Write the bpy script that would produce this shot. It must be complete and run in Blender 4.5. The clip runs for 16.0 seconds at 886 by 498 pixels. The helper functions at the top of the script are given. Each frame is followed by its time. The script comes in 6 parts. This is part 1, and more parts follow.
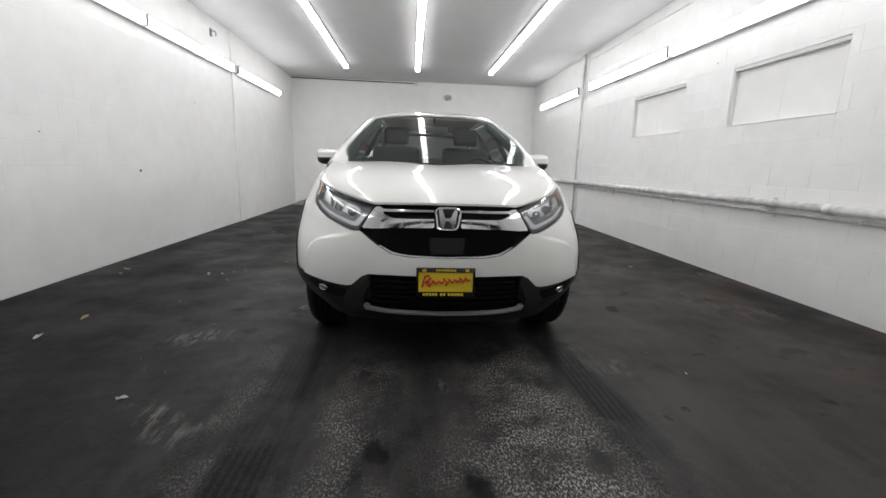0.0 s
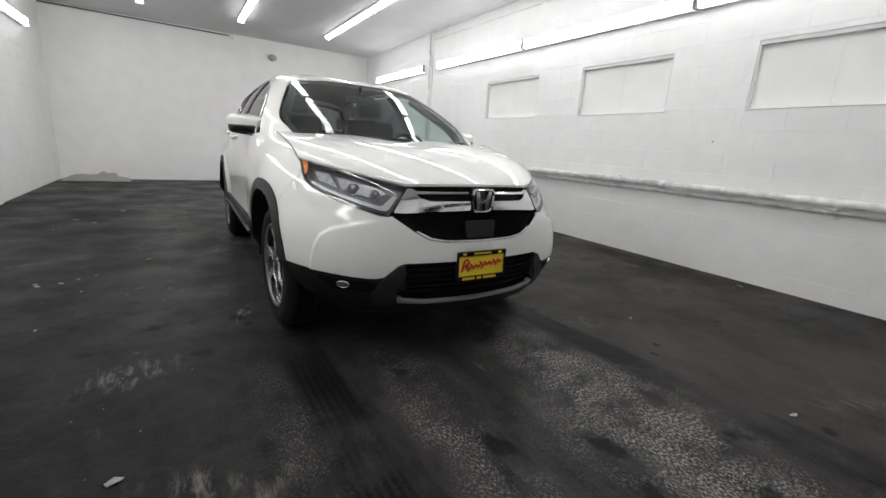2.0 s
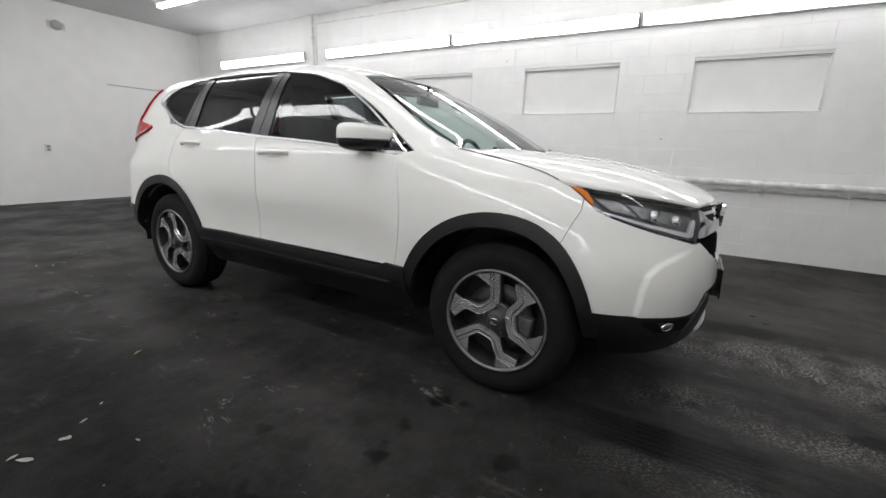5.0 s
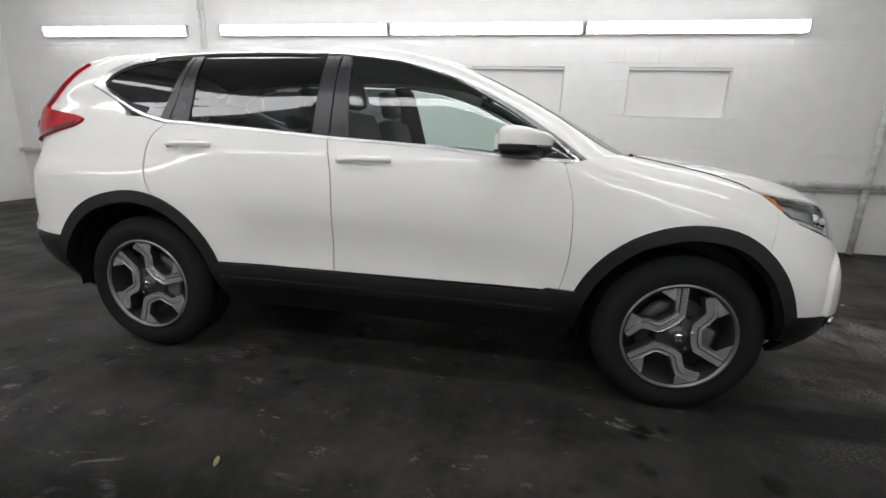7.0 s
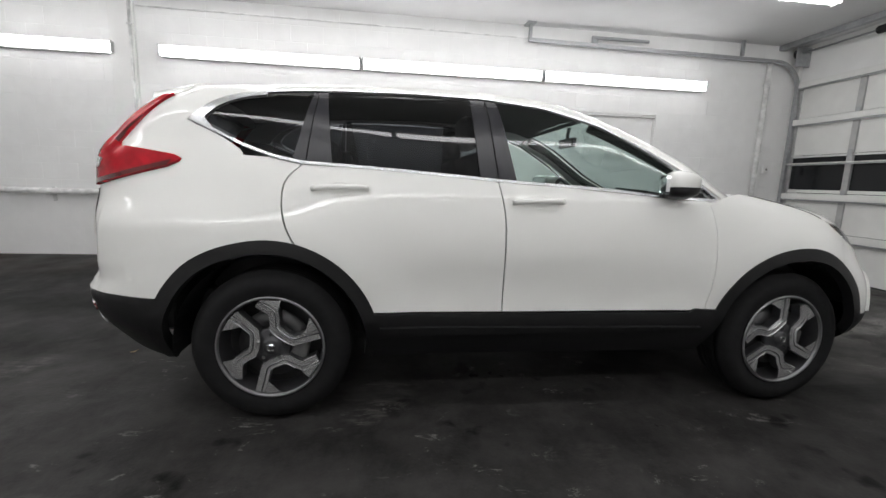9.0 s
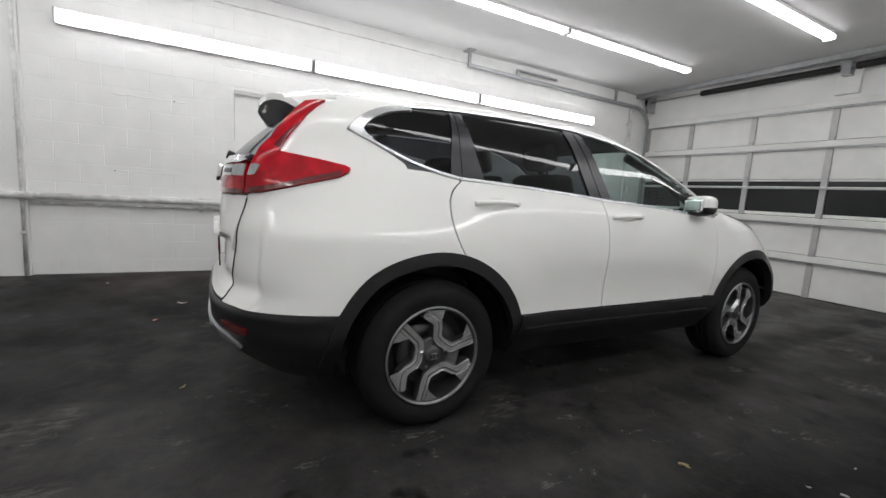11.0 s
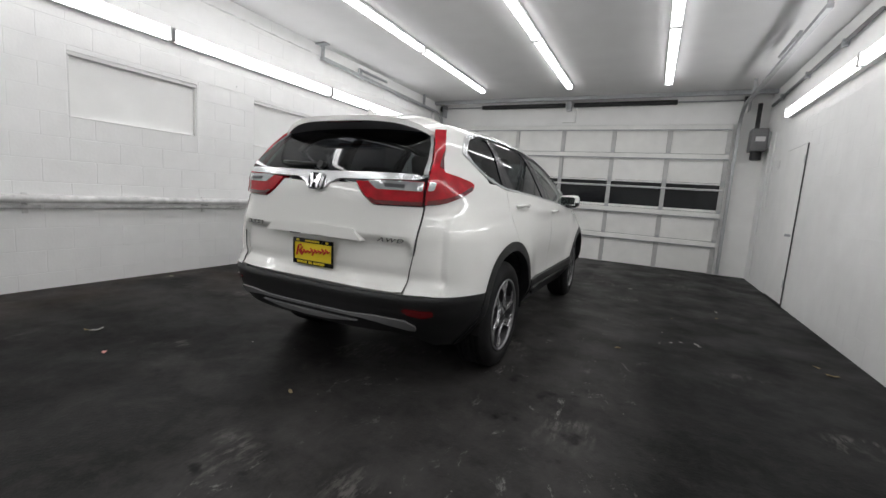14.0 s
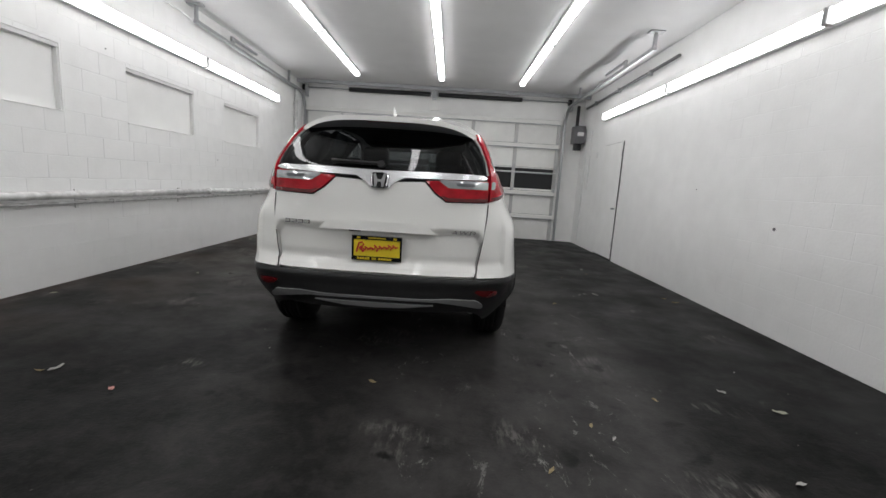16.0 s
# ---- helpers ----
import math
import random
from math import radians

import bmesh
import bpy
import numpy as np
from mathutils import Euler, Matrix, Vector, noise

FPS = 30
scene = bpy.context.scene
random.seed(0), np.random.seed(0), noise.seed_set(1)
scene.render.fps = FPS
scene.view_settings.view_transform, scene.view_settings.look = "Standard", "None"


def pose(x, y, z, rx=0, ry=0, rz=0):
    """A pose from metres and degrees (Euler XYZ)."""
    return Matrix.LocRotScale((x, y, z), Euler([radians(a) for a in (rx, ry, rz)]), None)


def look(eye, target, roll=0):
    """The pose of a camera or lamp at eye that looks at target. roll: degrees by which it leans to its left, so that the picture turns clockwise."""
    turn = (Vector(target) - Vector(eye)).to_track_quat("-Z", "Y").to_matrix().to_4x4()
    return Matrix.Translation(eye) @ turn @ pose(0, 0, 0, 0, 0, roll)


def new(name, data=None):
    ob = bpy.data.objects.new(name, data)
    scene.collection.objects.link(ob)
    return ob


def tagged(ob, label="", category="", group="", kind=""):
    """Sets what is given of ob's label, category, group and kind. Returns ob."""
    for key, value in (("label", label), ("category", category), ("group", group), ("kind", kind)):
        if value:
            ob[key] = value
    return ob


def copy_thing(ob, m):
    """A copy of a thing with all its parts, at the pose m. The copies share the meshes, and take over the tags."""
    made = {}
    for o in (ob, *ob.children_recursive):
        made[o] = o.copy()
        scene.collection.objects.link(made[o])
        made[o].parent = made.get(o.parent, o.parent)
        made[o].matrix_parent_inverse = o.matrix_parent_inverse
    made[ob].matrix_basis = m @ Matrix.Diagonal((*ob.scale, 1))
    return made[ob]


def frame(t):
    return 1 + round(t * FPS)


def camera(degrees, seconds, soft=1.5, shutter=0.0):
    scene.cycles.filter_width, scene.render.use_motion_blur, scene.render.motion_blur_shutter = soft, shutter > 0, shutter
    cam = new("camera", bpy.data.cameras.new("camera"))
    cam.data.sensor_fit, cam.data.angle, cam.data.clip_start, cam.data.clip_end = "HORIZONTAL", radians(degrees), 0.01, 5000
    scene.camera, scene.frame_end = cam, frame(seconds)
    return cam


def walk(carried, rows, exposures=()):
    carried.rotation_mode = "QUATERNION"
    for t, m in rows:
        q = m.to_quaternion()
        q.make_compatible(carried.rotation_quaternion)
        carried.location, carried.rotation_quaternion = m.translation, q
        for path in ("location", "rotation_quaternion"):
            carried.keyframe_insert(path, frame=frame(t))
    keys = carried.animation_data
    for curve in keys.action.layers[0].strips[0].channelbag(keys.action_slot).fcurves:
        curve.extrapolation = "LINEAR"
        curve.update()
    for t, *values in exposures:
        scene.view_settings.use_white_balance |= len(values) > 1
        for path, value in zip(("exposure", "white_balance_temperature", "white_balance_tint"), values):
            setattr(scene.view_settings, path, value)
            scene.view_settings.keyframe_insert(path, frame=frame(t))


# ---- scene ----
cam = camera(93.2, 16.0)
PATH = [
    (0, (0.07, 0.3, 1.117), (0.228, 2.255, 0.727), 1.7),
    (0.5, (-0.143, 0.322, 1.114), (0.27, 2.24, 0.721), 2.7),
    (1, (-0.376, 0.476, 1.102), (0.29, 2.317, 0.692), 2.3),
    (1.5, (-0.694, 0.601, 1.089), (0.147, 2.364, 0.659), 3.6),
    (2, (-1.023, 0.741, 1.096), (0.021, 2.382, 0.627), 3.8),
    (2.5, (-1.322, 1.022, 1.105), (-0.157, 2.588, 0.668), 3.6),
    (3, (-1.625, 1.253, 1.126), (-0.283, 2.673, 0.7), 2.6),
    (3.5, (-1.824, 1.58, 1.128), (-0.354, 2.873, 0.722), 1.7),
    (4, (-2.057, 1.905, 1.127), (-0.497, 3.075, 0.681), 1.1),
    (4.5, (-2.176, 2.229, 1.129), (-0.548, 3.311, 0.702), 0.0),
    (5, (-2.263, 2.574, 1.123), (-0.578, 3.547, 0.658), 2.0),
    (5.2, (-2.32, 2.716, 1.141), (-0.598, 3.623, 0.681), 1.6),
    (7.5, (-2.442, 4.323, 1.12), (-0.494, 4.5, 0.701), 2.8),
    (8, (-2.441, 4.625, 1.095), (-0.471, 4.663, 0.748), 2.5),
    (8.5, (-2.487, 5.029, 1.127), (-0.522, 4.906, 0.774), 1.9),
    (9, (-2.513, 5.378, 1.15), (-0.554, 5.128, 0.83), 1.9),
    (9.2, (-2.511, 5.581, 1.094), (-0.565, 5.215, 0.815), 1.8),
    (11.3, (-2.248, 7.004, 1.137), (-0.56, 5.971, 0.851), 3.7),
    (11.5, (-2.227, 7.132, 1.142), (-0.585, 6.032, 0.836), 3.5),
    (12, (-2.18, 7.493, 1.141), (-0.655, 6.232, 0.85), 2.4),
    (12.5, (-2.045, 7.797, 1.138), (-0.651, 6.392, 0.856), 2.4),
    (13, (-1.862, 8.094, 1.132), (-0.624, 6.548, 0.86), 4.8),
    (13.5, (-1.699, 8.412, 1.144), (-0.629, 6.744, 0.879), 5.1),
    (14, (-1.419, 8.634, 1.151), (-0.549, 6.853, 0.892), 4.0),
    (14.5, (-1.139, 8.899, 1.148), (-0.538, 7.015, 0.852), 3.2),
    (15, (-0.82, 9.072, 1.142), (-0.374, 7.145, 0.845), 3.1),
    (15.5, (-0.452, 9.165, 1.153), (-0.187, 7.205, 0.86), 3.5),
    (16, (-0.125, 9.315, 1.178), (-0.107, 7.339, 0.872), 3.6),
]
walk(cam, [(t, look(eye, target, roll)) for t, eye, target, roll in PATH],
     [(0, 0.45), (2.5, 0.44), (5, 0.37), (9, 0.28), (12.5, 0.21), (16, 0.20)])

# ---- world and light ----
world = bpy.data.worlds.new("world")
scene.world = world
world.use_nodes = True
world.node_tree.nodes["Background"].inputs[0].default_value = (0.02, 0.022, 0.026, 1)
world.node_tree.nodes["Background"].inputs[1].default_value = 0.3
TUBE = 9.2


# ---- materials ----
def mat(name, color, rough=0.5, metal=0.0, var=0.0, scale=8.0, bump=0.0, bump_scale=60.0, coat=0.0, spec=0.5, trans=0.0, ior=1.45,
        var2=0.0, scale2=1.2, rand=0.0, rough_var=0.0, placed_in_world=False):
    m = bpy.data.materials.new(name)
    m.use_nodes = True
    nt = m.node_tree
    b = nt.nodes["Principled BSDF"]
    b.inputs["Base Color"].default_value = (*color, 1)
    b.inputs["Roughness"].default_value = rough
    b.inputs["Metallic"].default_value = metal
    b.inputs["Coat Weight"].default_value = coat
    b.inputs["Coat Roughness"].default_value = 0.02
    b.inputs["Specular IOR Level"].default_value = spec
    b.inputs["Transmission Weight"].default_value = trans
    b.inputs["IOR"].default_value = ior
    co = nt.nodes.new("ShaderNodeTexCoord")
    where = nt.nodes.new("ShaderNodeNewGeometry").outputs["Position"] if placed_in_world else co.outputs["Object"]
    out = None

    def ns(sc, detail=6):
        n = nt.nodes.new("ShaderNodeTexNoise")
        n.inputs["Scale"].default_value = sc
        n.inputs["Detail"].default_value = detail
        nt.links.new(where, n.inputs["Vector"])
        return n.outputs["Fac"]

    def scaled(fac, lo, hi):
        r = nt.nodes.new("ShaderNodeMapRange")
        r.inputs["From Min"].default_value, r.inputs["From Max"].default_value = 0.25, 0.75
        r.inputs["To Min"].default_value, r.inputs["To Max"].default_value = lo, hi
        nt.links.new(fac, r.inputs["Value"])
        return r.outputs["Result"]

    def times(a, c):
        n = nt.nodes.new("ShaderNodeMath")
        n.operation = "MULTIPLY"
        nt.links.new(a, n.inputs[0])
        nt.links.new(c, n.inputs[1])
        return n.outputs[0]

    if var:
        out = scaled(ns(scale), 1 - var, 1 + var)
    if var2:
        o2 = scaled(ns(scale2, 3), 1 - var2, 1 + var2)
        out = times(out, o2) if out else o2
    if rand:
        info = nt.nodes.new("ShaderNodeObjectInfo")
        r = nt.nodes.new("ShaderNodeMapRange")
        r.inputs["To Min"].default_value, r.inputs["To Max"].default_value = 1 - rand, 1 + rand
        nt.links.new(info.outputs["Random"], r.inputs["Value"])
        out = times(out, r.outputs["Result"]) if out else r.outputs["Result"]
    if out:
        mix = nt.nodes.new("ShaderNodeVectorMath")
        mix.operation = "SCALE"
        mix.inputs[0].default_value = color
        nt.links.new(out, mix.inputs["Scale"])
        nt.links.new(mix.outputs[0], b.inputs["Base Color"])
    if rough_var:
        nt.links.new(scaled(ns(scale * 1.7), max(0.0, rough - rough_var), min(1.0, rough + rough_var)), b.inputs["Roughness"])
    if bump:
        bm_ = nt.nodes.new("ShaderNodeBump")
        bm_.inputs["Strength"].default_value = bump
        bm_.inputs["Distance"].default_value = 0.004
        nt.links.new(ns(bump_scale, 8), bm_.inputs["Height"])
        nt.links.new(bm_.outputs[0], b.inputs["Normal"])
    return m


def glow(name, color, strength):
    m = bpy.data.materials.new(name)
    m.use_nodes = True
    b = m.node_tree.nodes["Principled BSDF"]
    b.inputs["Base Color"].default_value = (0.85, 0.86, 0.88, 1)
    b.inputs["Roughness"].default_value = 0.4
    b.inputs["Emission Color"].default_value = (*color, 1)
    b.inputs["Emission Strength"].default_value = strength
    return m


def tinted_glass(name, color, mirror_rough=0.0, base=0.05):
    """Thin sheet glass: clear tinted see-through with a Fresnel gloss."""
    m = bpy.data.materials.new(name)
    m.use_nodes = True
    nt = m.node_tree
    nt.nodes.remove(nt.nodes["Principled BSDF"])
    tr = nt.nodes.new("ShaderNodeBsdfTransparent")
    tr.inputs[0].default_value = (*color, 1)
    gl = nt.nodes.new("ShaderNodeBsdfGlossy")
    gl.inputs["Roughness"].default_value = mirror_rough
    lw = nt.nodes.new("ShaderNodeLayerWeight")
    lw.inputs["Blend"].default_value = 0.5
    pw = nt.nodes.new("ShaderNodeMath")
    pw.operation = "POWER"
    nt.links.new(lw.outputs["Facing"], pw.inputs[0])
    pw.inputs[1].default_value = 5.0
    fr = nt.nodes.new("ShaderNodeMath")
    fr.operation = "MULTIPLY_ADD"
    nt.links.new(pw.outputs[0], fr.inputs[0])
    fr.inputs[1].default_value, fr.inputs[2].default_value = 0.92, base
    mx = nt.nodes.new("ShaderNodeMixShader")
    nt.links.new(fr.outputs[0], mx.inputs[0])
    nt.links.new(tr.outputs[0], mx.inputs[1])
    nt.links.new(gl.outputs[0], mx.inputs[2])
    nt.links.new(mx.outputs[0], nt.nodes["Material Output"].inputs[0])
    return m


M_WALL = mat("painted_block", (0.86, 0.86, 0.85), 0.55, var=0.03, scale=5, bump=0.35, bump_scale=45, var2=0.04, scale2=0.7, rand=0.004, placed_in_world=True)
M_WALL2 = mat("painted_smooth_wall", (0.86, 0.86, 0.845), 0.6, var=0.03, scale=4, bump=0.15, bump_scale=70, var2=0.04, scale2=0.5)
# smooth wall paint raised in colour to make up for weak light at the back
M_BACK = mat("painted_wall_lightened", (0.92, 0.92, 0.905), 0.5, var=0.025, scale=4, bump=0.12, bump_scale=70, var2=0.03, scale2=0.5)
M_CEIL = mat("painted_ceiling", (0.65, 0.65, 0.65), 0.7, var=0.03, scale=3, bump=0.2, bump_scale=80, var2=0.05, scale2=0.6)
M_TUBE = glow("lamp_diffuser", (0.99, 0.985, 0.995), TUBE)
M_CAPS = mat("grey_lamp_cap", (0.50, 0.50, 0.50), 0.5, var=0.1)
M_HOUSING = mat("white_enamel", (0.78, 0.78, 0.77), 0.35, var=0.04)
M_PIPE = mat("painted_pipe", (0.70, 0.70, 0.69), 0.45, var=0.3, scale=11, bump=0.4, bump_scale=40, var2=0.08, scale2=3)
M_FRAME = mat("painted_window_frame", (0.72, 0.72, 0.71), 0.5, var=0.06, scale=9, bump=0.15, bump_scale=60)
M_STEEL = mat("galvanised_steel", (0.42, 0.43, 0.44), 0.42, 0.8, var=0.15, scale=20, rough_var=0.1)
M_SPRING = mat("oiled_spring_steel", (0.035, 0.035, 0.036), 0.5, 0.5, var=0.2, scale=30)
M_GDOOR = mat("garage_door_panel", (0.80, 0.80, 0.775), 0.5, var=0.03, scale=6, bump=0.1, bump_scale=120, var2=0.05, scale2=1.5, rand=0.02)
M_GSTILE = mat("garage_door_steel", (0.47, 0.47, 0.465), 0.45, 0.25, var=0.12, scale=10, rand=0.03)
M_NIGHT = mat("dark_window_pane", (0.008, 0.009, 0.011), 0.12, var=0.2)
M_BOX = mat("grey_motor_casing", (0.16, 0.16, 0.165), 0.45, var=0.1, scale=12)
M_BLACK = mat("black_rubber_seal", (0.012, 0.012, 0.012), 0.6)


def floor_material():
    m = bpy.data.materials.new("worn_dark_floor")
    m.use_nodes = True
    nt = m.node_tree
    N, Lk = nt.nodes.new, nt.links.new
    b = nt.nodes["Principled BSDF"]
    co = N("ShaderNodeTexCoord")

    def noise_at(scale, detail=6, stretch=(1, 1, 1), rough=0.5, dist=0.0):
        mp = N("ShaderNodeMapping")
        mp.inputs["Scale"].default_value = stretch
        Lk(co.outputs["Object"], mp.inputs["Vector"])
        n = N("ShaderNodeTexNoise")
        n.inputs["Scale"].default_value, n.inputs["Detail"].default_value = scale, detail
        n.inputs["Roughness"].default_value, n.inputs["Distortion"].default_value = rough, dist
        Lk(mp.outputs[0], n.inputs["Vector"])
        return n.outputs["Fac"]

    def rng(fac, a, c, lo=0.0, hi=1.0):
        r = N("ShaderNodeMapRange")
        r.inputs["From Min"].default_value, r.inputs["From Max"].default_value = a, c
        r.inputs["To Min"].default_value, r.inputs["To Max"].default_value = lo, hi
        Lk(fac, r.inputs["Value"])
        return r.outputs["Result"]

    def op(kind, a, c):
        n = N("ShaderNodeMath")
        n.operation = kind
        for k, v in ((0, a), (1, c)):
            if isinstance(v, (int, float)):
                n.inputs[k].default_value = v
            else:
                Lk(v, n.inputs[k])
        return n.outputs[0]

    def mixc(fac, a, c):
        n = N("ShaderNodeMix")
        n.data_type = "RGBA"
        Lk(fac, n.inputs["Factor"])
        for k, v in (("A", a), ("B", c)):
            sock = [q for q in n.inputs if q.name == k and q.type == "RGBA"][0]
            if isinstance(v, tuple):
                sock.default_value = (*v, 1)
            else:
                Lk(v, sock)
        return [q for q in n.outputs if q.type == "RGBA"][0]

    sep = N("ShaderNodeSeparateXYZ")
    Lk(co.outputs["Object"], sep.inputs[0])
    X, Y = sep.outputs["X"], sep.outputs["Y"]

    def band(axis, centre, half, soft):
        return rng(op("ABSOLUTE", op("SUBTRACT", axis, centre), 0.0), half + soft, half)

    wobble = op("MULTIPLY", op("SUBTRACT", noise_at(0.9, 4), 0.5), 0.9)
    xw = op("ADD", X, wobble)
    lane = op("MAXIMUM", op("MULTIPLY", band(xw, 0.85, 1.35, 1.1), rng(Y, 7.2, 5.2)), op("MAXIMUM", op("MULTIPLY", op("MULTIPLY", band(xw, 0.35, 0.55, 0.4), rng(Y, 9.6, 8.4)), rng(Y, 5.5, 6.5)), op("MULTIPLY", band(xw, -0.6, 0.55, 0.45), op("MULTIPLY", rng(Y, 2.4, 3.8), rng(Y, 9.0, 7.6)))))
    near_door = rng(op("ADD", Y, wobble), 3.6, 2.0)
    left_dark = rng(op("ADD", X, wobble), -1.1, -0.4)
    broad = rng(noise_at(0.55, 5, rough=0.6), 0.35, 0.7)
    base = mixc(broad, (0.0026, 0.0026, 0.0028), (0.0062, 0.0062, 0.0063))
    # grazing sheen of the far floor, painted as a paler mottled colour
    far_sheen = op("MULTIPLY", rng(op("ADD", Y, wobble), 7.9, 9.6), rng(noise_at(1.6, 6, rough=0.6), 0.25, 0.65, 0.45, 1.0))
    base = mixc(op("MULTIPLY", far_sheen, 0.9), base, (0.021, 0.0208, 0.0212))
    # dusty mottling all over
    dust = op("MULTIPLY", rng(noise_at(5.5, 12, rough=0.74, dist=0.3), 0.46, 0.66), rng(noise_at(1.1, 4), 0.36, 0.62))
    base = mixc(op("MULTIPLY", dust, rng(X, -2.0, -0.9, 0.25, 0.8)), base, (0.022, 0.0215, 0.0212))
    base = mixc(op("MULTIPLY", lane, 0.75), base, mixc(broad, (0.011, 0.0108, 0.0107), (0.027, 0.0262, 0.0257)))
    cloud = rng(noise_at(2.9, 12, rough=0.72, dist=0.4), 0.47, 0.62)
    base = mixc(op("MULTIPLY", cloud, op("ADD", op("MULTIPLY", lane, 0.45), 0.2)), base, (0.038, 0.0355, 0.034))
    fine = rng(noise_at(13, 9, rough=0.72), 0.46, 0.62)
    base = mixc(op("MULTIPLY", fine, op("ADD", op("MULTIPLY", op("MULTIPLY", near_door, left_dark), 0.4), 0.2)), base, (0.045, 0.042, 0.040))
    base = mixc(op("MULTIPLY", op("MULTIPLY", near_door, lane), 0.6), base, mixc(rng(noise_at(3.1, 9, (1.5, 0.4, 1), 0.65), 0.38, 0.64), (0.016, 0.0156, 0.0153), (0.072, 0.069, 0.067)))
    # worn streaks along the driving line, showing grey concrete grain
    grain = rng(noise_at(125, 5, (1, 0.5, 1), 0.82), 0.515, 0.565)
    streak = rng(noise_at(2.1, 7, (1.7, 0.3, 1), 0.6), 0.47, 0.62)
    strips = op("MAXIMUM", op("MAXIMUM", band(xw, 0.60, 0.12, 0.25), op("MULTIPLY", band(xw, -0.15, 0.05, 0.16), 0.55)), op("MULTIPLY", band(xw, -0.78, 0.03, 0.12), 0.8))
    worn = op("MULTIPLY", grain, op("MAXIMUM", op("MULTIPLY", streak, 0.13), op("MULTIPLY", strips, rng(noise_at(5, 6), 0.36, 0.56))))
    area = op("MULTIPLY", op("MULTIPLY", near_door, lane), left_dark)
    base = mixc(op("MULTIPLY", worn, area), base, (0.40, 0.385, 0.37))
    # scraped patches here and there
    patch = op("MULTIPLY", rng(noise_at(1.25, 4, rough=0.5), 0.60, 0.66), rng(noise_at(24, 8, (1, 0.25, 1), 0.75), 0.48, 0.60))
    base = mixc(op("MULTIPLY", patch, 0.85), base, (0.16, 0.15, 0.14))
    # greyer strip beside the block wall: the wall's reflection put into the colour
    side = op("MULTIPLY", band(xw, 1.9, 0.55, 0.6), rng(op("ADD", Y, wobble), 6.5, 4.5))
    base = mixc(op("MULTIPLY", side, rng(noise_at(2.2, 9, rough=0.68), 0.36, 0.66, 0.25, 0.9)), base, (0.055, 0.051, 0.047))
    # short pale scuffs where people and cars turn
    lit_scuff_area = op("MULTIPLY", op("MULTIPLY", band(xw, -0.6, 0.65, 0.35), rng(Y, 9.4, 8.2)), rng(Y, 2.6, 3.6))
    # light on the floor beside the car, painted in as a paler mottled strip
    base = mixc(op("MULTIPLY", lit_scuff_area, rng(noise_at(3.4, 9, rough=0.7), 0.40, 0.64, 0.25, 0.9)), base, (0.054, 0.052, 0.0505))
    scuff = op("MULTIPLY", rng(noise_at(7.5, 12, (1, 0.5, 1), 0.78, 0.6), 0.585, 0.64), rng(noise_at(1.6, 4), 0.42, 0.58))
    base = mixc(op("MULTIPLY", op("MULTIPLY", scuff, lit_scuff_area), 0.95), base, (0.20, 0.195, 0.185))
    # tyre tracks with a blurred tread
    tread = N("ShaderNodeTexWave")
    tread.bands_direction = "X"
    tread.inputs["Scale"].default_value = 9.5
    tread.inputs["Distortion"].default_value = 3.5
    tread.inputs["Detail Scale"].default_value = 6.0
    Lk(co.outputs["Object"], tread.inputs["Vector"])
    tracks = op("MAXIMUM", band(X, -0.54, 0.09, 0.04), band(op("ADD", X, op("MULTIPLY", Y, 0.10)), 1.25, 0.08, 0.05))
    tracks = op("MULTIPLY", op("MULTIPLY", tracks, rng(Y, 3.4, 2.6)), rng(noise_at(2.2, 5), 0.33, 0.52))
    base = mixc(op("MULTIPLY", tracks, rng(tread.outputs["Fac"], 0.2, 0.7, 0.68, 0.95)), base, (0.006, 0.006, 0.006))
    # brown dirt along the wall foot
    dirt = op("MULTIPLY", rng(X, 2.2, 3.4), rng(noise_at(1.4, 7), 0.42, 0.60))
    base = mixc(op("MULTIPLY", dirt, 0.6), base, (0.06, 0.042, 0.03))
    # black oily spots
    spots = op("MULTIPLY", rng(noise_at(4.8, 3, rough=0.4), 0.37, 0.31), rng(noise_at(0.8, 2), 0.42, 0.55))
    base = mixc(op("MULTIPLY", spots, 0.85), base, (0.004, 0.004, 0.004))
    # fine pale specks
    vor = N("ShaderNodeTexVoronoi")
    vor.inputs["Scale"].default_value = 11.0
    Lk(co.outputs["Object"], vor.inputs["Vector"])
    speck = op("MULTIPLY", rng(vor.outputs["Distance"], 0.06, 0.03), rng(noise_at(0.9, 3), 0.5, 0.62))
    base = mixc(op("MULTIPLY", speck, 0.85), base, (0.25, 0.24, 0.22))
    Lk(base, b.inputs["Base Color"])
    Lk(rng(noise_at(1.8, 7, rough=0.6), 0.3, 0.72, 0.27, 0.58), b.inputs["Roughness"])
    b.inputs["Specular IOR Level"].default_value = 0.058
    bp = N("ShaderNodeBump")
    bp.inputs["Strength"].default_value = 0.3
    bp.inputs["Distance"].default_value = 0.004
    Lk(op("ADD", noise_at(70, 6), op("MULTIPLY", noise_at(6, 6), 2.0)), bp.inputs["Height"])
    Lk(bp.outputs[0], b.inputs["Normal"])
    return m


M_FLOOR = floor_material()


# ---- helpers for meshes ----
def mesh_of(name, bm, material, smooth=False):
    me = bpy.data.meshes.new(name)
    bm.normal_update()
    bm.to_mesh(me)
    bm.free()
    if material:
        me.materials.append(material)
    if smooth:
        me.shade_smooth()
    return me


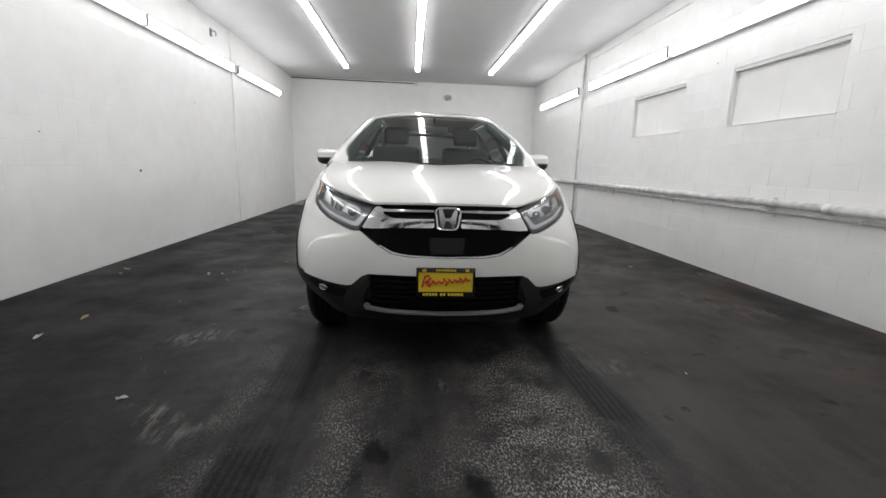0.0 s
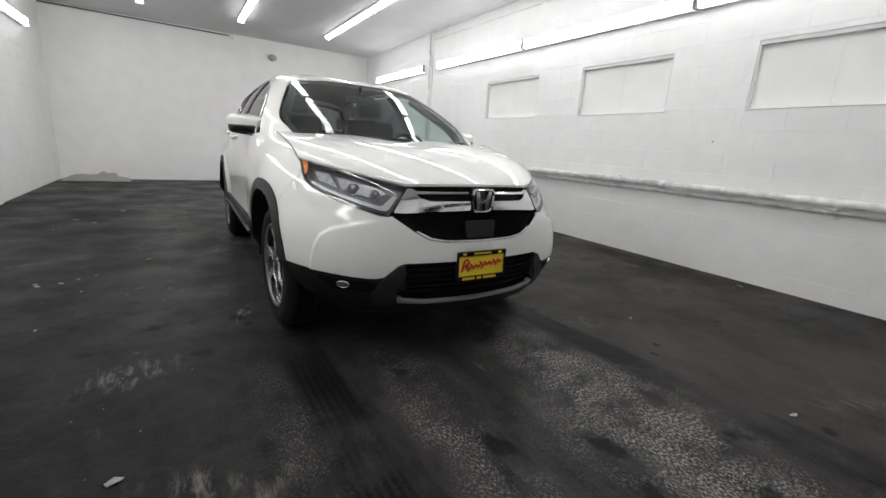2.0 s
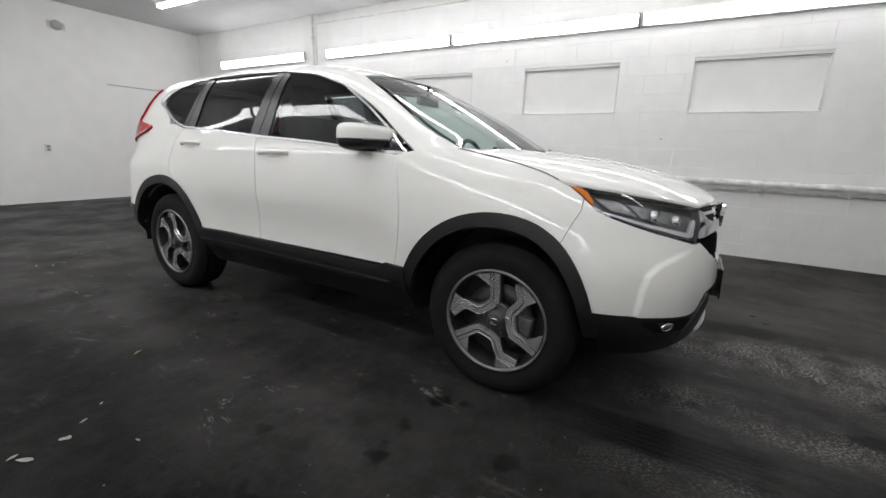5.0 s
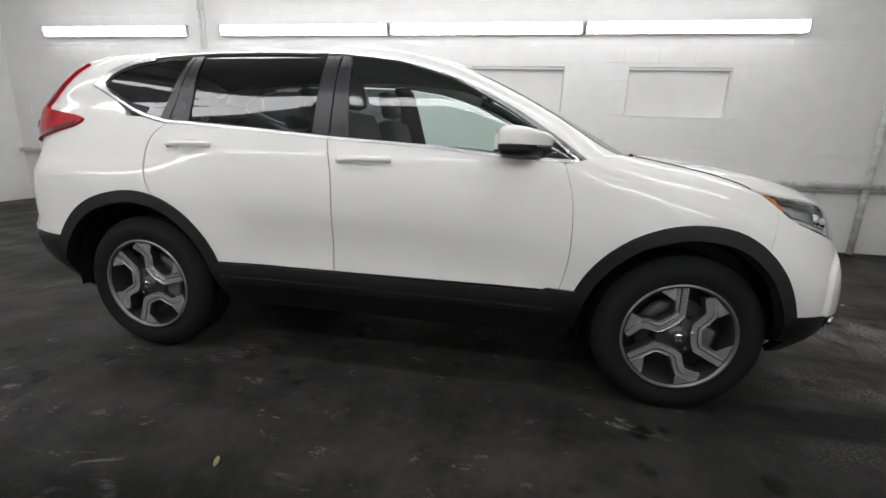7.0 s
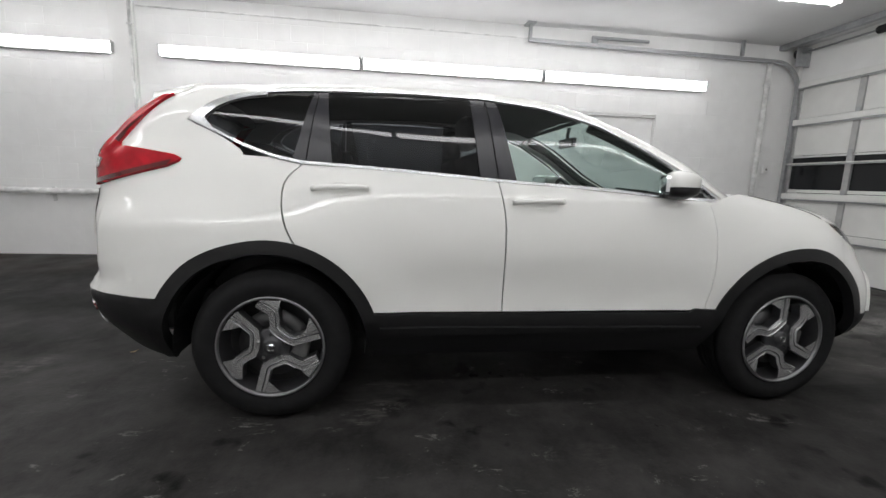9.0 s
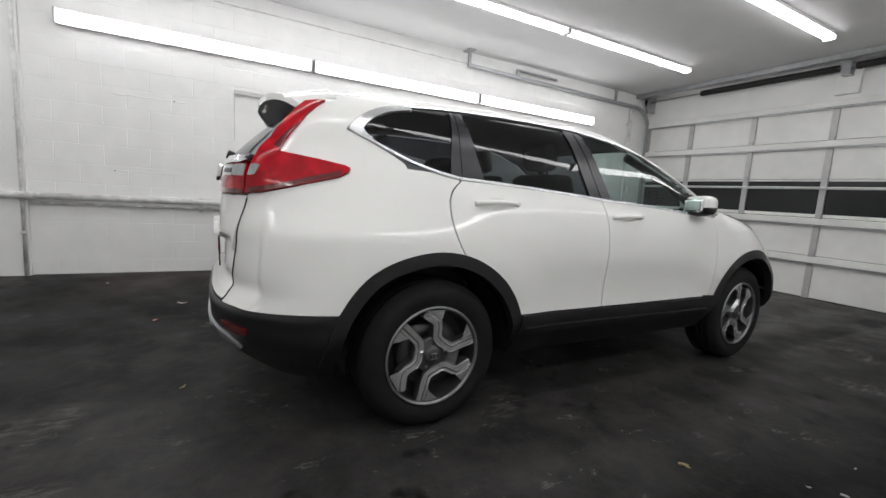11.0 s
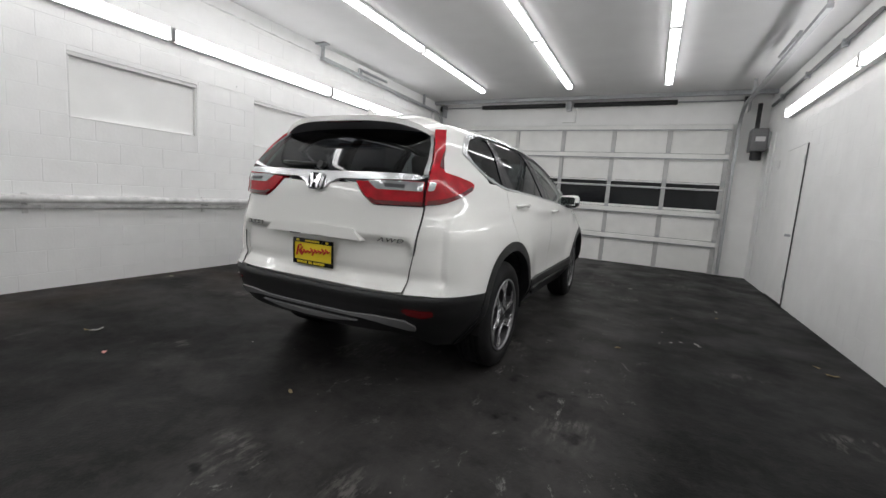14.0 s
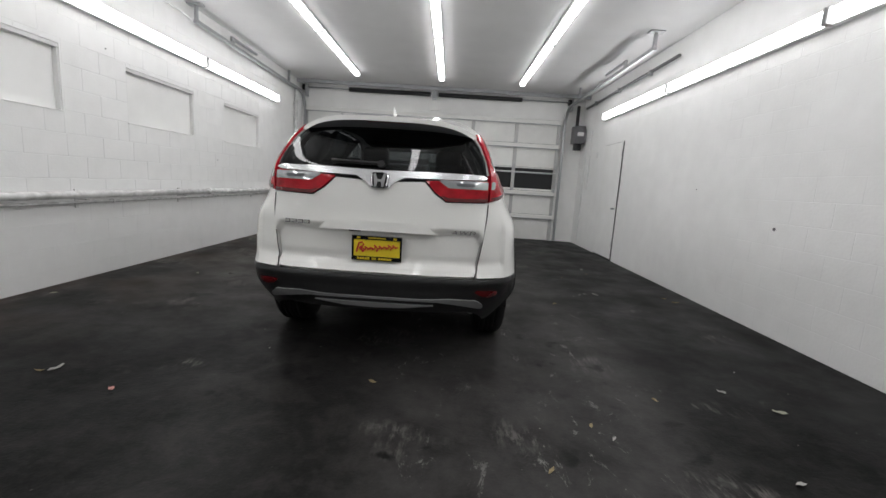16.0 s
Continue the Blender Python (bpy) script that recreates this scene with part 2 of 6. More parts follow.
def part(name, bm, material, parent=None, label="", smooth=False):
    ob = new(name, mesh_of(name, bm, material, smooth))
    if parent:
        ob.parent = parent
    if label:
        ob["label"] = label
    return ob


def thing(name, label, category, m=None, group="", kind=""):
    ob = new(name)
    ob.empty_display_size = 0.1
    if m is not None:
        ob.matrix_basis = m
    return tagged(ob, label, category, group, kind)


def add_box(bm, lo, hi, bevel=0.0):
    lo, hi = Vector(lo), Vector(hi)
    c, d = (lo + hi) / 2, hi - lo
    r = bmesh.ops.create_cube(bm, size=1.0, matrix=Matrix.Translation(c) @ Matrix.Diagonal((*d, 1)))
    if bevel:
        edges = list({e for v in r["verts"] for e in v.link_edges})
        bmesh.ops.bevel(bm, geom=edges, offset=bevel, segments=2, affect="EDGES", profile=0.6)
    return bm


def box(lo, hi, bevel=0.0):
    return add_box(bmesh.new(), lo, hi, bevel)


def add_tube(bm, a, b, r, n=16, r2=None):
    a, b = Vector(a), Vector(b)
    d = b - a
    m = Matrix.Translation((a + b) / 2) @ d.to_track_quat("Z", "Y").to_matrix().to_4x4()
    bmesh.ops.create_cone(bm, cap_ends=True, segments=n, radius1=r, radius2=r if r2 is None else r2, depth=d.length, matrix=m)
    return bm


def tube(a, b, r, n=16, r2=None):
    return add_tube(bmesh.new(), a, b, r, n, r2)


def sweep(points, r, n=10):
    """A round bar along a polyline."""
    bm = bmesh.new()
    pts = [Vector(p) for p in points]
    rings = []
    for i, p in enumerate(pts):
        d = (pts[min(i + 1, len(pts) - 1)] - pts[max(i - 1, 0)]).normalized()
        q = d.to_track_quat("Z", "Y")
        rings.append([bm.verts.new(p + q @ Vector((r * math.cos(2 * math.pi * k / n), r * math.sin(2 * math.pi * k / n), 0))) for k in range(n)])
    for u, v in zip(rings, rings[1:]):
        for k in range(n):
            bm.faces.new((u[k], u[(k + 1) % n], v[(k + 1) % n], v[k]))
    bm.faces.new(rings[0][::-1])
    bm.faces.new(rings[-1])
    return bm


def lathe(profile, n=48, axis="X"):
    """Turns (along, radius) pairs round the X axis."""
    bm = bmesh.new()
    rings = []
    for a, r in profile:
        rings.append([bm.verts.new((a, r * math.cos(2 * math.pi * k / n), r * math.sin(2 * math.pi * k / n))) for k in range(n)])
    for u, v in zip(rings, rings[1:]):
        for k in range(n):
            bm.faces.new((u[k], u[(k + 1) % n], v[(k + 1) % n], v[k]))
    return bm


def tag_structure(ob, label, category="wall"):
    return tagged(ob, label, category, "", "structure")


# ---- the room ----
XL, XR, YF, YB, ZC = -3.06, 3.40, -0.62, 12.05, 3.27
T = 0.2
WIN = [(5.46, 6.66), (3.50, 4.69), (1.56, 2.73)]
WZ0, WZ1 = 1.61, 2.19

bm = bmesh.new()
NX, NY = 40, 26
FX0, FX1, FY0, FY1 = XL - T, XR + T, YF - 0.6, YB + T


def floor_z(x):
    """The slab rises a little towards the right-hand wall."""
    t_ = min(max((x - 1.6) / 1.8, 0.0), 1.0)
    return 0.055 * t_ * t_ * (3 - 2 * t_)


gridv = [[bm.verts.new((FX0 + (FX1 - FX0) * i_ / NX, FY0 + (FY1 - FY0) * j_ / NY, floor_z(FX0 + (FX1 - FX0) * i_ / NX))) for j_ in range(NY + 1)] for i_ in range(NX + 1)]
for i_ in range(NX):
    for j_ in range(NY):
        bm.faces.new((gridv[i_][j_], gridv[i_ + 1][j_], gridv[i_ + 1][j_ + 1], gridv[i_][j_ + 1]))
rim_ = [e for e in bm.edges if e.is_boundary]
low = bmesh.ops.extrude_edge_only(bm, edges=rim_)
for v in [q for q in low["geom"] if isinstance(q, bmesh.types.BMVert)]:
    v.co.z = -0.15
tag_structure(part("floor", bm, M_FLOOR), "dark worn grey-black concrete floor with tyre marks", "floor")
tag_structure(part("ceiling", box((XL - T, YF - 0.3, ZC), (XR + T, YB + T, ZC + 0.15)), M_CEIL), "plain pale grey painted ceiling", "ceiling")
w = part("wall_back", box((XL - T, YB, 0), (XR + T, YB + T, ZC)), M_BACK)
tag_structure(w, "smooth white painted back wall")

# right wall: solid core with three blocked-up window recesses
bm = bmesh.new()
ys = [YF - 0.3] + [v for w0 in sorted(WIN) for v in w0] + [YB]
XC = XR + 0.0022
add_box(bm, (XC, YF - 0.3, 0), (XR + T, YB, WZ0))
add_box(bm, (XC, YF - 0.3, WZ1), (XR + T, YB, ZC))
for a, b in zip(ys[0::2], ys[1::2]):
    add_box(bm, (XC, a, WZ0), (XR + T, b, WZ1))
wall_r = tag_structure(part("wall_right", bm, M_WALL), "white painted concrete block wall with blocked window openings")
wall_l = tag_structure(part("wall_left", box((XL - T, YF - 0.3, 0), (XL - 0.0022, YB, ZC)), M_WALL), "white painted concrete block wall")

for k, (a, b) in enumerate(WIN):
    win = thing("window_%d" % (k + 1), "blocked-up window recess, boarded and painted white", "window", kind="structure")
    mid = a + (b - a) * 0.5
    part("board", box((XR + 0.055, a + 0.001, WZ0 + 0.002), (XR + 0.09, mid, WZ1 - 0.002)), M_WALL2, win)
    part("board", box((XR + 0.0535, mid + 0.0002, WZ0 + 0.002), (XR + 0.09, b - 0.001, WZ1 - 0.002)), M_WALL2, win)
    fr = bmesh.new()
    add_box(fr, (XR + 0.006, a + 0.002, WZ1 - 0.035), (XR + 0.054, b - 0.002, WZ1 - 0.002), 0.003)
    part("window_frame", fr, M_FRAME, win, "white painted head frame")
    part("window_frame", box((XR + 0.01, b - 0.016, WZ0 + 0.012), (XR + 0.054, b - 0.002, WZ1 - 0.037), 0.003), M_FRAME, win)
    part("window_frame", box((XR + 0.01, a + 0.002, WZ0 + 0.012), (XR + 0.054, a + 0.016, WZ1 - 0.037), 0.003), M_FRAME, win)
    part("window_sill", box((XR - 0.006, a + 0.002, WZ0 + 0.001), (XR + 0.054, b - 0.002, WZ0 + 0.011), 0.002), M_WALL2, win)

# pilaster on the right wall
tag_structure(part("pilaster", box((XR - 0.05, 8.5, 0), (XR - 0.001, 8.78, ZC - 0.001), 0.006), M_WALL2), "white painted wall pilaster", "pilaster")
tag_structure(part("pilaster", box((XL + 0.001, 8.26, 0), (XL + 0.025, 8.5, ZC - 0.001), 0.006), M_WALL2), "white painted wall pilaster", "pilaster")


# lamps
def light_fixture(name, m, length, label, flat):
    """A twin-tube strip along Y, its back at x=0 (wall) or z=0 (ceiling), glowing lens towards +X / -Z."""
    root = thing(name, label, "light fixture", m, group=name + "s")
    a = 0.012
    if flat:
        part("housing", box((-0.062, a, -0.032), (0.062, length - a, -0.001), 0.004), M_HOUSING, root)
    else:
        part("housing", box((0.001, a, -0.070), (0.06, length - a, 0.078), 0.004), M_HOUSING, root)
    for y in (a, length - a - 0.016):
        cap = box((-0.062, y, -0.085), (0.062, y + 0.016, -0.033), 0.003) if flat else box((0.061, y, -0.066), (0.106, y + 0.016, 0.070), 0.003)
        part("end_cap", cap, M_CAPS, root, "grey end cap")
    half = length / 2
    for k in range(2):
        y0, y1 = k * half + (0.034 if k == 0 else 0.012), (k + 1) * half - (0.034 if k == 1 else 0.012)
        bm = bmesh.new()
        rings = []
        for y, s in ((y0, 0.75), (y0 + 0.02, 1.0), (y1 - 0.02, 1.0), (y1, 0.75)):
            ring = []
            for j in range(9):
                ang = math.pi * j / 8
                u, h = (0.052 if flat else 0.062) * math.cos(ang) * s, 0.05 * math.sin(ang) ** 0.7 * s
                ring.append(bm.verts.new((u, y, -0.033 - h) if flat else (0.061 + h * 0.8, y, u)))
            rings.append(ring)
        for p, q in zip(rings, rings[1:]):
            for j in range(8):
                bm.faces.new((p[j], p[j + 1], q[j + 1], q[j]))
        for ring in (rings[0], rings[-1]):
            bm.faces.new(ring)
        bmesh.ops.recalc_face_normals(bm, faces=bm.faces[:])
        part("diffuser", bm, M_TUBE, root, "glowing white lamp lens", smooth=True)
    return root


LW = 2.455
proto = light_fixture("wall_light", pose(XR, 0.87, 2.618, 0, 0, 180) @ pose(0, -LW, 0), LW, "long white wall-mounted fluorescent light fixture, lit", False)
for y in (0.87 + LW, 0.87 + 2 * LW, 8.72):
    copy_thing(proto, pose(XR, y, 2.618, 0, 0, 180) @ pose(0, -LW, 0))
for y in (0.84, 0.84 + LW, 0.84 + 2 * LW, 8.36):
    copy_thing(proto, pose(XL, y, 2.655))
LC = 2.478
proto = light_fixture("ceiling_light", pose(-1.41, 0.56, ZC), LC, "long white ceiling fluorescent strip light, lit", True)
for x in (-1.41, 0.19, 1.875):
    for k in range(4):
        if (x, k) != (-1.41, 0):
            copy_thing(proto, pose(x, 0.56 + k * LC, ZC))

# pipes along the right wall
pipe = thing("wall_pipe", "thick white painted pipe with chipped paint along the block wall", "pipe")
for a, b in ((-0.6, 3.3), (3.34, 8.46), (8.84, 12.0)):
    part("pipe_run", tube((XR - 0.075, a, 0.87), (XR - 0.075, b, 0.87), 0.036, 18), M_PIPE, pipe, smooth=True)
for y in (3.32, 8.47, 8.83):
    part("coupling", tube((XR - 0.075, y - 0.035, 0.87), (XR - 0.075, y + 0.035, 0.87), 0.043, 18), M_PIPE, pipe, smooth=True)
part("pipe_run", tube((XR - 0.085, 8.46, 0.87), (XR - 0.085, 8.84, 0.87), 0.034, 18), M_PIPE, pipe)
for y in (0.4, 1.9, 3.9, 5.4, 7.0, 9.6, 11.2):
    br = box((XR - 0.12, y - 0.02, 0.82), (XR - 0.001, y + 0.02, 0.832), 0.003)
    add_box(br, (XR - 0.012, y - 0.02, 0.74), (XR - 0.001, y + 0.02, 0.92), 0.003)
    part("bracket", br, M_PIPE, pipe)
pipe = thing("wall_conduit", "thin white painted conduit below the thick pipe", "conduit")
part("conduit_run", tube((XR - 0.03, -0.6, 0.795), (XR - 0.03, 8.49, 0.795), 0.014, 12), M_PIPE, pipe, smooth=True)
for y in (1.2, 3.1, 5.0, 6.9):
    part("clip", box((XR - 0.05, y - 0.012, 0.777), (XR - 0.001, y + 0.012, 0.813), 0.003), M_PIPE, pipe)
pipe = thing("upright_conduit", "thin white conduit running up the wall pilaster", "conduit")
part("conduit_run", tube((XR - 0.07, 8.53, 0.02), (XR - 0.07, 8.53, ZC - 0.02), 0.016, 12), M_PIPE, pipe, smooth=True)
for z in (0.5, 1.6, 2.9):
    part("clip", box((XR - 0.095, 8.505, z - 0.012), (XR - 0.051, 8.555, z + 0.012), 0.003), M_PIPE, pipe)
pipe = thing("high_conduit", "thin dark-lined conduit along the top of the block wall", "conduit")
part("conduit_run", tube((XR - 0.012, 3.55, 3.105), (XR - 0.012, 8.48, 3.13), 0.009, 8), M_PIPE, pipe)

# garage door with five sections
GX0, GX1, GH = -2.55, 3.335, 2.76
gd = thing("door_1", "white sectional overhead garage door, closed, with a row of dark windows", "garage door", kind="structure")
ROWS_Z = (0.0, 0.61, 1.15, 1.69, 2.225, GH)
nst = 6
step = 0.998
for r in range(5):
    z0, z1 = ROWS_Z[r] + 0.003, ROWS_Z[r + 1] - 0.003
    for c in range(nst):
        x0, x1 = GX0 + c * step + 0.04, (GX0 + (c + 1) * step if c < nst - 1 else GX1) - 0.04
        if r == 2:
            part("panel", box((x0, YF - 0.03, z0), (x1, YF - 0.005, z0 + 0.046), 0.003), M_GDOOR, gd)
            part("pane", box((x0, YF - 0.03, z0 + 0.05), (x1, YF - 0.02, z1 - 0.03), 0.002), M_NIGHT, gd, "dark night-time window pane")
            part("panel", box((x0, YF - 0.03, z1 - 0.027), (x1, YF - 0.005, z1), 0.003), M_GDOOR, gd)
        else:
            part("panel", box((x0, YF - 0.03, z0), (x1, YF - 0.008, z1), 0.004), M_GDOOR, gd)
    for c in range(nst + 1):
        x = max(GX0 + c * step, GX0 + 0.04) if c < nst else GX1 - 0.04
        part("stile", box((x - 0.038, YF - 0.03, z0), (x + 0.038, YF + 0.012, z1), 0.004), M_GSTILE, gd)
    if r < 4:
        for c in range(nst + 1):
            x = max(GX0 + c * step, GX0 + 0.04) if c < nst else GX1 - 0.04
            part("hinge", box((x - 0.03, YF + 0.013, z1 - 0.05), (x + 0.03, YF + 0.022, z1 + 0.05), 0.003), M_STEEL, gd)
for r, z in enumerate(ROWS_Z[1:]):
    lo, hi = (z - 0.135, z - 0.108) if r == 2 else (z - 0.105, z - 0.012)
    st = box((GX0 + 0.01, YF + 0.024, lo + 0.012), (GX1 - 0.01, YF + 0.062, hi), 0.006)
    strut = part("strut", st, M_GDOOR, gd, "painted steel stiffening strut")
    # darker strip added below each strut to draw its shadow line
    part("strut_lip", box((GX0 + 0.01, YF + 0.024, lo - 0.010), (GX1 - 0.01, YF + 0.052, lo + 0.011), 0.003), M_STEEL, strut, "dark strip standing in for shade under the strut")
part("seal", box((GX0, YF - 0.03, 0.0), (GX1, YF + 0.01, 0.012), 0.003), M_BLACK, gd, "black rubber bottom seal")
# wall round the door
bm = bmesh.new()
add_box(bm, (XL - T, YF - 0.25, GH + 0.002), (XR + T, YF - 0.035, ZC))
add_box(bm, (XL - T, YF - 0.25, 0), (GX0 - 0.004, YF - 0.035, GH))
add_box(bm, (GX1 + 0.004, YF - 0.25, 0), (XR + T, YF - 0.035, GH))
tag_structure(part("wall_front", bm, M_WALL2), "white painted wall round the garage door")
tag_structure(part("trim", box((GX0, YF - 0.034, GH + 0.004), (GX1, YF - 0.01, GH + 0.05), 0.003), M_WALL2), "white door head trim", "trim")
tag_structure(part("ceiling_beam", box((XL + 0.001, YF + 0.28, ZC - 0.07), (XR - 0.001, YF + 0.36, ZC - 0.001), 0.006), M_STEEL), "grey steel ceiling angle above the door", "beam")
tag_structure(part("post", box((0.24, YF - 0.034, GH + 0.06), (0.50, YF + 0.03, ZC - 0.002), 0.004), M_WALL2), "white spring anchor post", "post")

# springs
sp = thing("torsion_spring", "black torsion springs on a shaft above the door", "spring")
part("shaft", tube((GX0 - 0.2, YF + 0.1, 3.15), (GX1 + 0.04, YF + 0.1, 3.15), 0.013, 12), M_STEEL, sp, "steel shaft", smooth=True)
for a, b in ((-1.6, 0.28), (0.46, 2.3)):
    bm = bmesh.new()
    turns, n = int((b - a) / 0.022), 8
    prof = []
    for k in range(turns * 2 + 1):
        prof.append((a + (b - a) * k / (turns * 2), 0.048 if k % 2 else 0.042))
    sb = lathe(prof, 14)
    bmesh.ops.translate(sb, verts=sb.verts, vec=(0, YF + 0.1, 3.15))
    part("spring", sb, M_SPRING, sp)
part("anchor_plate", box((0.32, YF + 0.031, 3.04), (0.42, YF + 0.15, 3.22), 0.004), M_STEEL, sp, "steel anchor bracket")
for x in (GX0 - 0.12, GX1 - 0.02):
    part("cable_drum", tube((x - 0.03, YF + 0.1, 3.15), (x + 0.03, YF + 0.1, 3.15), 0.065, 20), M_SPRING, sp)
    part("end_plate", box((x - 0.06, YF - 0.034, 2.96), (x - 0.05, YF + 0.2, 3.23), 0.002), M_STEEL, sp)


# door tracks
def door_track(x, side):
    root = thing("door_track", "galvanised steel overhead door track hung from the ceiling", "door track", group="door tracks")
    pts = [(x, YF + 0.05, 0.02), (x, YF + 0.05, 2.62)]
    for k in range(1, 9):
        a = math.pi / 2 * k / 8
        pts.append((x, YF + 0.05 + 0.40 * (1 - math.cos(a)), 2.62 + 0.40 * math.sin(a)))
    pts.append((x, 3.57, 3.06))
    bm = bmesh.new()
    rings = []
    sec = [(-0.026, -0.022), (0.026, -0.022), (0.026, 0.022), (-0.026, 0.022)]
    for i, p in enumerate(pts):
        p = Vector(p)
        d = (Vector(pts[min(i + 1, len(pts) - 1)]) - Vector(pts[max(i - 1, 0)])).normalized()
        side_v = Vector((1, 0, 0))
        up = d.cross(side_v)
        rings.append([bm.verts.new(p + side_v * u + up * v) for u, v in sec])
    for u, v in zip(rings, rings[1:]):
        for k in range(4):
            bm.faces.new((u[k], u[(k + 1) % 4], v[(k + 1) % 4], v[k]))
    bm.faces.new(rings[0])
    bm.faces.new(rings[-1][::-1])
    bmesh.ops.recalc_face_normals(bm, faces=bm.faces[:])
    part("rail", bm, M_STEEL, root)
    for y in (3.55, 0.4):
        h = box((x - 0.02, y - 0.02, 3.06), (x + 0.02, y + 0.02, ZC - 0.001), 0.003)
        part("hanger", h, M_STEEL, root)
    part("hanger_plate", box((x - 0.09, 3.5, ZC - 0.02), (x + 0.09, 3.62, ZC - 0.002), 0.003), M_STEEL, root)
    part("bumper_spring", tube((x, 1.85, 3.15), (x, 2.65, 3.15), 0.022, 12), M_STEEL, root)
    part("spring_bracket", box((x - 0.015, 2.6, 3.08), (x + 0.015, 2.68, 3.17), 0.002), M_STEEL, root)
    return root


door_track(3.31, 1)
door_track(-2.62, -1)
# corner post and down pipe
tag_structure(part("corner_post", box((3.345, YF - 0.03, 0), (XR - 0.001, YF + 0.03, 3.05), 0.006), M_WALL2), "white painted corner post beside the door", "post")
p = thing("down_pipe", "white painted vertical pipe beside the garage door", "pipe")
part("pipe_run", tube((XR - 0.06, -0.1, 0.02), (XR - 0.06, -0.1, 3.0), 0.035, 16), M_PIPE, p, smooth=True)
for z in (0.7, 1.75, 2.7):
    part("clip", box((XR - 0.1, -0.125, z - 0.015), (XR - 0.001, -0.075, z + 0.015), 0.003), M_PIPE, p)
sw = thing("switch_box", "small white electrical switch box on the wall", "switch box")
part("cover", box((XR - 0.045, -0.34, 1.42), (XR - 0.001, -0.26, 1.54), 0.006), M_HOUSING, sw)
part("lever", box((XR - 0.06, -0.31, 1.47), (XR - 0.045, -0.29, 1.5), 0.003), M_BOX, sw)

# opener motor on the left side
op_ = thing("door_opener", "grey electric garage door opener motor beside the door", "door opener")
part("casing", box((-3.02, -0.56, 2.25), (-2.78, -0.26, 2.63), 0.02), M_BOX, op_)
part("motor", tube((-2.9, -0.41, 2.11), (-2.9, -0.41, 2.26), 0.085, 24), M_SPRING, op_, "dark motor can")
part("label_plate", box((-2.98, -0.259, 2.41), (-2.84, -0.254, 2.49), 0.001), M_HOUSING, op_, "pale label plate")
part("bracket", box((XL + 0.001, -0.52, 2.31), (-3.021, -0.30, 2.57), 0.003), M_STEEL, op_)
part("chain_cover", box((-2.9, -0.50, 2.635), (-2.84, -0.44, 3.08), 0.006), M_SPRING, op_)
for y, z0, z1 in ((0.1, 1.35, 2.5), (-0.2, 0.1, 2.4)):
    c = thing("wall_wire_duct", "thin white surface wiring duct on the wall", "wiring duct", group="wiring ducts")
    part("duct", box((XL + 0.001, y - 0.012, z0), (XL + 0.02, y + 0.012, z1), 0.003), M_HOUSING, c)
for y, z in ((0.1, 1.3), (0.55, 1.95)):
    c = thing("wall_switch", "small white wall switch plate", "switch", group="wall switches")
    part("plate", box((XL + 0.001, y - 0.04, z - 0.06), (XL + 0.014, y + 0.04, z + 0.06), 0.003), M_HOUSING, c)
    part("rocker", box((XL + 0.014, y - 0.012, z - 0.02), (XL + 0.02, y + 0.012, z + 0.02), 0.002), M_HOUSING, c)

# flush side door
dr = thing("door_2", "flush white painted side door, closed", "door", kind="structure")
part("leaf", box((XL + 0.004, 0.98, 0.03), (XL + 0.014, 1.845, 2.09), 0.003), M_WALL2, dr)
part("gap", box((XL + 0.002, 1.85, 0.0), (XL + 0.010, 1.875, 2.10), 0.002), M_BLACK, dr, "dark hinge-side gap")
part("head_gap", box((XL + 0.002, 0.98, 2.093), (XL + 0.008, 1.848, 2.10), 0.001), M_GSTILE, dr)
part("foot_gap", box((XL + 0.002, 0.98, 0.0), (XL + 0.009, 1.848, 0.025), 0.002), M_BLACK, dr)
part("handle", tube((XL + 0.014, 1.78, 0.93), (XL + 0.07, 1.78, 0.93), 0.016, 12), M_STEEL, dr, "steel door handle")
part("hinge", box((XL + 0.011, 1.835, 0.25), (XL + 0.02, 1.875, 0.35), 0.002), M_STEEL, dr)
part("hinge", box((XL + 0.011, 1.835, 1.85), (XL + 0.02, 1.875, 1.95), 0.002), M_STEEL, dr)

# dark conduit and beam along the top of the left wall
cn = thing("left_conduit", "dark grubby conduit high on the block wall", "conduit")
part("conduit_run", tube((XL + 0.03, -0.4, 3.02), (XL + 0.03, 3.4, 3.05), 0.022, 12), M_BOX, cn, smooth=True)
for y in (0.2, 1.4, 2.6):
    part("clip", box((XL + 0.001, y - 0.02, 2.99), (XL + 0.06, y + 0.02, 3.07), 0.004), M_STEEL, cn)
hn = thing("wall_hook", "small dark steel hook high on the block wall", "hook")
part("plate", box((XL + 0.001, 7.55, 2.98), (XL + 0.012, 7.61, 3.1), 0.003), M_BOX, hn)
part("hook_arm", sweep([(XL + 0.012, 7.58, 3.06), (XL + 0.07, 7.58, 3.06), (XL + 0.09, 7.58, 3.02), (XL + 0.07, 7.58, 2.99)], 0.008, 8), M_BOX, hn)

# small things left on the walls
def wall_anchor(m, r):
    an = thing("wall_anchor", "small dark plug stuck in the painted wall", "wall plug", m, group="wall_anchors")
    part("plug", lathe([(0.001, r), (0.006, r * 0.9), (0.008, r * 0.5), (0.004, 0.0005)], 14), M_BOX, an)
    return an


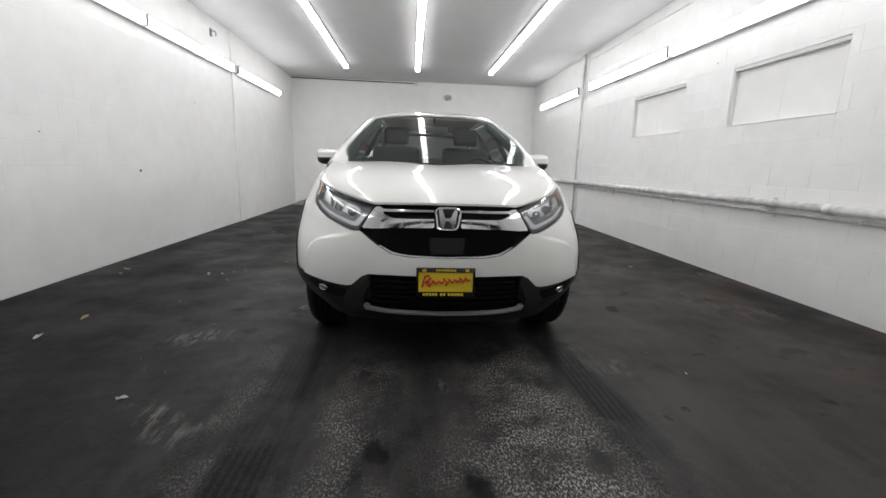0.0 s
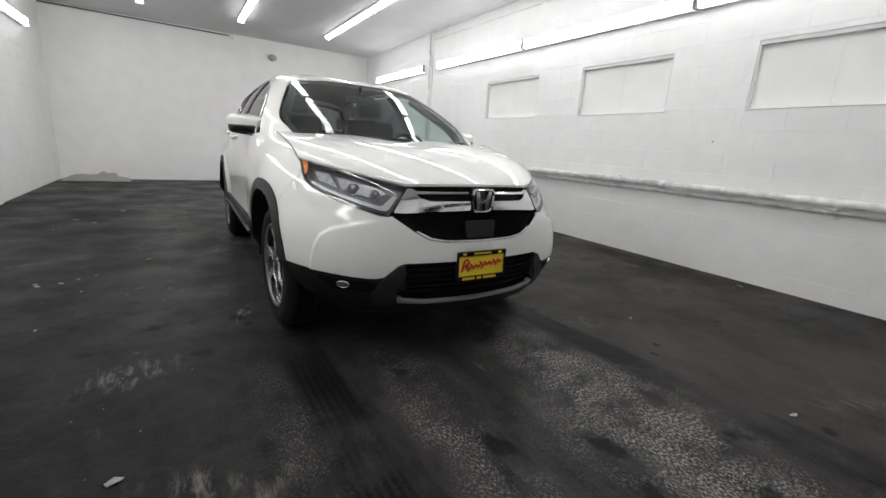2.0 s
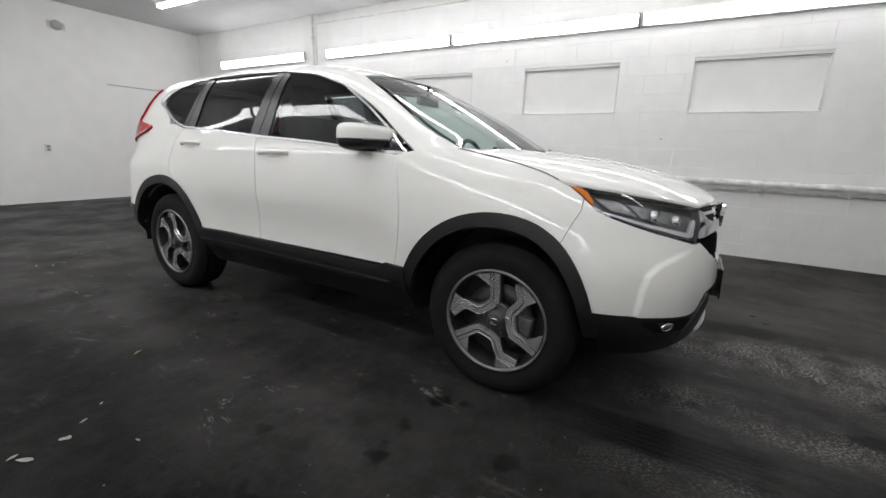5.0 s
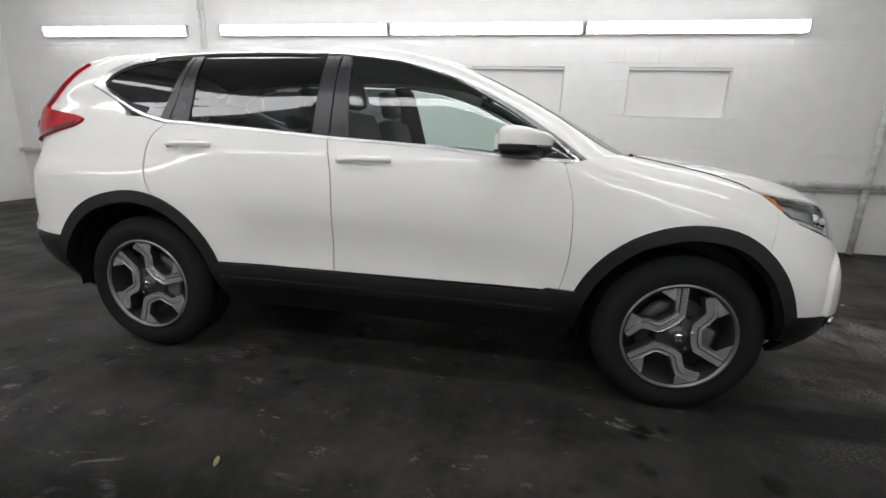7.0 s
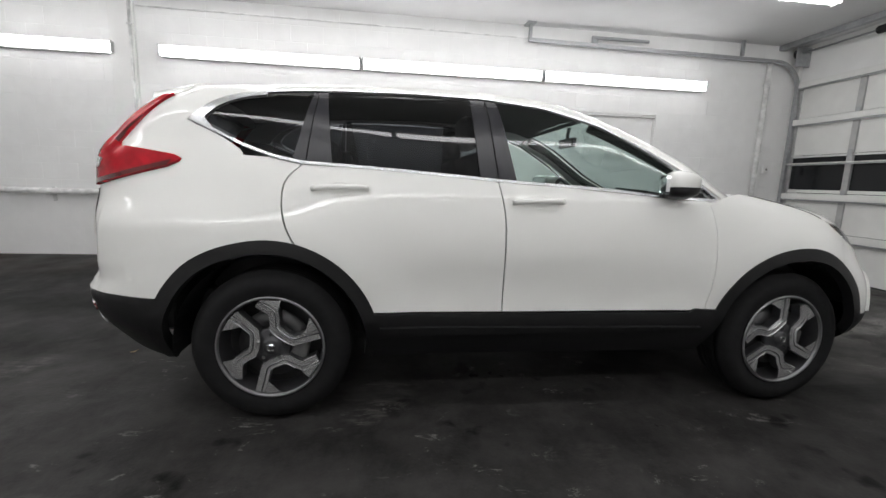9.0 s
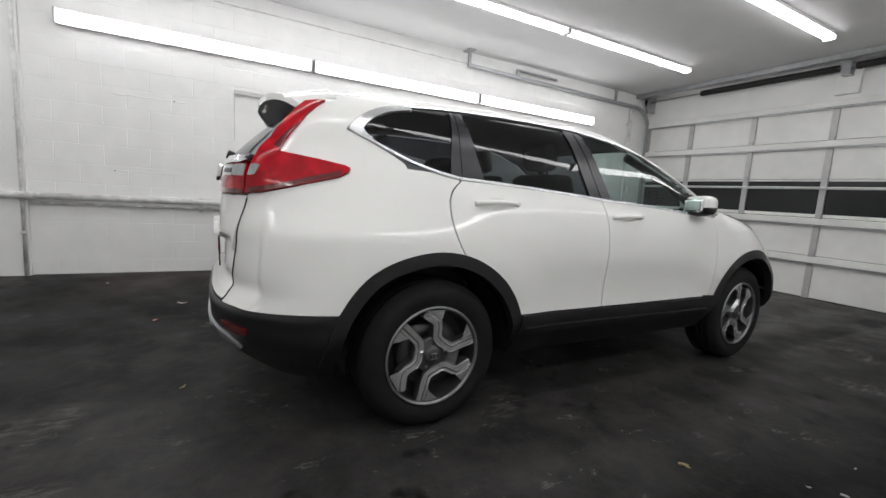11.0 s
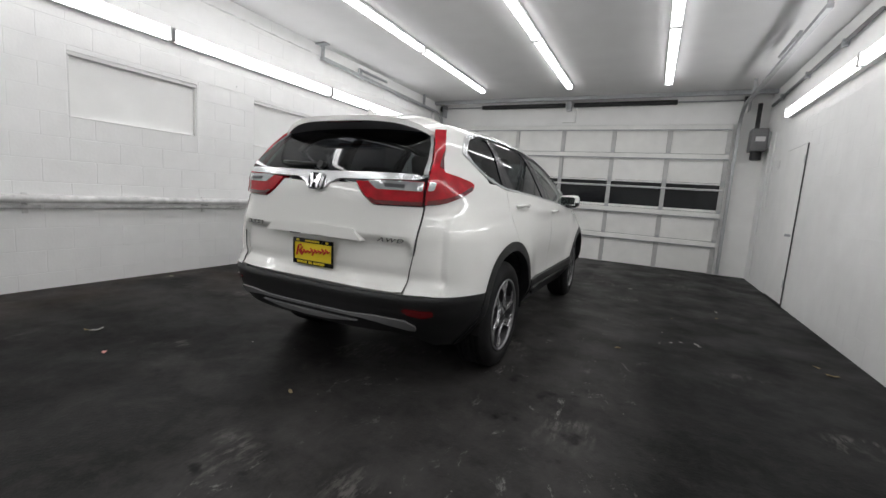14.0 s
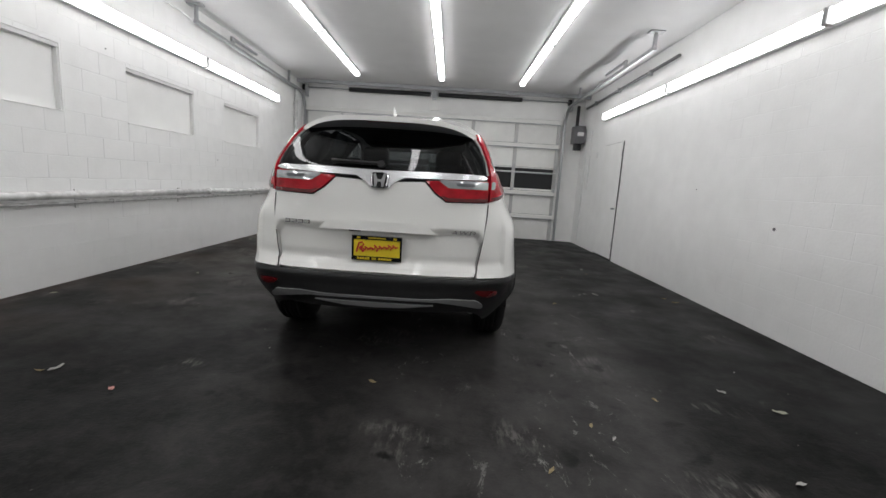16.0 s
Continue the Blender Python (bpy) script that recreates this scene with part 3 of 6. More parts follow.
for y, z, r in ((5.5, 0.96, 0.016), (8.3, 2.21, 0.012), (8.3, 1.82, 0.012), (8.31, 1.44, 0.014), (6.9, 1.9, 0.007), (4.2, 1.3, 0.006)):
    wall_anchor(pose(XL, y, z), r)
for y, z, r in ((7.25, 1.97, 0.008), (7.8, 1.17, 0.008), (2.95, 1.32, 0.007), (4.95, 2.3, 0.006)):
    wall_anchor(pose(XR, y, z, 0, 0, 180), r)
bt = thing("wall_batten", "thin dark-edged batten across the back wall", "batten")
part("strip", box((1.64, YB - 0.012, 2.05), (2.56, YB - 0.001, 2.068), 0.002), M_GSTILE, bt)
so = thing("wall_socket", "small white socket box low on the back wall", "socket")
part("cover", box((0.60, YB - 0.03, 0.85), (0.68, YB - 0.001, 0.97), 0.004), M_HOUSING, so)
part("slot", box((0.62, YB - 0.033, 0.87), (0.66, YB - 0.0301, 0.90), 0.001), M_BOX, so)
part("slot", box((0.62, YB - 0.033, 0.92), (0.66, YB - 0.0301, 0.95), 0.001), M_BOX, so)
for z, y0, y1 in ((1.17, 7.2, 7.85), (1.97, 7.15, 7.8)):
    rd_ = sweep([(XR - 0.001, y0 + (y1 - y0) * k / 12, z + 0.006 * math.sin(k * 1.9 + z * 5)) for k in range(13)], 0.006, 6)
    tag_structure(part("paint_ridge", rd_, M_WALL2), "raised painted-over ridge on the block wall", "trim")

# back wall conduit and lamp
cn = thing("ceiling_conduit", "thin dark conduit along the top of the back wall", "conduit")
part("conduit_run", tube((XL + 0.02, YB - 0.02, ZC - 0.03), (0.12, YB - 0.02, ZC - 0.05), 0.014, 10), M_BOX, cn)
part("junction_box", box((0.12, YB - 0.05, ZC - 0.1), (0.22, YB - 0.001, ZC - 0.01), 0.004), M_HOUSING, cn)
lm = thing("wall_horn", "round grey wall-mounted bell on the back wall", "bell")
part("plate", box((0.9, YB - 0.012, 2.84), (1.14, YB - 0.001, 2.96), 0.004), M_PIPE, lm)
bb = lathe([(0, 0.075), (0.03, 0.075), (0.05, 0.06), (0.06, 0.02), (0.061, 0.001)], 24)
bmesh.ops.rotate(bb, verts=bb.verts, cent=(0, 0, 0), matrix=Matrix.Rotation(-math.pi / 2, 3, "Z"))
bmesh.ops.translate(bb, verts=bb.verts, vec=(1.02, YB - 0.012, 2.9))
part("dome", bb, M_GSTILE, lm, smooth=True)


# ---- the car ----
M_PAINT = mat("pearl_white_paint", (0.83, 0.83, 0.80), 0.42, coat=1.0, var=0.006, scale=300, spec=0.25)
M_CLAD = mat("black_textured_plastic", (0.0125, 0.0125, 0.013), 0.42, var=0.12, scale=40, bump=0.12, bump_scale=400, spec=0.45)
M_GLOSSB = mat("gloss_black_trim", (0.008, 0.008, 0.009), 0.09, coat=0.5)
M_PILLAR = mat("satin_black_pillar_film", (0.019, 0.019, 0.023), 0.25, var=0.05)
M_CHROME = mat("chrome", (0.78, 0.79, 0.80), 0.09, 1.0)
M_BLADE = mat("dark_grey_plastic", (0.026, 0.026, 0.027), 0.4, var=0.1, scale=40, bump=0.1, bump_scale=400)
M_UNDER = mat("grey_spoiler_plastic", (0.2, 0.2, 0.215), 0.5, var=0.1, scale=30)
M_SILVER = mat("silver_painted_plastic", (0.33, 0.335, 0.34), 0.38, 0.6, var=0.05, scale=30)
M_TYRE = mat("tyre_rubber", (0.014, 0.014, 0.0145), 0.75, var=0.2, scale=18, bump=0.1, bump_scale=200, spec=0.2)
M_ALLOY = mat("machined_alloy", (0.78, 0.78, 0.79), 0.24, 0.8, var=0.05, scale=40)
M_ALLOYD = mat("dark_grey_alloy", (0.085, 0.085, 0.09), 0.36, 0.6, var=0.08, scale=20)
M_DISC = mat("dull_brake_steel", (0.09, 0.09, 0.092), 0.45, 0.7, var=0.1)
M_LIP = mat("rim_lip_alloy", (0.26, 0.26, 0.265), 0.3, 0.65, var=0.08, scale=30)
M_DISC2 = mat("cast_caliper", (0.2, 0.2, 0.2), 0.5, 0.6, var=0.2, scale=40)
M_BADGE = mat("dark_chrome", (0.2, 0.2, 0.21), 0.25, 0.9)
M_RED = mat("red_lamp_lens", (0.40, 0.005, 0.014), 0.2, coat=0.45, var=0.4, scale=14, spec=0.14)
M_DRED = mat("dark_red_reflector", (0.11, 0.003, 0.005), 0.12, coat=1.0, var=0.2, scale=60)
M_AMBER = mat("amber_reflector", (0.75, 0.22, 0.03), 0.12, coat=0.8, var=0.1, scale=80)
M_LENSW = mat("clear_lamp_lens", (0.42, 0.43, 0.44), 0.12, 0.5, coat=1.0, var=0.1, scale=50)
M_DRL = mat("white_daytime_strip", (0.72, 0.73, 0.74), 0.25, 0.2, coat=0.5)
M_LAMPIN = mat("lamp_reflector", (0.46, 0.465, 0.47), 0.3, 0.7, var=0.3, scale=35)
M_SKID = mat("bright_silver_plastic", (0.50, 0.505, 0.51), 0.35, 0.6, var=0.05, scale=30)
M_GARN = mat("satin_chrome", (0.72, 0.73, 0.74), 0.26, 0.85, var=0.03)
M_LAMPD = mat("smoked_lamp_housing", (0.17, 0.17, 0.175), 0.35, 0.5, var=0.2, scale=30)
M_GLASS_F = tinted_glass("green_tinted_glass", (0.74, 0.83, 0.80))
M_GLASS_W = tinted_glass("windscreen_glass", (0.70, 0.80, 0.78))
M_GLASS_D = tinted_glass("dark_privacy_glass", (0.13, 0.138, 0.15), base=0.04)
M_GLASS_R = tinted_glass("dark_rear_glass", (0.125, 0.13, 0.14), base=0.045)
M_CLEAR = tinted_glass("clear_lamp_cover", (0.9, 0.91, 0.92))
M_SEAT = mat("grey_cloth", (0.06, 0.059, 0.057), 0.85, var=0.1, scale=60, bump=0.2, bump_scale=200)
M_INT = mat("dark_interior_plastic", (0.028, 0.028, 0.029), 0.6, var=0.1)
M_LINER = mat("grey_headliner", (0.11, 0.11, 0.108), 0.9, var=0.05)
M_PLATE = mat("yellow_plate", (0.80, 0.62, 0.03), 0.4, var=0.03)
M_PRED = mat("red_print", (0.55, 0.03, 0.02), 0.5)
M_MESH = mat("black_grille_mesh", (0.006, 0.006, 0.007), 0.6, spec=0.2)

CAR = thing("car", "pearl white compact SUV with black cladding on the dark floor", "car", pose(0.262, 2.354, 0, 0, 0, -0.45))
HUB_Z, HF, HR, AR = 0.365, 0.90, 3.56, 0.50


def ip(x, *pairs):
    xs, vs = zip(*pairs)
    return float(np.interp(x, xs, vs))


def sst(a, b, x):
    t = min(max((x - a) / (b - a), 0.0), 1.0)
    return t * t * (3 - 2 * t)


def curve_table(*pairs):
    """A smooth (monotone-ish) lookup through the given pairs."""
    xs = np.array([p[0] for p in pairs])
    vs = np.array([p[1] for p in pairs])
    d = np.gradient(vs, xs)

    def f(x):
        x = min(max(x, xs[0]), xs[-1])
        i = min(max(int(np.searchsorted(xs, x)) - 1, 0), len(xs) - 2)
        h = xs[i + 1] - xs[i]
        t = (x - xs[i]) / h
        return float((2 * t**3 - 3 * t**2 + 1) * vs[i] + (t**3 - 2 * t**2 + t) * h * d[i] + (-2 * t**3 + 3 * t**2) * vs[i + 1] + (t**3 - t**2) * h * d[i + 1])
    return f


W2 = curve_table((0.2, 0.70), (0.3, 0.79), (0.38, 0.85), (0.45, 0.893), (0.6, 0.912), (0.75, 0.918), (0.88, 0.915), (1.0, 0.903), (1.1, 0.880), (1.2, 0.829), (1.3, 0.774), (1.4, 0.718), (1.5, 0.648), (1.56, 0.592), (1.62, 0.52))
W1 = curve_table((0.2, 0.65), (0.3, 0.755), (0.38, 0.842), (0.45, 0.889), (0.6, 0.912), (0.75, 0.918), (0.86, 0.912), (0.95, 0.892), (1.02, 0.862), (1.08, 0.815), (1.12, 0.76), (1.17, 0.66))
YF1 = curve_table((0.2, 0.16), (0.3, 0.09), (0.40, 0.055), (0.48, 0.042), (0.56, 0.038), (0.66, 0.045), (0.78, 0.055), (0.86, 0.066), (0.92, 0.095), (0.97, 0.145), (1.02, 0.22), (1.1, 0.5), (1.17, 0.9))
YS1 = curve_table((0.2, 0.70), (0.5, 0.72), (0.65, 0.78), (0.8, 0.95), (0.95, 1.1), (1.17, 1.2))
YF2 = curve_table((1.0, 0.86), (1.06, 0.94), (1.12, 1.04), (1.2, 1.19), (1.3, 1.385), (1.4, 1.59), (1.5, 1.81), (1.56, 1.96), (1.6, 2.1), (1.66, 2.4))
YR = curve_table((0.2, 4.28), (0.28, 4.42), (0.36, 4.475), (0.46, 4.507), (0.56, 4.512), (0.615, 4.505), (0.64, 4.482), (0.75, 4.48), (0.9, 4.474), (1.0, 4.466), (1.1, 4.455), (1.2, 4.432), (1.26, 4.405), (1.32, 4.352), (1.4, 4.27), (1.5, 4.155), (1.58, 4.06))
YE = curve_table((0.2, 3.75), (0.8, 3.72), (1.05, 3.66), (1.2, 3.6), (1.6, 3.4))
PR = curve_table((0.2, 2.8), (0.4, 3.0), (0.6, 3.8), (0.9, 4.0), (1.05, 4.1), (1.2, 5.8), (1.27, 7.0), (1.4, 9.0), (1.5, 10.0), (1.6, 10.0))
PF = {1: curve_table((0.2, 2.4), (0.5, 2.32), (0.7, 2.25), (0.85, 2.1), (1.2, 2.05)), 2: curve_table((1.0, 2.6), (1.1, 2.9), (1.2, 3.4), (1.3, 3.8), (1.4, 4.1), (1.6, 4.2))}


def limits(ring, z):
    if ring == 1:
        return YF1(z), YS1(z)
    return YF2(z), YF2(z) + 0.55


def half_width(y, z):
    k = sst(1.0, 1.5, y)
    w_ = W1(z) * (1 - k) + W2(z) * k
    # swollen wings round the wheel openings
    for hy in (HF, HR):
        d = math.hypot(y - hy, z - HUB_Z)
        w_ += (0.002 if hy == HF else 0.012) * sst(0.74, 0.53, d) * sst(1.0, 0.8, z)
    # the cabin draws in towards the tail
    w_ *= 1 - (0.03 * sst(0.45, 0.8, z) + 0.07 * sst(0.90, 1.12, z) - 0.035 * sst(1.3, 1.5, z)) * sst(2.7, 4.2, y)
    # waisted doors
    w_ -= 0.016 * math.exp(-(((z - 0.66) / 0.13) ** 2)) * sst(1.35, 1.7, y) * sst(3.25, 2.8, y)
    return w_


def ring_pt(ring, U, z, side=1, off=0.0):
    yf, ys_ = limits(ring, z)
    ye, yr = YE(z), YR(z)

    def at(u, zz):
        yf, ys_ = limits(ring, zz)
        ye, yr = YE(zz), YR(zz)
        if u <= 1:
            a = max(u, 0.0) * math.pi / 2
            p = PF[ring](zz)
            y = ys_ - (ys_ - yf) * max(math.cos(a), 0.0) ** (2 / p)
            x = half_width(y, zz) * math.sin(a) ** (2 / p)
        elif u <= 2:
            y = ys_ + (u - 1) * (ye - ys_)
            x = half_width(y, zz)
        else:
            a = min(u - 2, 1.0) * math.pi / 2
            p = PR(zz)
            y = ye + (yr - ye) * math.sin(a) ** (2 / p)
            x = half_width(y, zz) * max(math.cos(a), 0.0) ** (2 / p)
        return Vector((x, y, zz))

    e = 0.004
    p0 = at(U, z)
    u0, u1 = max(U - e, 0.0), min(U + e, 3.0)
    du = at(u1, z) - at(u0, z)
    dz = at(U, z + 0.006) - at(U, z - 0.006)
    n = dz.cross(du)
    if U < 0.004 or U > 2.996:
        n.x = 0.0
    n = -n if (n.x * p0.x + n.y * (p0.y - 2.3)) < 0 else n
    n.normalize()
    p0 = p0 + n * off
    if side < 0:
        p0.x, n.x = -p0.x, -n.x
    return p0, n


def conv(ring, kind, a, z):
    yf, ys_ = limits(ring, z)
    ye, yr = YE(z), YR(z)
    if kind == "x":
        lo, hi = 0.0, 1.0
        for _ in range(30):
            m = (lo + hi) / 2
            if ring_pt(ring, m, z)[0].x < a:
                lo = m
            else:
                hi = m
        return lo if a > 0 else 0.0
    if kind == "r":
        if a <= 0:
            return 3.0
        lo, hi = 2.0, 3.0
        for _ in range(30):
            m = (lo + hi) / 2
            if ring_pt(ring, m, z)[0].x > a:
                lo = m
            else:
                hi = m
        return lo
    if a < ys_:
        c = min(max((ys_ - a) / (ys_ - yf), 0.0), 1.0)
        return math.acos(c ** (PF[ring](z) / 2)) / (math.pi / 2)
    if a <= ye:
        return 1 + (a - ys_) / (ye - ys_)
    c = min((a - ye) / (yr - ye), 1.0)
    return 2 + math.asin(c ** (PR(z) / 2)) / (math.pi / 2)


def flat_u(U):
    return U * 1.1 if U <= 1 else (1.1 + (U - 1) * 2.6 if U <= 2 else 3.7 + (U - 2) * 1.1)


def unflat_u(s):
    return s / 1.1 if s <= 1.1 else (1 + (s - 1.1) / 2.6 if s <= 3.7 else 2 + (s - 3.7) / 1.1)


def rounded(pts, r=0.02, n=4):
    """Rounds every corner of a closed outline of (kind, a, z)."""
    out = []
    m = len(pts)
    for i in range(m):
        p, c, q = pts[i - 1], pts[i], pts[(i + 1) % m]
        if p[0] != c[0] or q[0] != c[0]:
            out.append(c)
            continue
        P, C, Q = (Vector((v[1], v[2])) for v in (p, c, q))
        d0, d1 = (P - C), (Q - C)
        k = min(r, d0.length * 0.45, d1.length * 0.45)
        if d0.length < 1e-6 or d1.length < 1e-6 or (c[0] in "xr" and c[1] <= 1e-6):
            out.append(c)
            continue
        a, b = C + d0.normalized() * k, C + d1.normalized() * k
        for j in range(n + 1):
            t = j / n
            v = a * (1 - t) ** 2 + C * 2 * t * (1 - t) + b * t * t
            out.append((c[0], v.x, v.y))
    return out


def spline(kind, pts, n=6):
    """A smooth open line through points, as outline points."""
    P = [Vector(p) for p in pts]
    out = []
    for i in range(len(P) - 1):
        p0, p1, p2, p3 = P[max(i - 1, 0)], P[i], P[i + 1], P[min(i + 2, len(P) - 1)]
        for j in range(n):
            t = j / n
            v = 0.5 * (2 * p1 + (p2 - p0) * t + (2 * p0 - 5 * p1 + 4 * p2 - p3) * t * t + (3 * p1 - p0 - 3 * p2 + p3) * t**3)
            out.append((kind, v.x, v.y))
    out.append((kind, P[-1].x, P[-1].y))
    return out


def arc(hy, r, a0, a1, n=20):
    out = []
    for k in range(n + 1):
        a = a0 + (a1 - a0) * k / n
        q = r * (1 - 0.115 * sst(104, 165, a)) if hy == HF else r + 0.02 * sst(80, 45, a)
        out.append(("y", hy + q * math.cos(radians(a)), HUB_Z + q * math.sin(radians(a))))
    return out


def outline_uv(ring, pts, seg, inset):
    uv = []
    m = len(pts)
    for i in range(m):
        (k0, a0, z0), (k1, a1, z1) = pts[i], pts[(i + 1) % m]
        d = math.hypot(a1 - a0, z1 - z0) if k0 == k1 else 0.2
        n = max(1, int(math.ceil(d / seg)))
        if k0 == k1:
            for j in range(n):
                t = j / n
                z = z0 + (z1 - z0) * t
                uv.append((flat_u(conv(ring, k0, a0 + (a1 - a0) * t, z)), z))
        else:
            s0, s1 = flat_u(conv(ring, k0, a0, z0)), flat_u(conv(ring, k1, a1, z1))
            n = max(1, int(math.ceil(math.hypot(s1 - s0, z1 - z0) / seg)))
            for j in range(n):
                t = j / n
                uv.append((s0 + (s1 - s0) * t, z0 + (z1 - z0) * t))
    clean = []
    for p in uv:
        if not clean or math.hypot(p[0] - clean[-1][0], p[1] - clean[-1][1]) > 1e-4:
            clean.append(p)
    if math.hypot(clean[0][0] - clean[-1][0], clean[0][1] - clean[-1][1]) < 1e-4:
        clean.pop()
    area = sum(clean[i - 1][0] * clean[i][1] - clean[i][0] * clean[i - 1][1] for i in range(len(clean)))
    if area < 0:
        clean.reverse()
    if inset:
        out = []
        m = len(clean)
        for i in range(m):
            p, c, q = (Vector(clean[i - 1]), Vector(clean[i]), Vector(clean[(i + 1) % m]))
            n0 = Vector((-(c - p).y, (c - p).x)).normalized()
            n1 = Vector((-(q - c).y, (q - c).x)).normalized()
            n = n0 + n1
            if n.length < 0.2:
                n = n0
            n = n.normalized() * inset / max(0.5, n.normalized().dot(n0))
            s = c.x + n.x
            if c.x < 1e-6 or c.x > 4.7999:
                s = c.x
            out.append((s, c.y + n.y))
        clean = out
    return clean


def panel(name, ring, pts, material, sides="b", grid=0.035, off=0.0, depth=0.014, inset=0.0010, parent=None, label="", shape=None):
    """A body panel cut out of the car's skin along an outline. sides: r, l or b for one mesh with both halves; two for a part on each side."""
    from_uv = outline_uv(ring, pts, 0.02, inset)
    m = len(from_uv)
    poly = [Vector(p) for p in from_uv]
    lo = Vector((min(p.x for p in poly), min(p.y for p in poly)))
    hi = Vector((max(p.x for p in poly), max(p.y for p in poly)))
    inner = []
    nx, ny = max(1, int((hi.x - lo.x) / grid)), max(1, int((hi.y - lo.y) / grid))
    for i in range(nx + 1):
        for j in range(ny + 1):
            p = Vector((lo.x + (i + 0.5) * grid, lo.y + (j + 0.5) * grid))
            inside = False
            near = 1e9
            for k in range(m):
                a, b = poly[k - 1], poly[k]
                if (a.y > p.y) != (b.y > p.y) and p.x < (b.x - a.x) * (p.y - a.y) / (b.y - a.y) + a.x:
                    inside = not inside
                near = min(near, (p - a).length_squared)
            if inside and near > (grid * 0.4) ** 2:
                inner.append(p)
    from mathutils.geometry import delaunay_2d_cdt
    vs, _, fs, ov, _, _ = delaunay_2d_cdt(poly + inner, [], [list(range(m))], 1, 1e-6)
    which = {"b": [1, -1], "two": [1, -1], "r": [-1], "l": [1]}[sides]
    groups = [[s] for s in which] if sides == "two" else [which]
    made = []
    for group in groups:
        verts, norms, faces = [], [], []
        for side in group:
            base = len(verts)
            for v in vs:
                U = unflat_u(v.x)
                d = off + (shape(v.x, v.y) if shape else 0.0)
                p, n = ring_pt(ring, U, v.y, side, d)
                verts.append(p)
                norms.append(n)
            skin = len(verts)
            for f in fs:
                f = [base + i for i in f]
                faces.append(f if side > 0 else f[::-1])
            if depth:
                rim = []
                for v in poly:
                    U = unflat_u(v.x)
                    d = off + (shape(v.x, v.y) if shape else 0.0)
                    p, n = ring_pt(ring, U, v.y, side, d)
                    q = p - n * depth
                    rim.append((len(verts), len(verts) + 1, v.x < 1e-5 or v.x > 4.7998))
                    verts += [p, q]
                    norms += [Vector((0, 0, 0)), Vector((0, 0, 0))]
                for k in range(m):
                    a, b = rim[k - 1], rim[k]
                    if a[2] and b[2]:
                        continue
                    f = [a[0], a[1], b[1], b[0]]
                    faces.append(f if side > 0 else f[::-1])
        me = bpy.data.meshes.new(name)
        me.from_pydata([tuple(v) for v in verts], [], faces)
        # outward winding
        if sum(q.normal.dot(norms[q.vertices[0]]) * q.area for q in me.polygons) < 0:
            me.flip_normals()
        me.materials.append(material)
        me.shade_smooth()
        if shape is None:
            me.normals_split_custom_set_from_vertices([tuple(n) for n in norms])
        ob = new(name, me)
        ob.parent = parent or CAR
        if label:
            ob["label"] = label
        made.append(ob)
    return made


def grid_panel(name, f, nu, nv, material, parent=None, label="", depth=0.012, mirror=True):
    """A skin from a function f(u, v) on the left half, mirrored."""
    bm = bmesh.new()
    rows = [[Vector(f(i / nu, j / nv)) for j in range(nv + 1)] for i in range(nu + 1)]
    if mirror:
        rows = [[Vector((-p.x, p.y, p.z)) for p in r] for r in rows[:0:-1]] + rows
    g = [[bm.verts.new(p) for p in r] for r in rows]
    for i in range(len(g) - 1):
        for j in range(nv):
            bm.faces.new((g[i][j], g[i + 1][j], g[i + 1][j + 1], g[i][j + 1]))
    bmesh.ops.recalc_face_normals(bm, faces=bm.faces[:])
    if sum(fc.normal.z for fc in bm.faces) < 0:
        bmesh.ops.reverse_faces(bm, faces=bm.faces[:])
    bm.normal_update()
    if depth:
        edge = [e for e in bm.edges if e.is_boundary]
        r = bmesh.ops.extrude_edge_only(bm, edges=edge)
        for v in [q for q in r["geom"] if isinstance(q, bmesh.types.BMVert)]:
            v.co.z -= depth
        for e in edge:
            e.smooth = False
    return part(name, bm, material, parent or CAR, label, smooth=True)


# outlines -------------------------------------------------------------
GAP_F = [(1.455, 1.088), (1.425, 1.0), (1.407, 0.90), (1.402, 0.75), (1.412, 0.64), (1.432, 0.545)]
GAP_B = [(2.515, 1.150), (2.492, 1.04), (2.482, 0.95), (2.478, 0.75), (2.478, 0.54)]
GAP_R = [(3.418, 1.203), (3.470, 1.155), (3.495, 1.10), (3.496, 1.02), (3.480, 0.944), (3.452, 0.88), (3.43, 0.847)]
BELT = [(1.405, 1.092), (1.70, 1.103), (2.016, 1.130), (2.274, 1.143), (2.513, 1.154), (2.778, 1.173), (3.12, 1.194), (3.286, 1.203), (3.41, 1.207), (3.547, 1.232), (3.685, 1.277), (3.829, 1.343), (3.94, 1.392)]
DLO_TOP = [(1.405, 1.102), (1.515, 1.195), (1.716, 1.322), (1.971, 1.458), (2.242, 1.536), (2.549, 1.574), (2.935, 1.583), (3.30, 1.578), (3.486, 1.567), (3.617, 1.554), (3.744, 1.531), (3.835, 1.495), (3.901, 1.450), (3.95, 1.40)]
EDGE = [(1.92, 1.519), (2.08, 1.568), (2.265, 1.592), (2.557, 1.618), (2.92, 1.622), (3.348, 1.607), (3.683, 1.583), (3.9, 1.565), (4.06, 1.536)]


def between(line, y0, y1):
    return [p for p in line if y0 - 1e-6 <= p[0] <= y1 + 1e-6]


def sy(pts, n=5):
    return spline("y", pts, n)


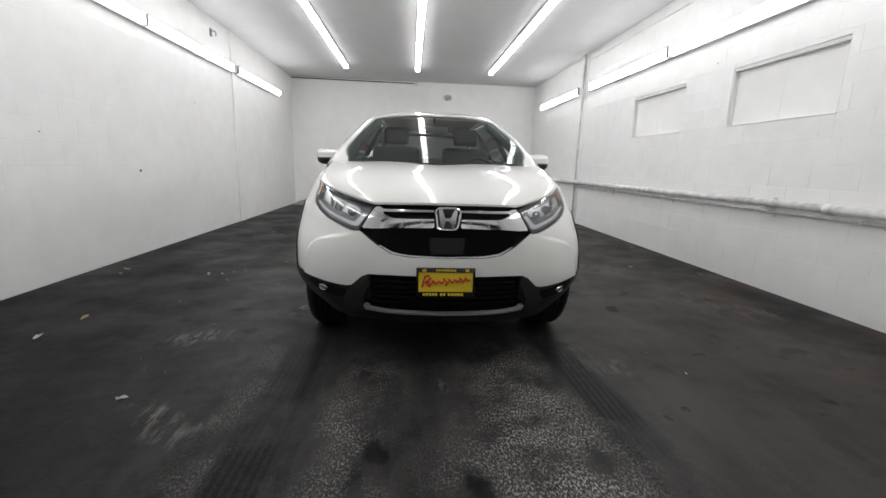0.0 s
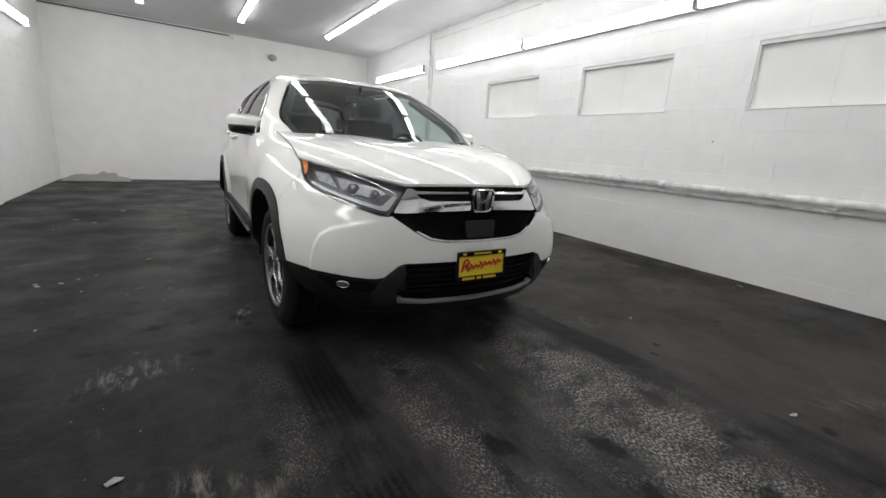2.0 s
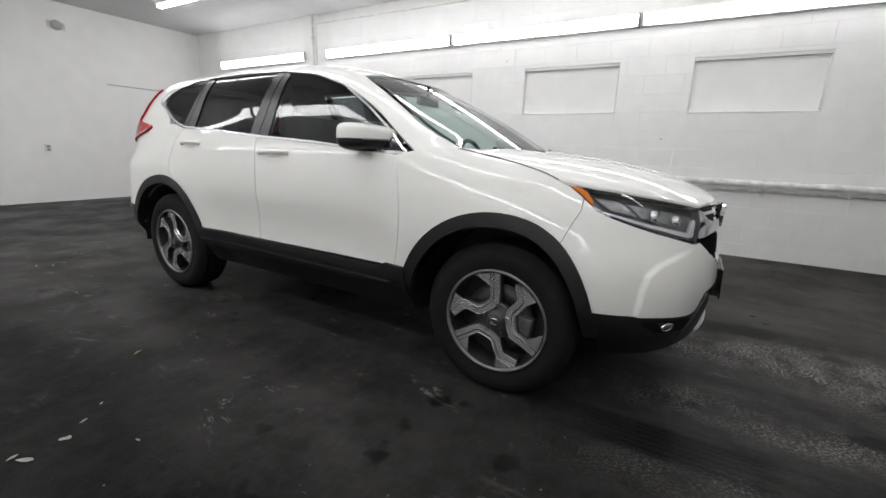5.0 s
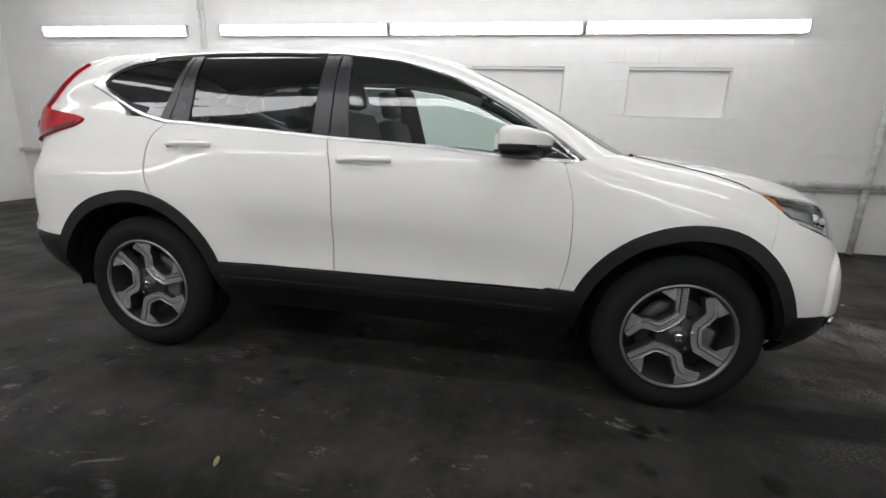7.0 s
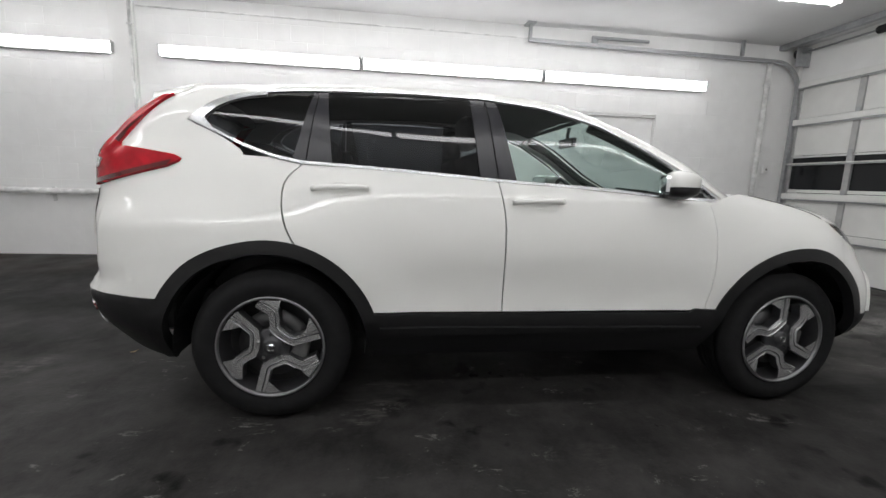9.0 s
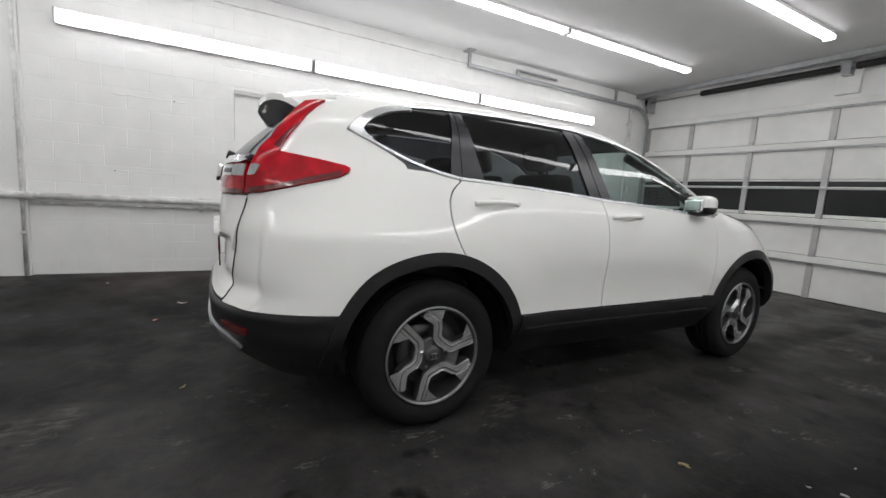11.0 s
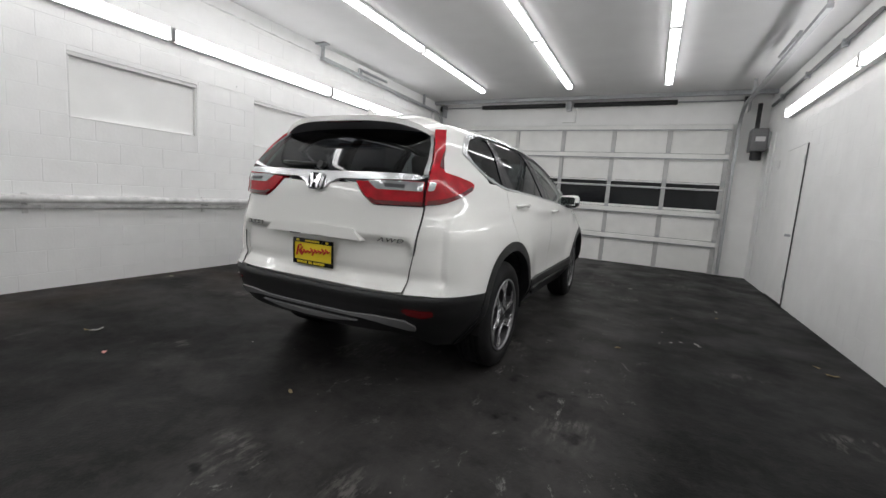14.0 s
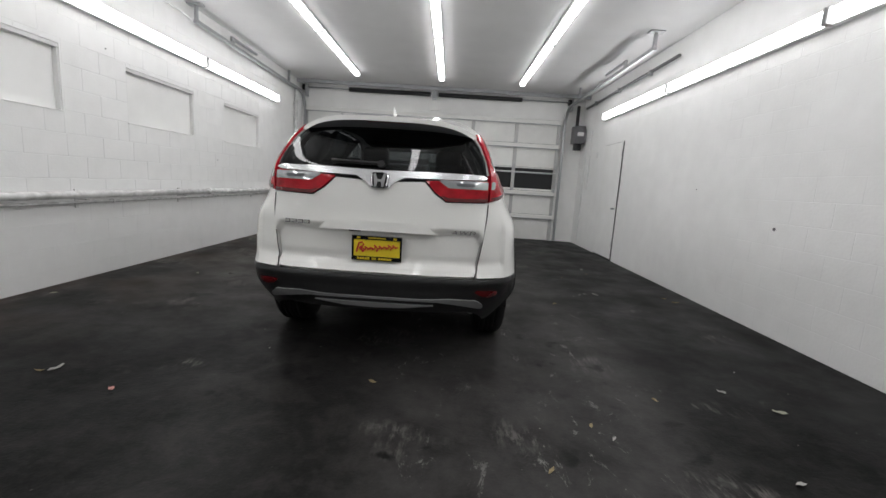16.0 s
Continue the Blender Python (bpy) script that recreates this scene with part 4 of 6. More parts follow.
HEAD_TOP = [("x", 0.385, 0.912), ("x", 0.47, 0.930), ("x", 0.57, 0.952), ("x", 0.67, 0.975), ("x", 0.74, 0.992), ("y", 0.56, 1.001), ("y", 0.62, 1.006), ("y", 0.668, 1.006)]
HEAD_LOW = [("x", 0.385, 0.900), ("x", 0.405, 0.868), ("x", 0.445, 0.803), ("x", 0.478, 0.766), ("x", 0.51, 0.768), ("x", 0.58, 0.790), ("x", 0.657, 0.817), ("x", 0.71, 0.844), ("x", 0.750, 0.873), ("y", 0.52, 0.899), ("y", 0.59, 0.957), ("y", 0.64, 0.992), ("y", 0.668, 1.002)]
CLAD_TOP = [("x", 0.0, 0.552), ("x", 0.30, 0.552), ("x", 0.41, 0.550), ("x", 0.44, 0.538), ("x", 0.50, 0.482), ("x", 0.525, 0.477), ("x", 0.56, 0.477), ("x", 0.66, 0.488), ("x", 0.755, 0.498), ("y", 0.40, 0.504), ("y", 0.478, 0.508)]
GRILLE_LOW = [("x", 0.0, 0.646), ("x", 0.20, 0.649), ("x", 0.29, 0.662), ("x", 0.36, 0.700), ("x", 0.425, 0.748), ("x", 0.462, 0.768)]

# front bumper skin
a0 = 17.5
fb = CLAD_TOP + arc(HF, AR, 180 - a0, 124, 12)[1:] + [("y", 0.577, 0.90), ("y", 0.576, 0.943)] + HEAD_LOW[9:2:-1] + [("x", 0.458, 0.770)] + GRILLE_LOW[3::-1]
CREASE_Z = (0.45, 0.49, 0.605, 0.662, 0.697, 0.72)
CREASE_S = [1.1 * conv(1, "x", x, z) for x, z in zip((0.800, 0.792, 0.775, 0.750, 0.705, 0.64), CREASE_Z)]


def bumper_shape(s, z):
    """A raised face inside the crease that runs down to the fog lamp."""
    edge = float(np.interp(z, CREASE_Z, CREASE_S))
    top = float(np.interp(s, (0.30, 0.42, CREASE_S[5], CREASE_S[3]), (0.775, 0.745, 0.722, 0.69)))
    return 0.014 * sst(edge + 0.006, edge - 0.008, s) * sst(top + 0.004, top - 0.010, z) * sst(0.34, 0.54, s)


panel("front_bumper", 1, fb, M_PAINT, label="pearl white front bumper skin", shape=bumper_shape, grid=0.0095, inset=0.0004)
# wings
for_arch = arc(HF, AR, 124, a0, 22)
wing = for_arch + [("y", 1.366, 0.543), ("y", 1.428, 0.543)] + sy(GAP_F[::-1])[1:] + [("y", 1.385, 1.105), ("y", 1.30, 1.125), ("y", 1.22, 1.133)] + sy([(1.15, 1.122), (1.0, 1.095), (0.85, 1.064), (0.748, 1.034), (0.69, 1.009)]) + [("y", 0.672, 1.002), ("y", 0.64, 0.990), ("y", 0.59, 0.955), ("y", 0.578, 0.944), ("y", 0.5775, 0.90)]
panel("wing", 1, wing, M_PAINT, "two", label="pearl white front wing", inset=0.0008)


# bonnet from the leading edge to the scuttle
def lead(s):
    if s < 0.42:
        x = 0.385 * s / 0.42
        U = conv(1, "x", x, 0.922)
        z = 0.928 - 0.010 * (s / 0.42) ** 2
    else:
        k = (s - 0.42) / 0.58
        path = [(0.385, 0.918), (0.47, 0.936), (0.57, 0.958), (0.67, 0.981), (0.74, 0.998)]
        if k < 0.86:
            q = k / 0.86 * 4
            i = min(int(q), 3)
            x, z = (path[i][j] + (path[i + 1][j] - path[i][j]) * (q - i) for j in (0, 1))
            U = conv(1, "x", x, z)
        else:
            y = 0.50 + 0.185 * (k - 0.86) / 0.14
            z = 0.998 + 0.014 * (k - 0.86) / 0.14
            x0 = conv(1, "x", 0.74, 0.998)
            x1 = conv(1, "y", 0.685, 1.012)
            U = x0 + (x1 - x0) * (k - 0.86) / 0.14
    return ring_pt(1, U, z)[0]


SIDE_END = ring_pt(1, conv(1, "y", 1.17, 1.13), 1.13)[0]
SIDE_MID = ring_pt(1, conv(1, "y", 0.85, 1.068), 1.068)[0]


def bonnet(u, v):
    A = lead(u)
    Bc = Vector((0, 1.03, 1.122))
    B = Vector((SIDE_END.x * u, Bc.y + (SIDE_END.y - Bc.y) * u**2.2, Bc.z + (SIDE_END.z - Bc.z) * u**2 + 0.012 * math.sin(math.pi * min(u * 1.15, 1)) ** 2))
    Cc = Vector((0, 0.30, 1.075))
    Ce = SIDE_MID * 2 - (A + B) * 0.5 if u > 0.999 else None
    Cs = SIDE_MID * 2 - (ring_pt(1, conv(1, "y", 0.685, 1.012), 1.012)[0] + SIDE_END) * 0.5
    k = u**2.5
    C = Vector((A.x * 0.55 + B.x * 0.45, Cc.y * (1 - k) + Cs.y * k, Cc.z * (1 - k) + Cs.z * k + 0.01 * math.sin(math.pi * u)))
    if u > 0.97:
        C = C.lerp(Cs, (u - 0.97) / 0.03)
    p = A * (1 - v) ** 2 + C * 2 * v * (1 - v) + B * v * v
    return p


grid_panel("bonnet", bonnet, 30, 26, M_PAINT, label="pearl white bonnet")
for sx in (-1, 1):
    pts = [bonnet(1.0, 0.02 + 0.96 * k / 24) for k in range(25)]
    part("bonnet_seal", sweep([(sx * p.x, p.y, p.z) for p in pts], 0.0021, 6), M_CLAD, CAR, "dark shut line of the bonnet")
# scuttle below the windscreen
grid_panel("scuttle", lambda u, v: (0.74 * u, 1.02 + 0.16 * u**2.2 + v * 0.16, 1.105 + 0.012 * u * u - 0.02 * v), 12, 3, M_CLAD, label="black plastic scuttle panel")

# grille ---------------------------------------------------------------
g_out = GRILLE_LOW + [("x", 0.445, 0.803), ("x", 0.405, 0.868), ("x", 0.385, 0.905), ("x", 0.30, 0.918), ("x", 0.0, 0.925)]
gr = panel("grille", 1, g_out, M_MESH, off=-0.035, depth=-0.03, inset=0.001, label="gloss black grille")[0]
cb = [("x", 0.068, 0.802), ("x", 0.28, 0.795), ("x", 0.40, 0.785), ("x", 0.452, 0.786), ("x", 0.405, 0.866), ("x", 0.375, 0.905), ("x", 0.352, 0.895), ("x", 0.325, 0.862), ("x", 0.28, 0.847), ("x", 0.068, 0.850)]
panel("chrome_wing", 1, rounded(cb, 0.012), M_CHROME, "two", off=-0.008, depth=0.03, parent=gr, grid=0.02, label="chrome grille bar")
panel("chrome_line", 1, [("x", 0.07, 0.884), ("x", 0.34, 0.878), ("x", 0.372, 0.900), ("x", 0.36, 0.906), ("x", 0.335, 0.894), ("x", 0.07, 0.898)], M_CHROME, "two", off=-0.012, depth=0.02, parent=gr, grid=0.02)
panel("chrome_lip", 1, [("x", 0.0, 0.648), ("x", 0.20, 0.652), ("x", 0.285, 0.664), ("x", 0.355, 0.702), ("x", 0.345, 0.706), ("x", 0.28, 0.673), ("x", 0.20, 0.660), ("x", 0.0, 0.656)], M_CHROME, off=-0.004, depth=0.02, inset=0, parent=gr, grid=0.02)
mesh_bm = bmesh.new()
for row in range(11):
    z = 0.665 + row * 0.0125
    xm = 0.27 + 0.13 * min(1, (z - 0.66) / 0.11)
    n = int(xm / 0.018)
    for k in range(-n, n + 1):
        x = k * 0.018 + (0.009 if row % 2 else 0)
        U = conv(1, "x", abs(x), z)
        p, nn = ring_pt(1, U, z, 1 if x >= 0 else -1, -0.026)
        mt = Matrix.Translation(p) @ Matrix.Rotation(radians(45), 4, "Y") @ Matrix.Diagonal((0.0115, 0.012, 0.002, 1))
        bmesh.ops.create_cube(mesh_bm, size=1, matrix=mt)
part("mesh", mesh_bm, M_MESH, gr, "black grille mesh")
panel("sensor_cover", 1, rounded([("x", 0.0, 0.668), ("x", 0.085, 0.668), ("x", 0.095, 0.752), ("x", 0.0, 0.752)], 0.01), M_BLACK, off=-0.014, depth=0.015, inset=0, parent=gr, grid=0.03, label="flat black sensor cover")


def emblem(w_, h, d):
    """A rounded chrome ring holding two uprights and a bridge."""
    bm = bmesh.new()
    n = 28
    loops = []
    for k, (s, y) in enumerate(((1.0, 0.0), (1.0, -d), (0.92, -d * 1.35), (0.83, -d), (0.83, 0.0))):
        lp = []
        for i in range(n):
            a = 2 * math.pi * i / n
            c, sn = math.cos(a), math.sin(a)
            x = abs(c) ** 0.45 * (1 if c > 0 else -1) * w_ / 2 * s
            z = abs(sn) ** 0.45 * (1 if sn > 0 else -1) * h / 2 * s
            x *= 0.92 + 0.08 * z / (h / 2)
            lp.append(bm.verts.new((x, y, z)))
        loops.append(lp)
    for p, q in zip(loops, loops[1:]):
        for i in range(n):
            bm.faces.new((p[i], p[(i + 1) % n], q[(i + 1) % n], q[i]))
    for sx in (-1, 1):
        vs = [(0.125, -0.40), (0.245, -0.40), (0.345, 0.40), (0.215, 0.40), (0.085, 0.0)]
        f = [bm.verts.new((sx * x * w_, -d, z * h)) for x, z in vs]
        g = [bm.verts.new((sx * x * w_, 0, z * h)) for x, z in vs]
        bm.faces.new(f)
        for i in range(5):
            bm.faces.new((f[i], f[(i + 1) % 5], g[(i + 1) % 5], g[i]))
    add_box(bm, (-0.14 * w_, -d * 0.9, -0.10 * h), (0.14 * w_, 0, 0.05 * h))
    bmesh.ops.recalc_face_normals(bm, faces=bm.faces[:])
    return bm


def placed(bm, m):
    bmesh.ops.transform(bm, matrix=m, verts=bm.verts)
    return bm


em = part("emblem", placed(emblem(0.142, 0.122, 0.014), pose(0, 0.074, 0.85, 4, 0, 0)), M_CHROME, gr, "chrome emblem")
part("emblem_backing", box((-0.064, 0.075, 0.793), (0.064, 0.09, 0.907), 0.01), M_GLOSSB, gr)

# lower front ------------------------------------------------------------
clad = [("x", 0.405, 0.548), ("x", 0.412, 0.548)] + CLAD_TOP[3:] + arc(HF, AR, 180 - a0, 188, 6)[1:] + [("y", 0.46, 0.275), ("y", 0.28, 0.26), ("x", 0.45, 0.275), ("x", 0.0, 0.285), ("x", 0.0, 0.335), ("x", 0.30, 0.338), ("x", 0.43, 0.350), ("x", 0.432, 0.40), ("x", 0.395, 0.42)]
panel("bumper_cladding", 1, clad, M_CLAD, off=0.003, depth=0.03, label="black plastic lower bumper")
panel("skid_plate", 1, [("x", 0.0, 0.335), ("x", 0.30, 0.339), ("x", 0.425, 0.351), ("x", 0.434, 0.380), ("x", 0.40, 0.366), ("x", 0.30, 0.353), ("x", 0.0, 0.349)], M_SKID, off=0.014, depth=0.03, label="silver front skid trim", grid=0.02)
panel("bumper_blade", 1, rounded([("x", 0.412, 0.546), ("x", 0.438, 0.540), ("x", 0.505, 0.474), ("x", 0.545, 0.400), ("x", 0.525, 0.312), ("x", 0.440, 0.340), ("x", 0.436, 0.425), ("x", 0.398, 0.505)], 0.012), M_BLADE, "two", off=0.013, depth=0.025, grid=0.02, label="black plastic bumper blade")
lg = panel("lower_grille", 1, [("x", 0.0, 0.350), ("x", 0.30, 0.355), ("x", 0.43, 0.37), ("x", 0.434, 0.42), ("x", 0.415, 0.55), ("x", 0.0, 0.55)], M_MESH, off=-0.04, depth=-0.035, inset=0.0)[0]
for z in (0.395, 0.425, 0.455, 0.485, 0.515):
    panel("slat", 1, [("x", 0.0, z - 0.006), ("x", 0.385, z - 0.006), ("x", 0.385, z + 0.006), ("x", 0.0, z + 0.006)], M_MESH, off=-0.015, depth=0.02, inset=0, parent=lg, grid=0.05)
fogp = panel("fog_pocket", 1, rounded([("x", 0.552, 0.402), ("x", 0.69, 0.414), ("x", 0.765, 0.462), ("x", 0.755, 0.478), ("x", 0.66, 0.468), ("x", 0.535, 0.458), ("x", 0.525, 0.445)], 0.01), M_MESH, "two", off=0.005, depth=0.01, grid=0.02)
for side, fp in zip((1, -1), fogp):
    p, n = ring_pt(1, conv(1, "x", 0.663, 0.444), 0.444, side, 0.004)
    m = Matrix.Translation(p) @ n.to_track_quat("X", "Z").to_matrix().to_4x4()
    fl = lathe([(0.0, 0.036), (0.008, 0.036), (0.012, 0.03), (0.005, 0.027)], 20)
    part("fog_ring", placed(fl, m @ Matrix.Diagonal((1, 0.95, 0.55, 1))), M_CHROME, fp, "chrome fog lamp ring", smooth=True)
    fl = lathe([(0.006, 0.028), (0.011, 0.018), (0.013, 0.0005)], 20)
    part("fog_lens", placed(fl, m @ Matrix.Diagonal((1, 0.95, 0.55, 1))), M_LAMPD, fp, "clear fog lamp lens", smooth=True)

# headlights ---------------------------------------------------------------
h_out = HEAD_TOP + HEAD_LOW[::-1]
hl = panel("headlight", 1, h_out, M_LAMPD, "two", off=-0.04, depth=-0.035, inset=0.001, grid=0.025, label="clear-covered headlight with chrome and amber inside")
inner1 = [("x", 0.665, 0.890), ("x", 0.725, 0.915), ("x", 0.73, 0.962), ("x", 0.675, 0.952)]
inner3 = [("x", 0.53, 0.852), ("x", 0.65, 0.886), ("x", 0.655, 0.945), ("x", 0.60, 0.932), ("x", 0.50, 0.905), ("x", 0.47, 0.880)]
inner2 = [("x", 0.425, 0.862), ("x", 0.468, 0.800), ("x", 0.482, 0.793), ("x", 0.51, 0.795), ("x", 0.58, 0.816), ("x", 0.657, 0.843), ("x", 0.71, 0.868), ("x", 0.750, 0.895), ("x", 0.748, 0.905), ("x", 0.70, 0.880), ("x", 0.65, 0.858), ("x", 0.58, 0.836), ("x", 0.51, 0.817), ("x", 0.495, 0.818), ("x", 0.445, 0.868)]
edge = [("x", 0.482, 0.774), ("x", 0.51, 0.776), ("x", 0.58, 0.798), ("x", 0.657, 0.825), ("x", 0.71, 0.851), ("x", 0.748, 0.878), ("x", 0.746, 0.884), ("x", 0.708, 0.857), ("x", 0.655, 0.831), ("x", 0.58, 0.804), ("x", 0.51, 0.782), ("x", 0.482, 0.780)]
amber = [("y", 0.545, 0.926), ("y", 0.592, 0.966), ("y", 0.638, 0.996), ("y", 0.610, 0.997), ("y", 0.570, 0.974), ("y", 0.536, 0.934)]
for side, ob in zip("lr", hl):
    panel("reflector", 1, inner1, M_LAMPIN, side, off=-0.026, depth=0.012, parent=ob, grid=0.02, label="silver lamp reflector")
    panel("reflector", 1, inner3, M_LAMPIN, side, off=-0.034, depth=0.006, parent=ob, grid=0.02, label="silver lamp reflector")
    panel("lamp_edge", 1, edge, M_GLOSSB, side, off=-0.005, depth=0.01, parent=ob, grid=0.02, label="gloss black lower edge")
    panel("upper_edge", 1, [(k_, a_, z_ - 0.003) for k_, a_, z_ in HEAD_TOP[:-1]] + [(k_, a_, z_ - 0.013) for k_, a_, z_ in HEAD_TOP[-2::-1]], M_GLOSSB, side, off=-0.005, depth=0.01, inset=0, parent=ob, grid=0.02, label="gloss black upper edge")
    panel("daylight_strip", 1, inner2, M_DRL, side, off=-0.014, depth=0.012, parent=ob, grid=0.02, label="white daytime lamp strip")
    panel("side_reflector", 1, amber, M_AMBER, side, off=-0.006, depth=0.008, parent=ob, grid=0.02, label="amber side reflector")
    sg = 1 if side == "l" else -1
    for x, z, r in ((0.605, 0.893, 0.030), (0.525, 0.872, 0.025)):
        p, n = ring_pt(1, conv(1, "x", x, z), z, sg, -0.036)
        n = (n * 0.3 + Vector((0, -1, 0))).normalized()
        m = Matrix.Translation(p) @ n.to_track_quat("X", "Z").to_matrix().to_4x4()
        part("projector_ring", placed(lathe([(0.0, r), (0.02, r), (0.024, r * 0.9), (0.016, r * 0.85)], 24), m), M_CHROME, ob, smooth=True)
        part("projector", placed(lathe([(0.014, r * 0.86), (0.022, r * 0.6), (0.026, 0.0005)], 24), m), M_LENSW, ob, "round projector lens", smooth=True)
    cv = panel("lamp_cover", 1, h_out, M_CLEAR, side, off=0.0, depth=0, inset=0.002, parent=ob, grid=0.025, label="clear plastic cover")[0]
    cv.visible_shadow = False

# doors -----------------------------------------------------------------
fd = sy(GAP_F) + sy(GAP_B[::-1]) + sy(between(BELT, 1.45, 2.514)[::-1] + [(1.47, 1.094)])
fdoor = panel("front_door", 1, fd, M_PAINT, "two", label="pearl white front door")
a1 = math.degrees(math.acos((3.43 - HR) / AR))
a2 = 180 - math.degrees(math.asin((0.54 - HUB_Z) / AR))
rd = sy(GAP_R) + arc(HR, AR, a1, a2, 14)[1:] + [("y", 2.482, 0.54)] + sy([(2.482, 0.55), (2.482, 0.75), (2.486, 0.95), (2.496, 1.04), (2.519, 1.150)]) + sy([(2.53, 1.155)] + between(BELT, 2.7, 3.2) + [(3.286, 1.200), (3.412, 1.204)])
rdoor = panel("rear_door", 2, rd, M_PAINT, "two", label="pearl white rear door")

# quarter panel with the rear pillar
a3 = math.degrees(math.acos((3.436 - HR) / AR))
a4 = 28.0
CORNER_LOW = [("y", 4.03, 0.604), ("y", 4.21, 0.610), ("y", 4.37, 0.614), ("r", 0.72, 0.617), ("r", 0.612, 0.618)]
TAIL_GAP = [("r", 0.606, 0.622), ("r", 0.612, 0.655), ("r", 0.623, 0.706), ("r", 0.646, 0.85), ("r", 0.657, 0.98), ("r", 0.661, 1.078)]
LAMP_OUT = [("y", 4.36, 1.084), ("y", 4.31, 1.092), ("y", 4.16, 1.133), ("y", 4.01, 1.174), ("y", 3.966, 1.198), ("y", 3.958, 1.214), ("y", 3.985, 1.226), ("y", 4.10, 1.244), ("y", 4.236, 1.262), ("y", 4.238, 1.280), ("y", 4.200, 1.337), ("y", 4.125, 1.436), ("y", 4.08, 1.482), ("y", 4.04, 1.512)]
QS = flat_u(conv(2, "y", 4.325, 0.8))


def quarter_shape(s, z):
    """A hollow beside the tailgate that ends in a ledge at the bumper."""
    rear = sst(QS - 0.006, QS + 0.012, s)
    return rear * (-0.014 * sst(0.665, 0.70, z) * sst(1.02, 0.86, z) + 0.006 * sst(0.68, 0.66, z))


q = arc(HR, AR, a3, a4, 18)[::1] + CORNER_LOW + TAIL_GAP[1:] + LAMP_OUT + [("y", 4.04, 1.536)] + sy([(3.9, 1.565), (3.683, 1.583), (3.40, 1.600)]) + [("y", 3.37, 1.578)] + sy([(3.40, 1.574), (3.617, 1.557), (3.744, 1.535), (3.84, 1.499), (3.906, 1.452), (3.953, 1.404), (3.945, 1.388), (3.829, 1.338), (3.685, 1.272), (3.547, 1.227), (3.428, 1.204)]) + sy([(3.426, 1.20), (3.476, 1.155), (3.501, 1.10), (3.502, 1.02), (3.486, 0.944), (3.458, 0.88), (3.437, 0.85)])[1:-1]
panel("rear_quarter", 2, q, M_PAINT, "two", label="pearl white rear quarter panel", depth=0.035, shape=quarter_shape, grid=0.022)

# window band: glass, pillars, chrome
def dlo_top(y):
    return float(np.interp(y, [p[0] for p in DLO_TOP], [p[1] for p in DLO_TOP]))


def belt(y):
    return float(np.interp(y, [p[0] for p in BELT], [p[1] for p in BELT]))


CT = 0.014


def strip(lo_y, hi_y, n, low, top):
    ys_ = [lo_y + (hi_y - lo_y) * k / n for k in range(n + 1)]
    return [("y", y, low(y)) for y in ys_] + [("y", y, top(y)) for y in ys_[::-1]]


gf = [("y", 1.44, 1.113)] + [("y", y, belt(y) + CT) for y in (1.7, 2.0, 2.2, 2.423)] + [("y", 2.49, dlo_top(2.49) - CT)] + [("y", y, dlo_top(y) - CT) for y in (2.35, 2.2, 2.05, 1.9, 1.75, 1.6, 1.5)]
panel("front_door_glass", 2, gf, M_GLASS_F, "two", off=-0.008, depth=0, label="green tinted front side window")
grr = [("y", 2.60, belt(2.6) + CT)] + [("y", y, belt(y) + CT) for y in (2.8, 3.0, 3.289)] + [("y", 3.334, dlo_top(3.334) - CT)] + [("y", y, dlo_top(y) - CT) for y in (3.2, 3.0, 2.8, 2.628)]
panel("rear_door_glass", 2, grr, M_GLASS_D, "two", off=-0.008, depth=0, label="dark privacy rear side window")
gq = sy([(3.466, 1.232), (3.549, 1.248), (3.688, 1.295), (3.804, 1.354), (3.87, 1.390), (3.880, 1.404)], 3) + sy([(3.868, 1.426), (3.826, 1.467), (3.734, 1.511), (3.61, 1.536), (3.478, 1.549), (3.402, 1.555)], 3)
panel("quarter_glass", 2, gq, M_GLASS_D, "two", off=-0.008, depth=0, label="dark privacy quarter window")
pb1 = [("y", 2.425, belt(2.425) + 0.006), ("y", 2.512, belt(2.51) + 0.006), ("y", 2.548, dlo_top(2.55) - 0.006), ("y", 2.488, dlo_top(2.49) - 0.006)]
pb2 = [("y", 2.517, belt(2.52) + 0.006), ("y", 2.602, belt(2.6) + 0.006), ("y", 2.63, dlo_top(2.63) - 0.006), ("y", 2.553, dlo_top(2.55) - 0.006)]
pc = [("y", 3.287, belt(3.287) + 0.006), ("y", 3.407, belt(3.407) + 0.006), ("y", 3.372, dlo_top(3.372) - 0.006), ("y", 3.332, dlo_top(3.332) - 0.006)]
pd = [("y", 3.411, belt(3.411) + 0.006), ("y", 3.470, 1.230), ("y", 3.400, 1.557), ("y", 3.376, dlo_top(3.376) - 0.006)]
for nm, o in (("front_door_pillar", pb1), ("rear_door_pillar", pb2), ("rear_door_pillar", pc), ("quarter_pillar", pd)):
    panel(nm, 2, o, M_PILLAR, "two", off=-0.002, depth=0.02, inset=0.001, label="satin black window pillar")
panel("door_seal", 2, [("y", 2.498, belt(2.5) + 0.008), ("y", 2.535, belt(2.535) + 0.008), ("y", 2.572, dlo_top(2.57) - 0.008), ("y", 2.53, dlo_top(2.53) - 0.008)], M_BLACK, "two", off=-0.014, depth=0.0, inset=0, label="black rubber seal between the doors")
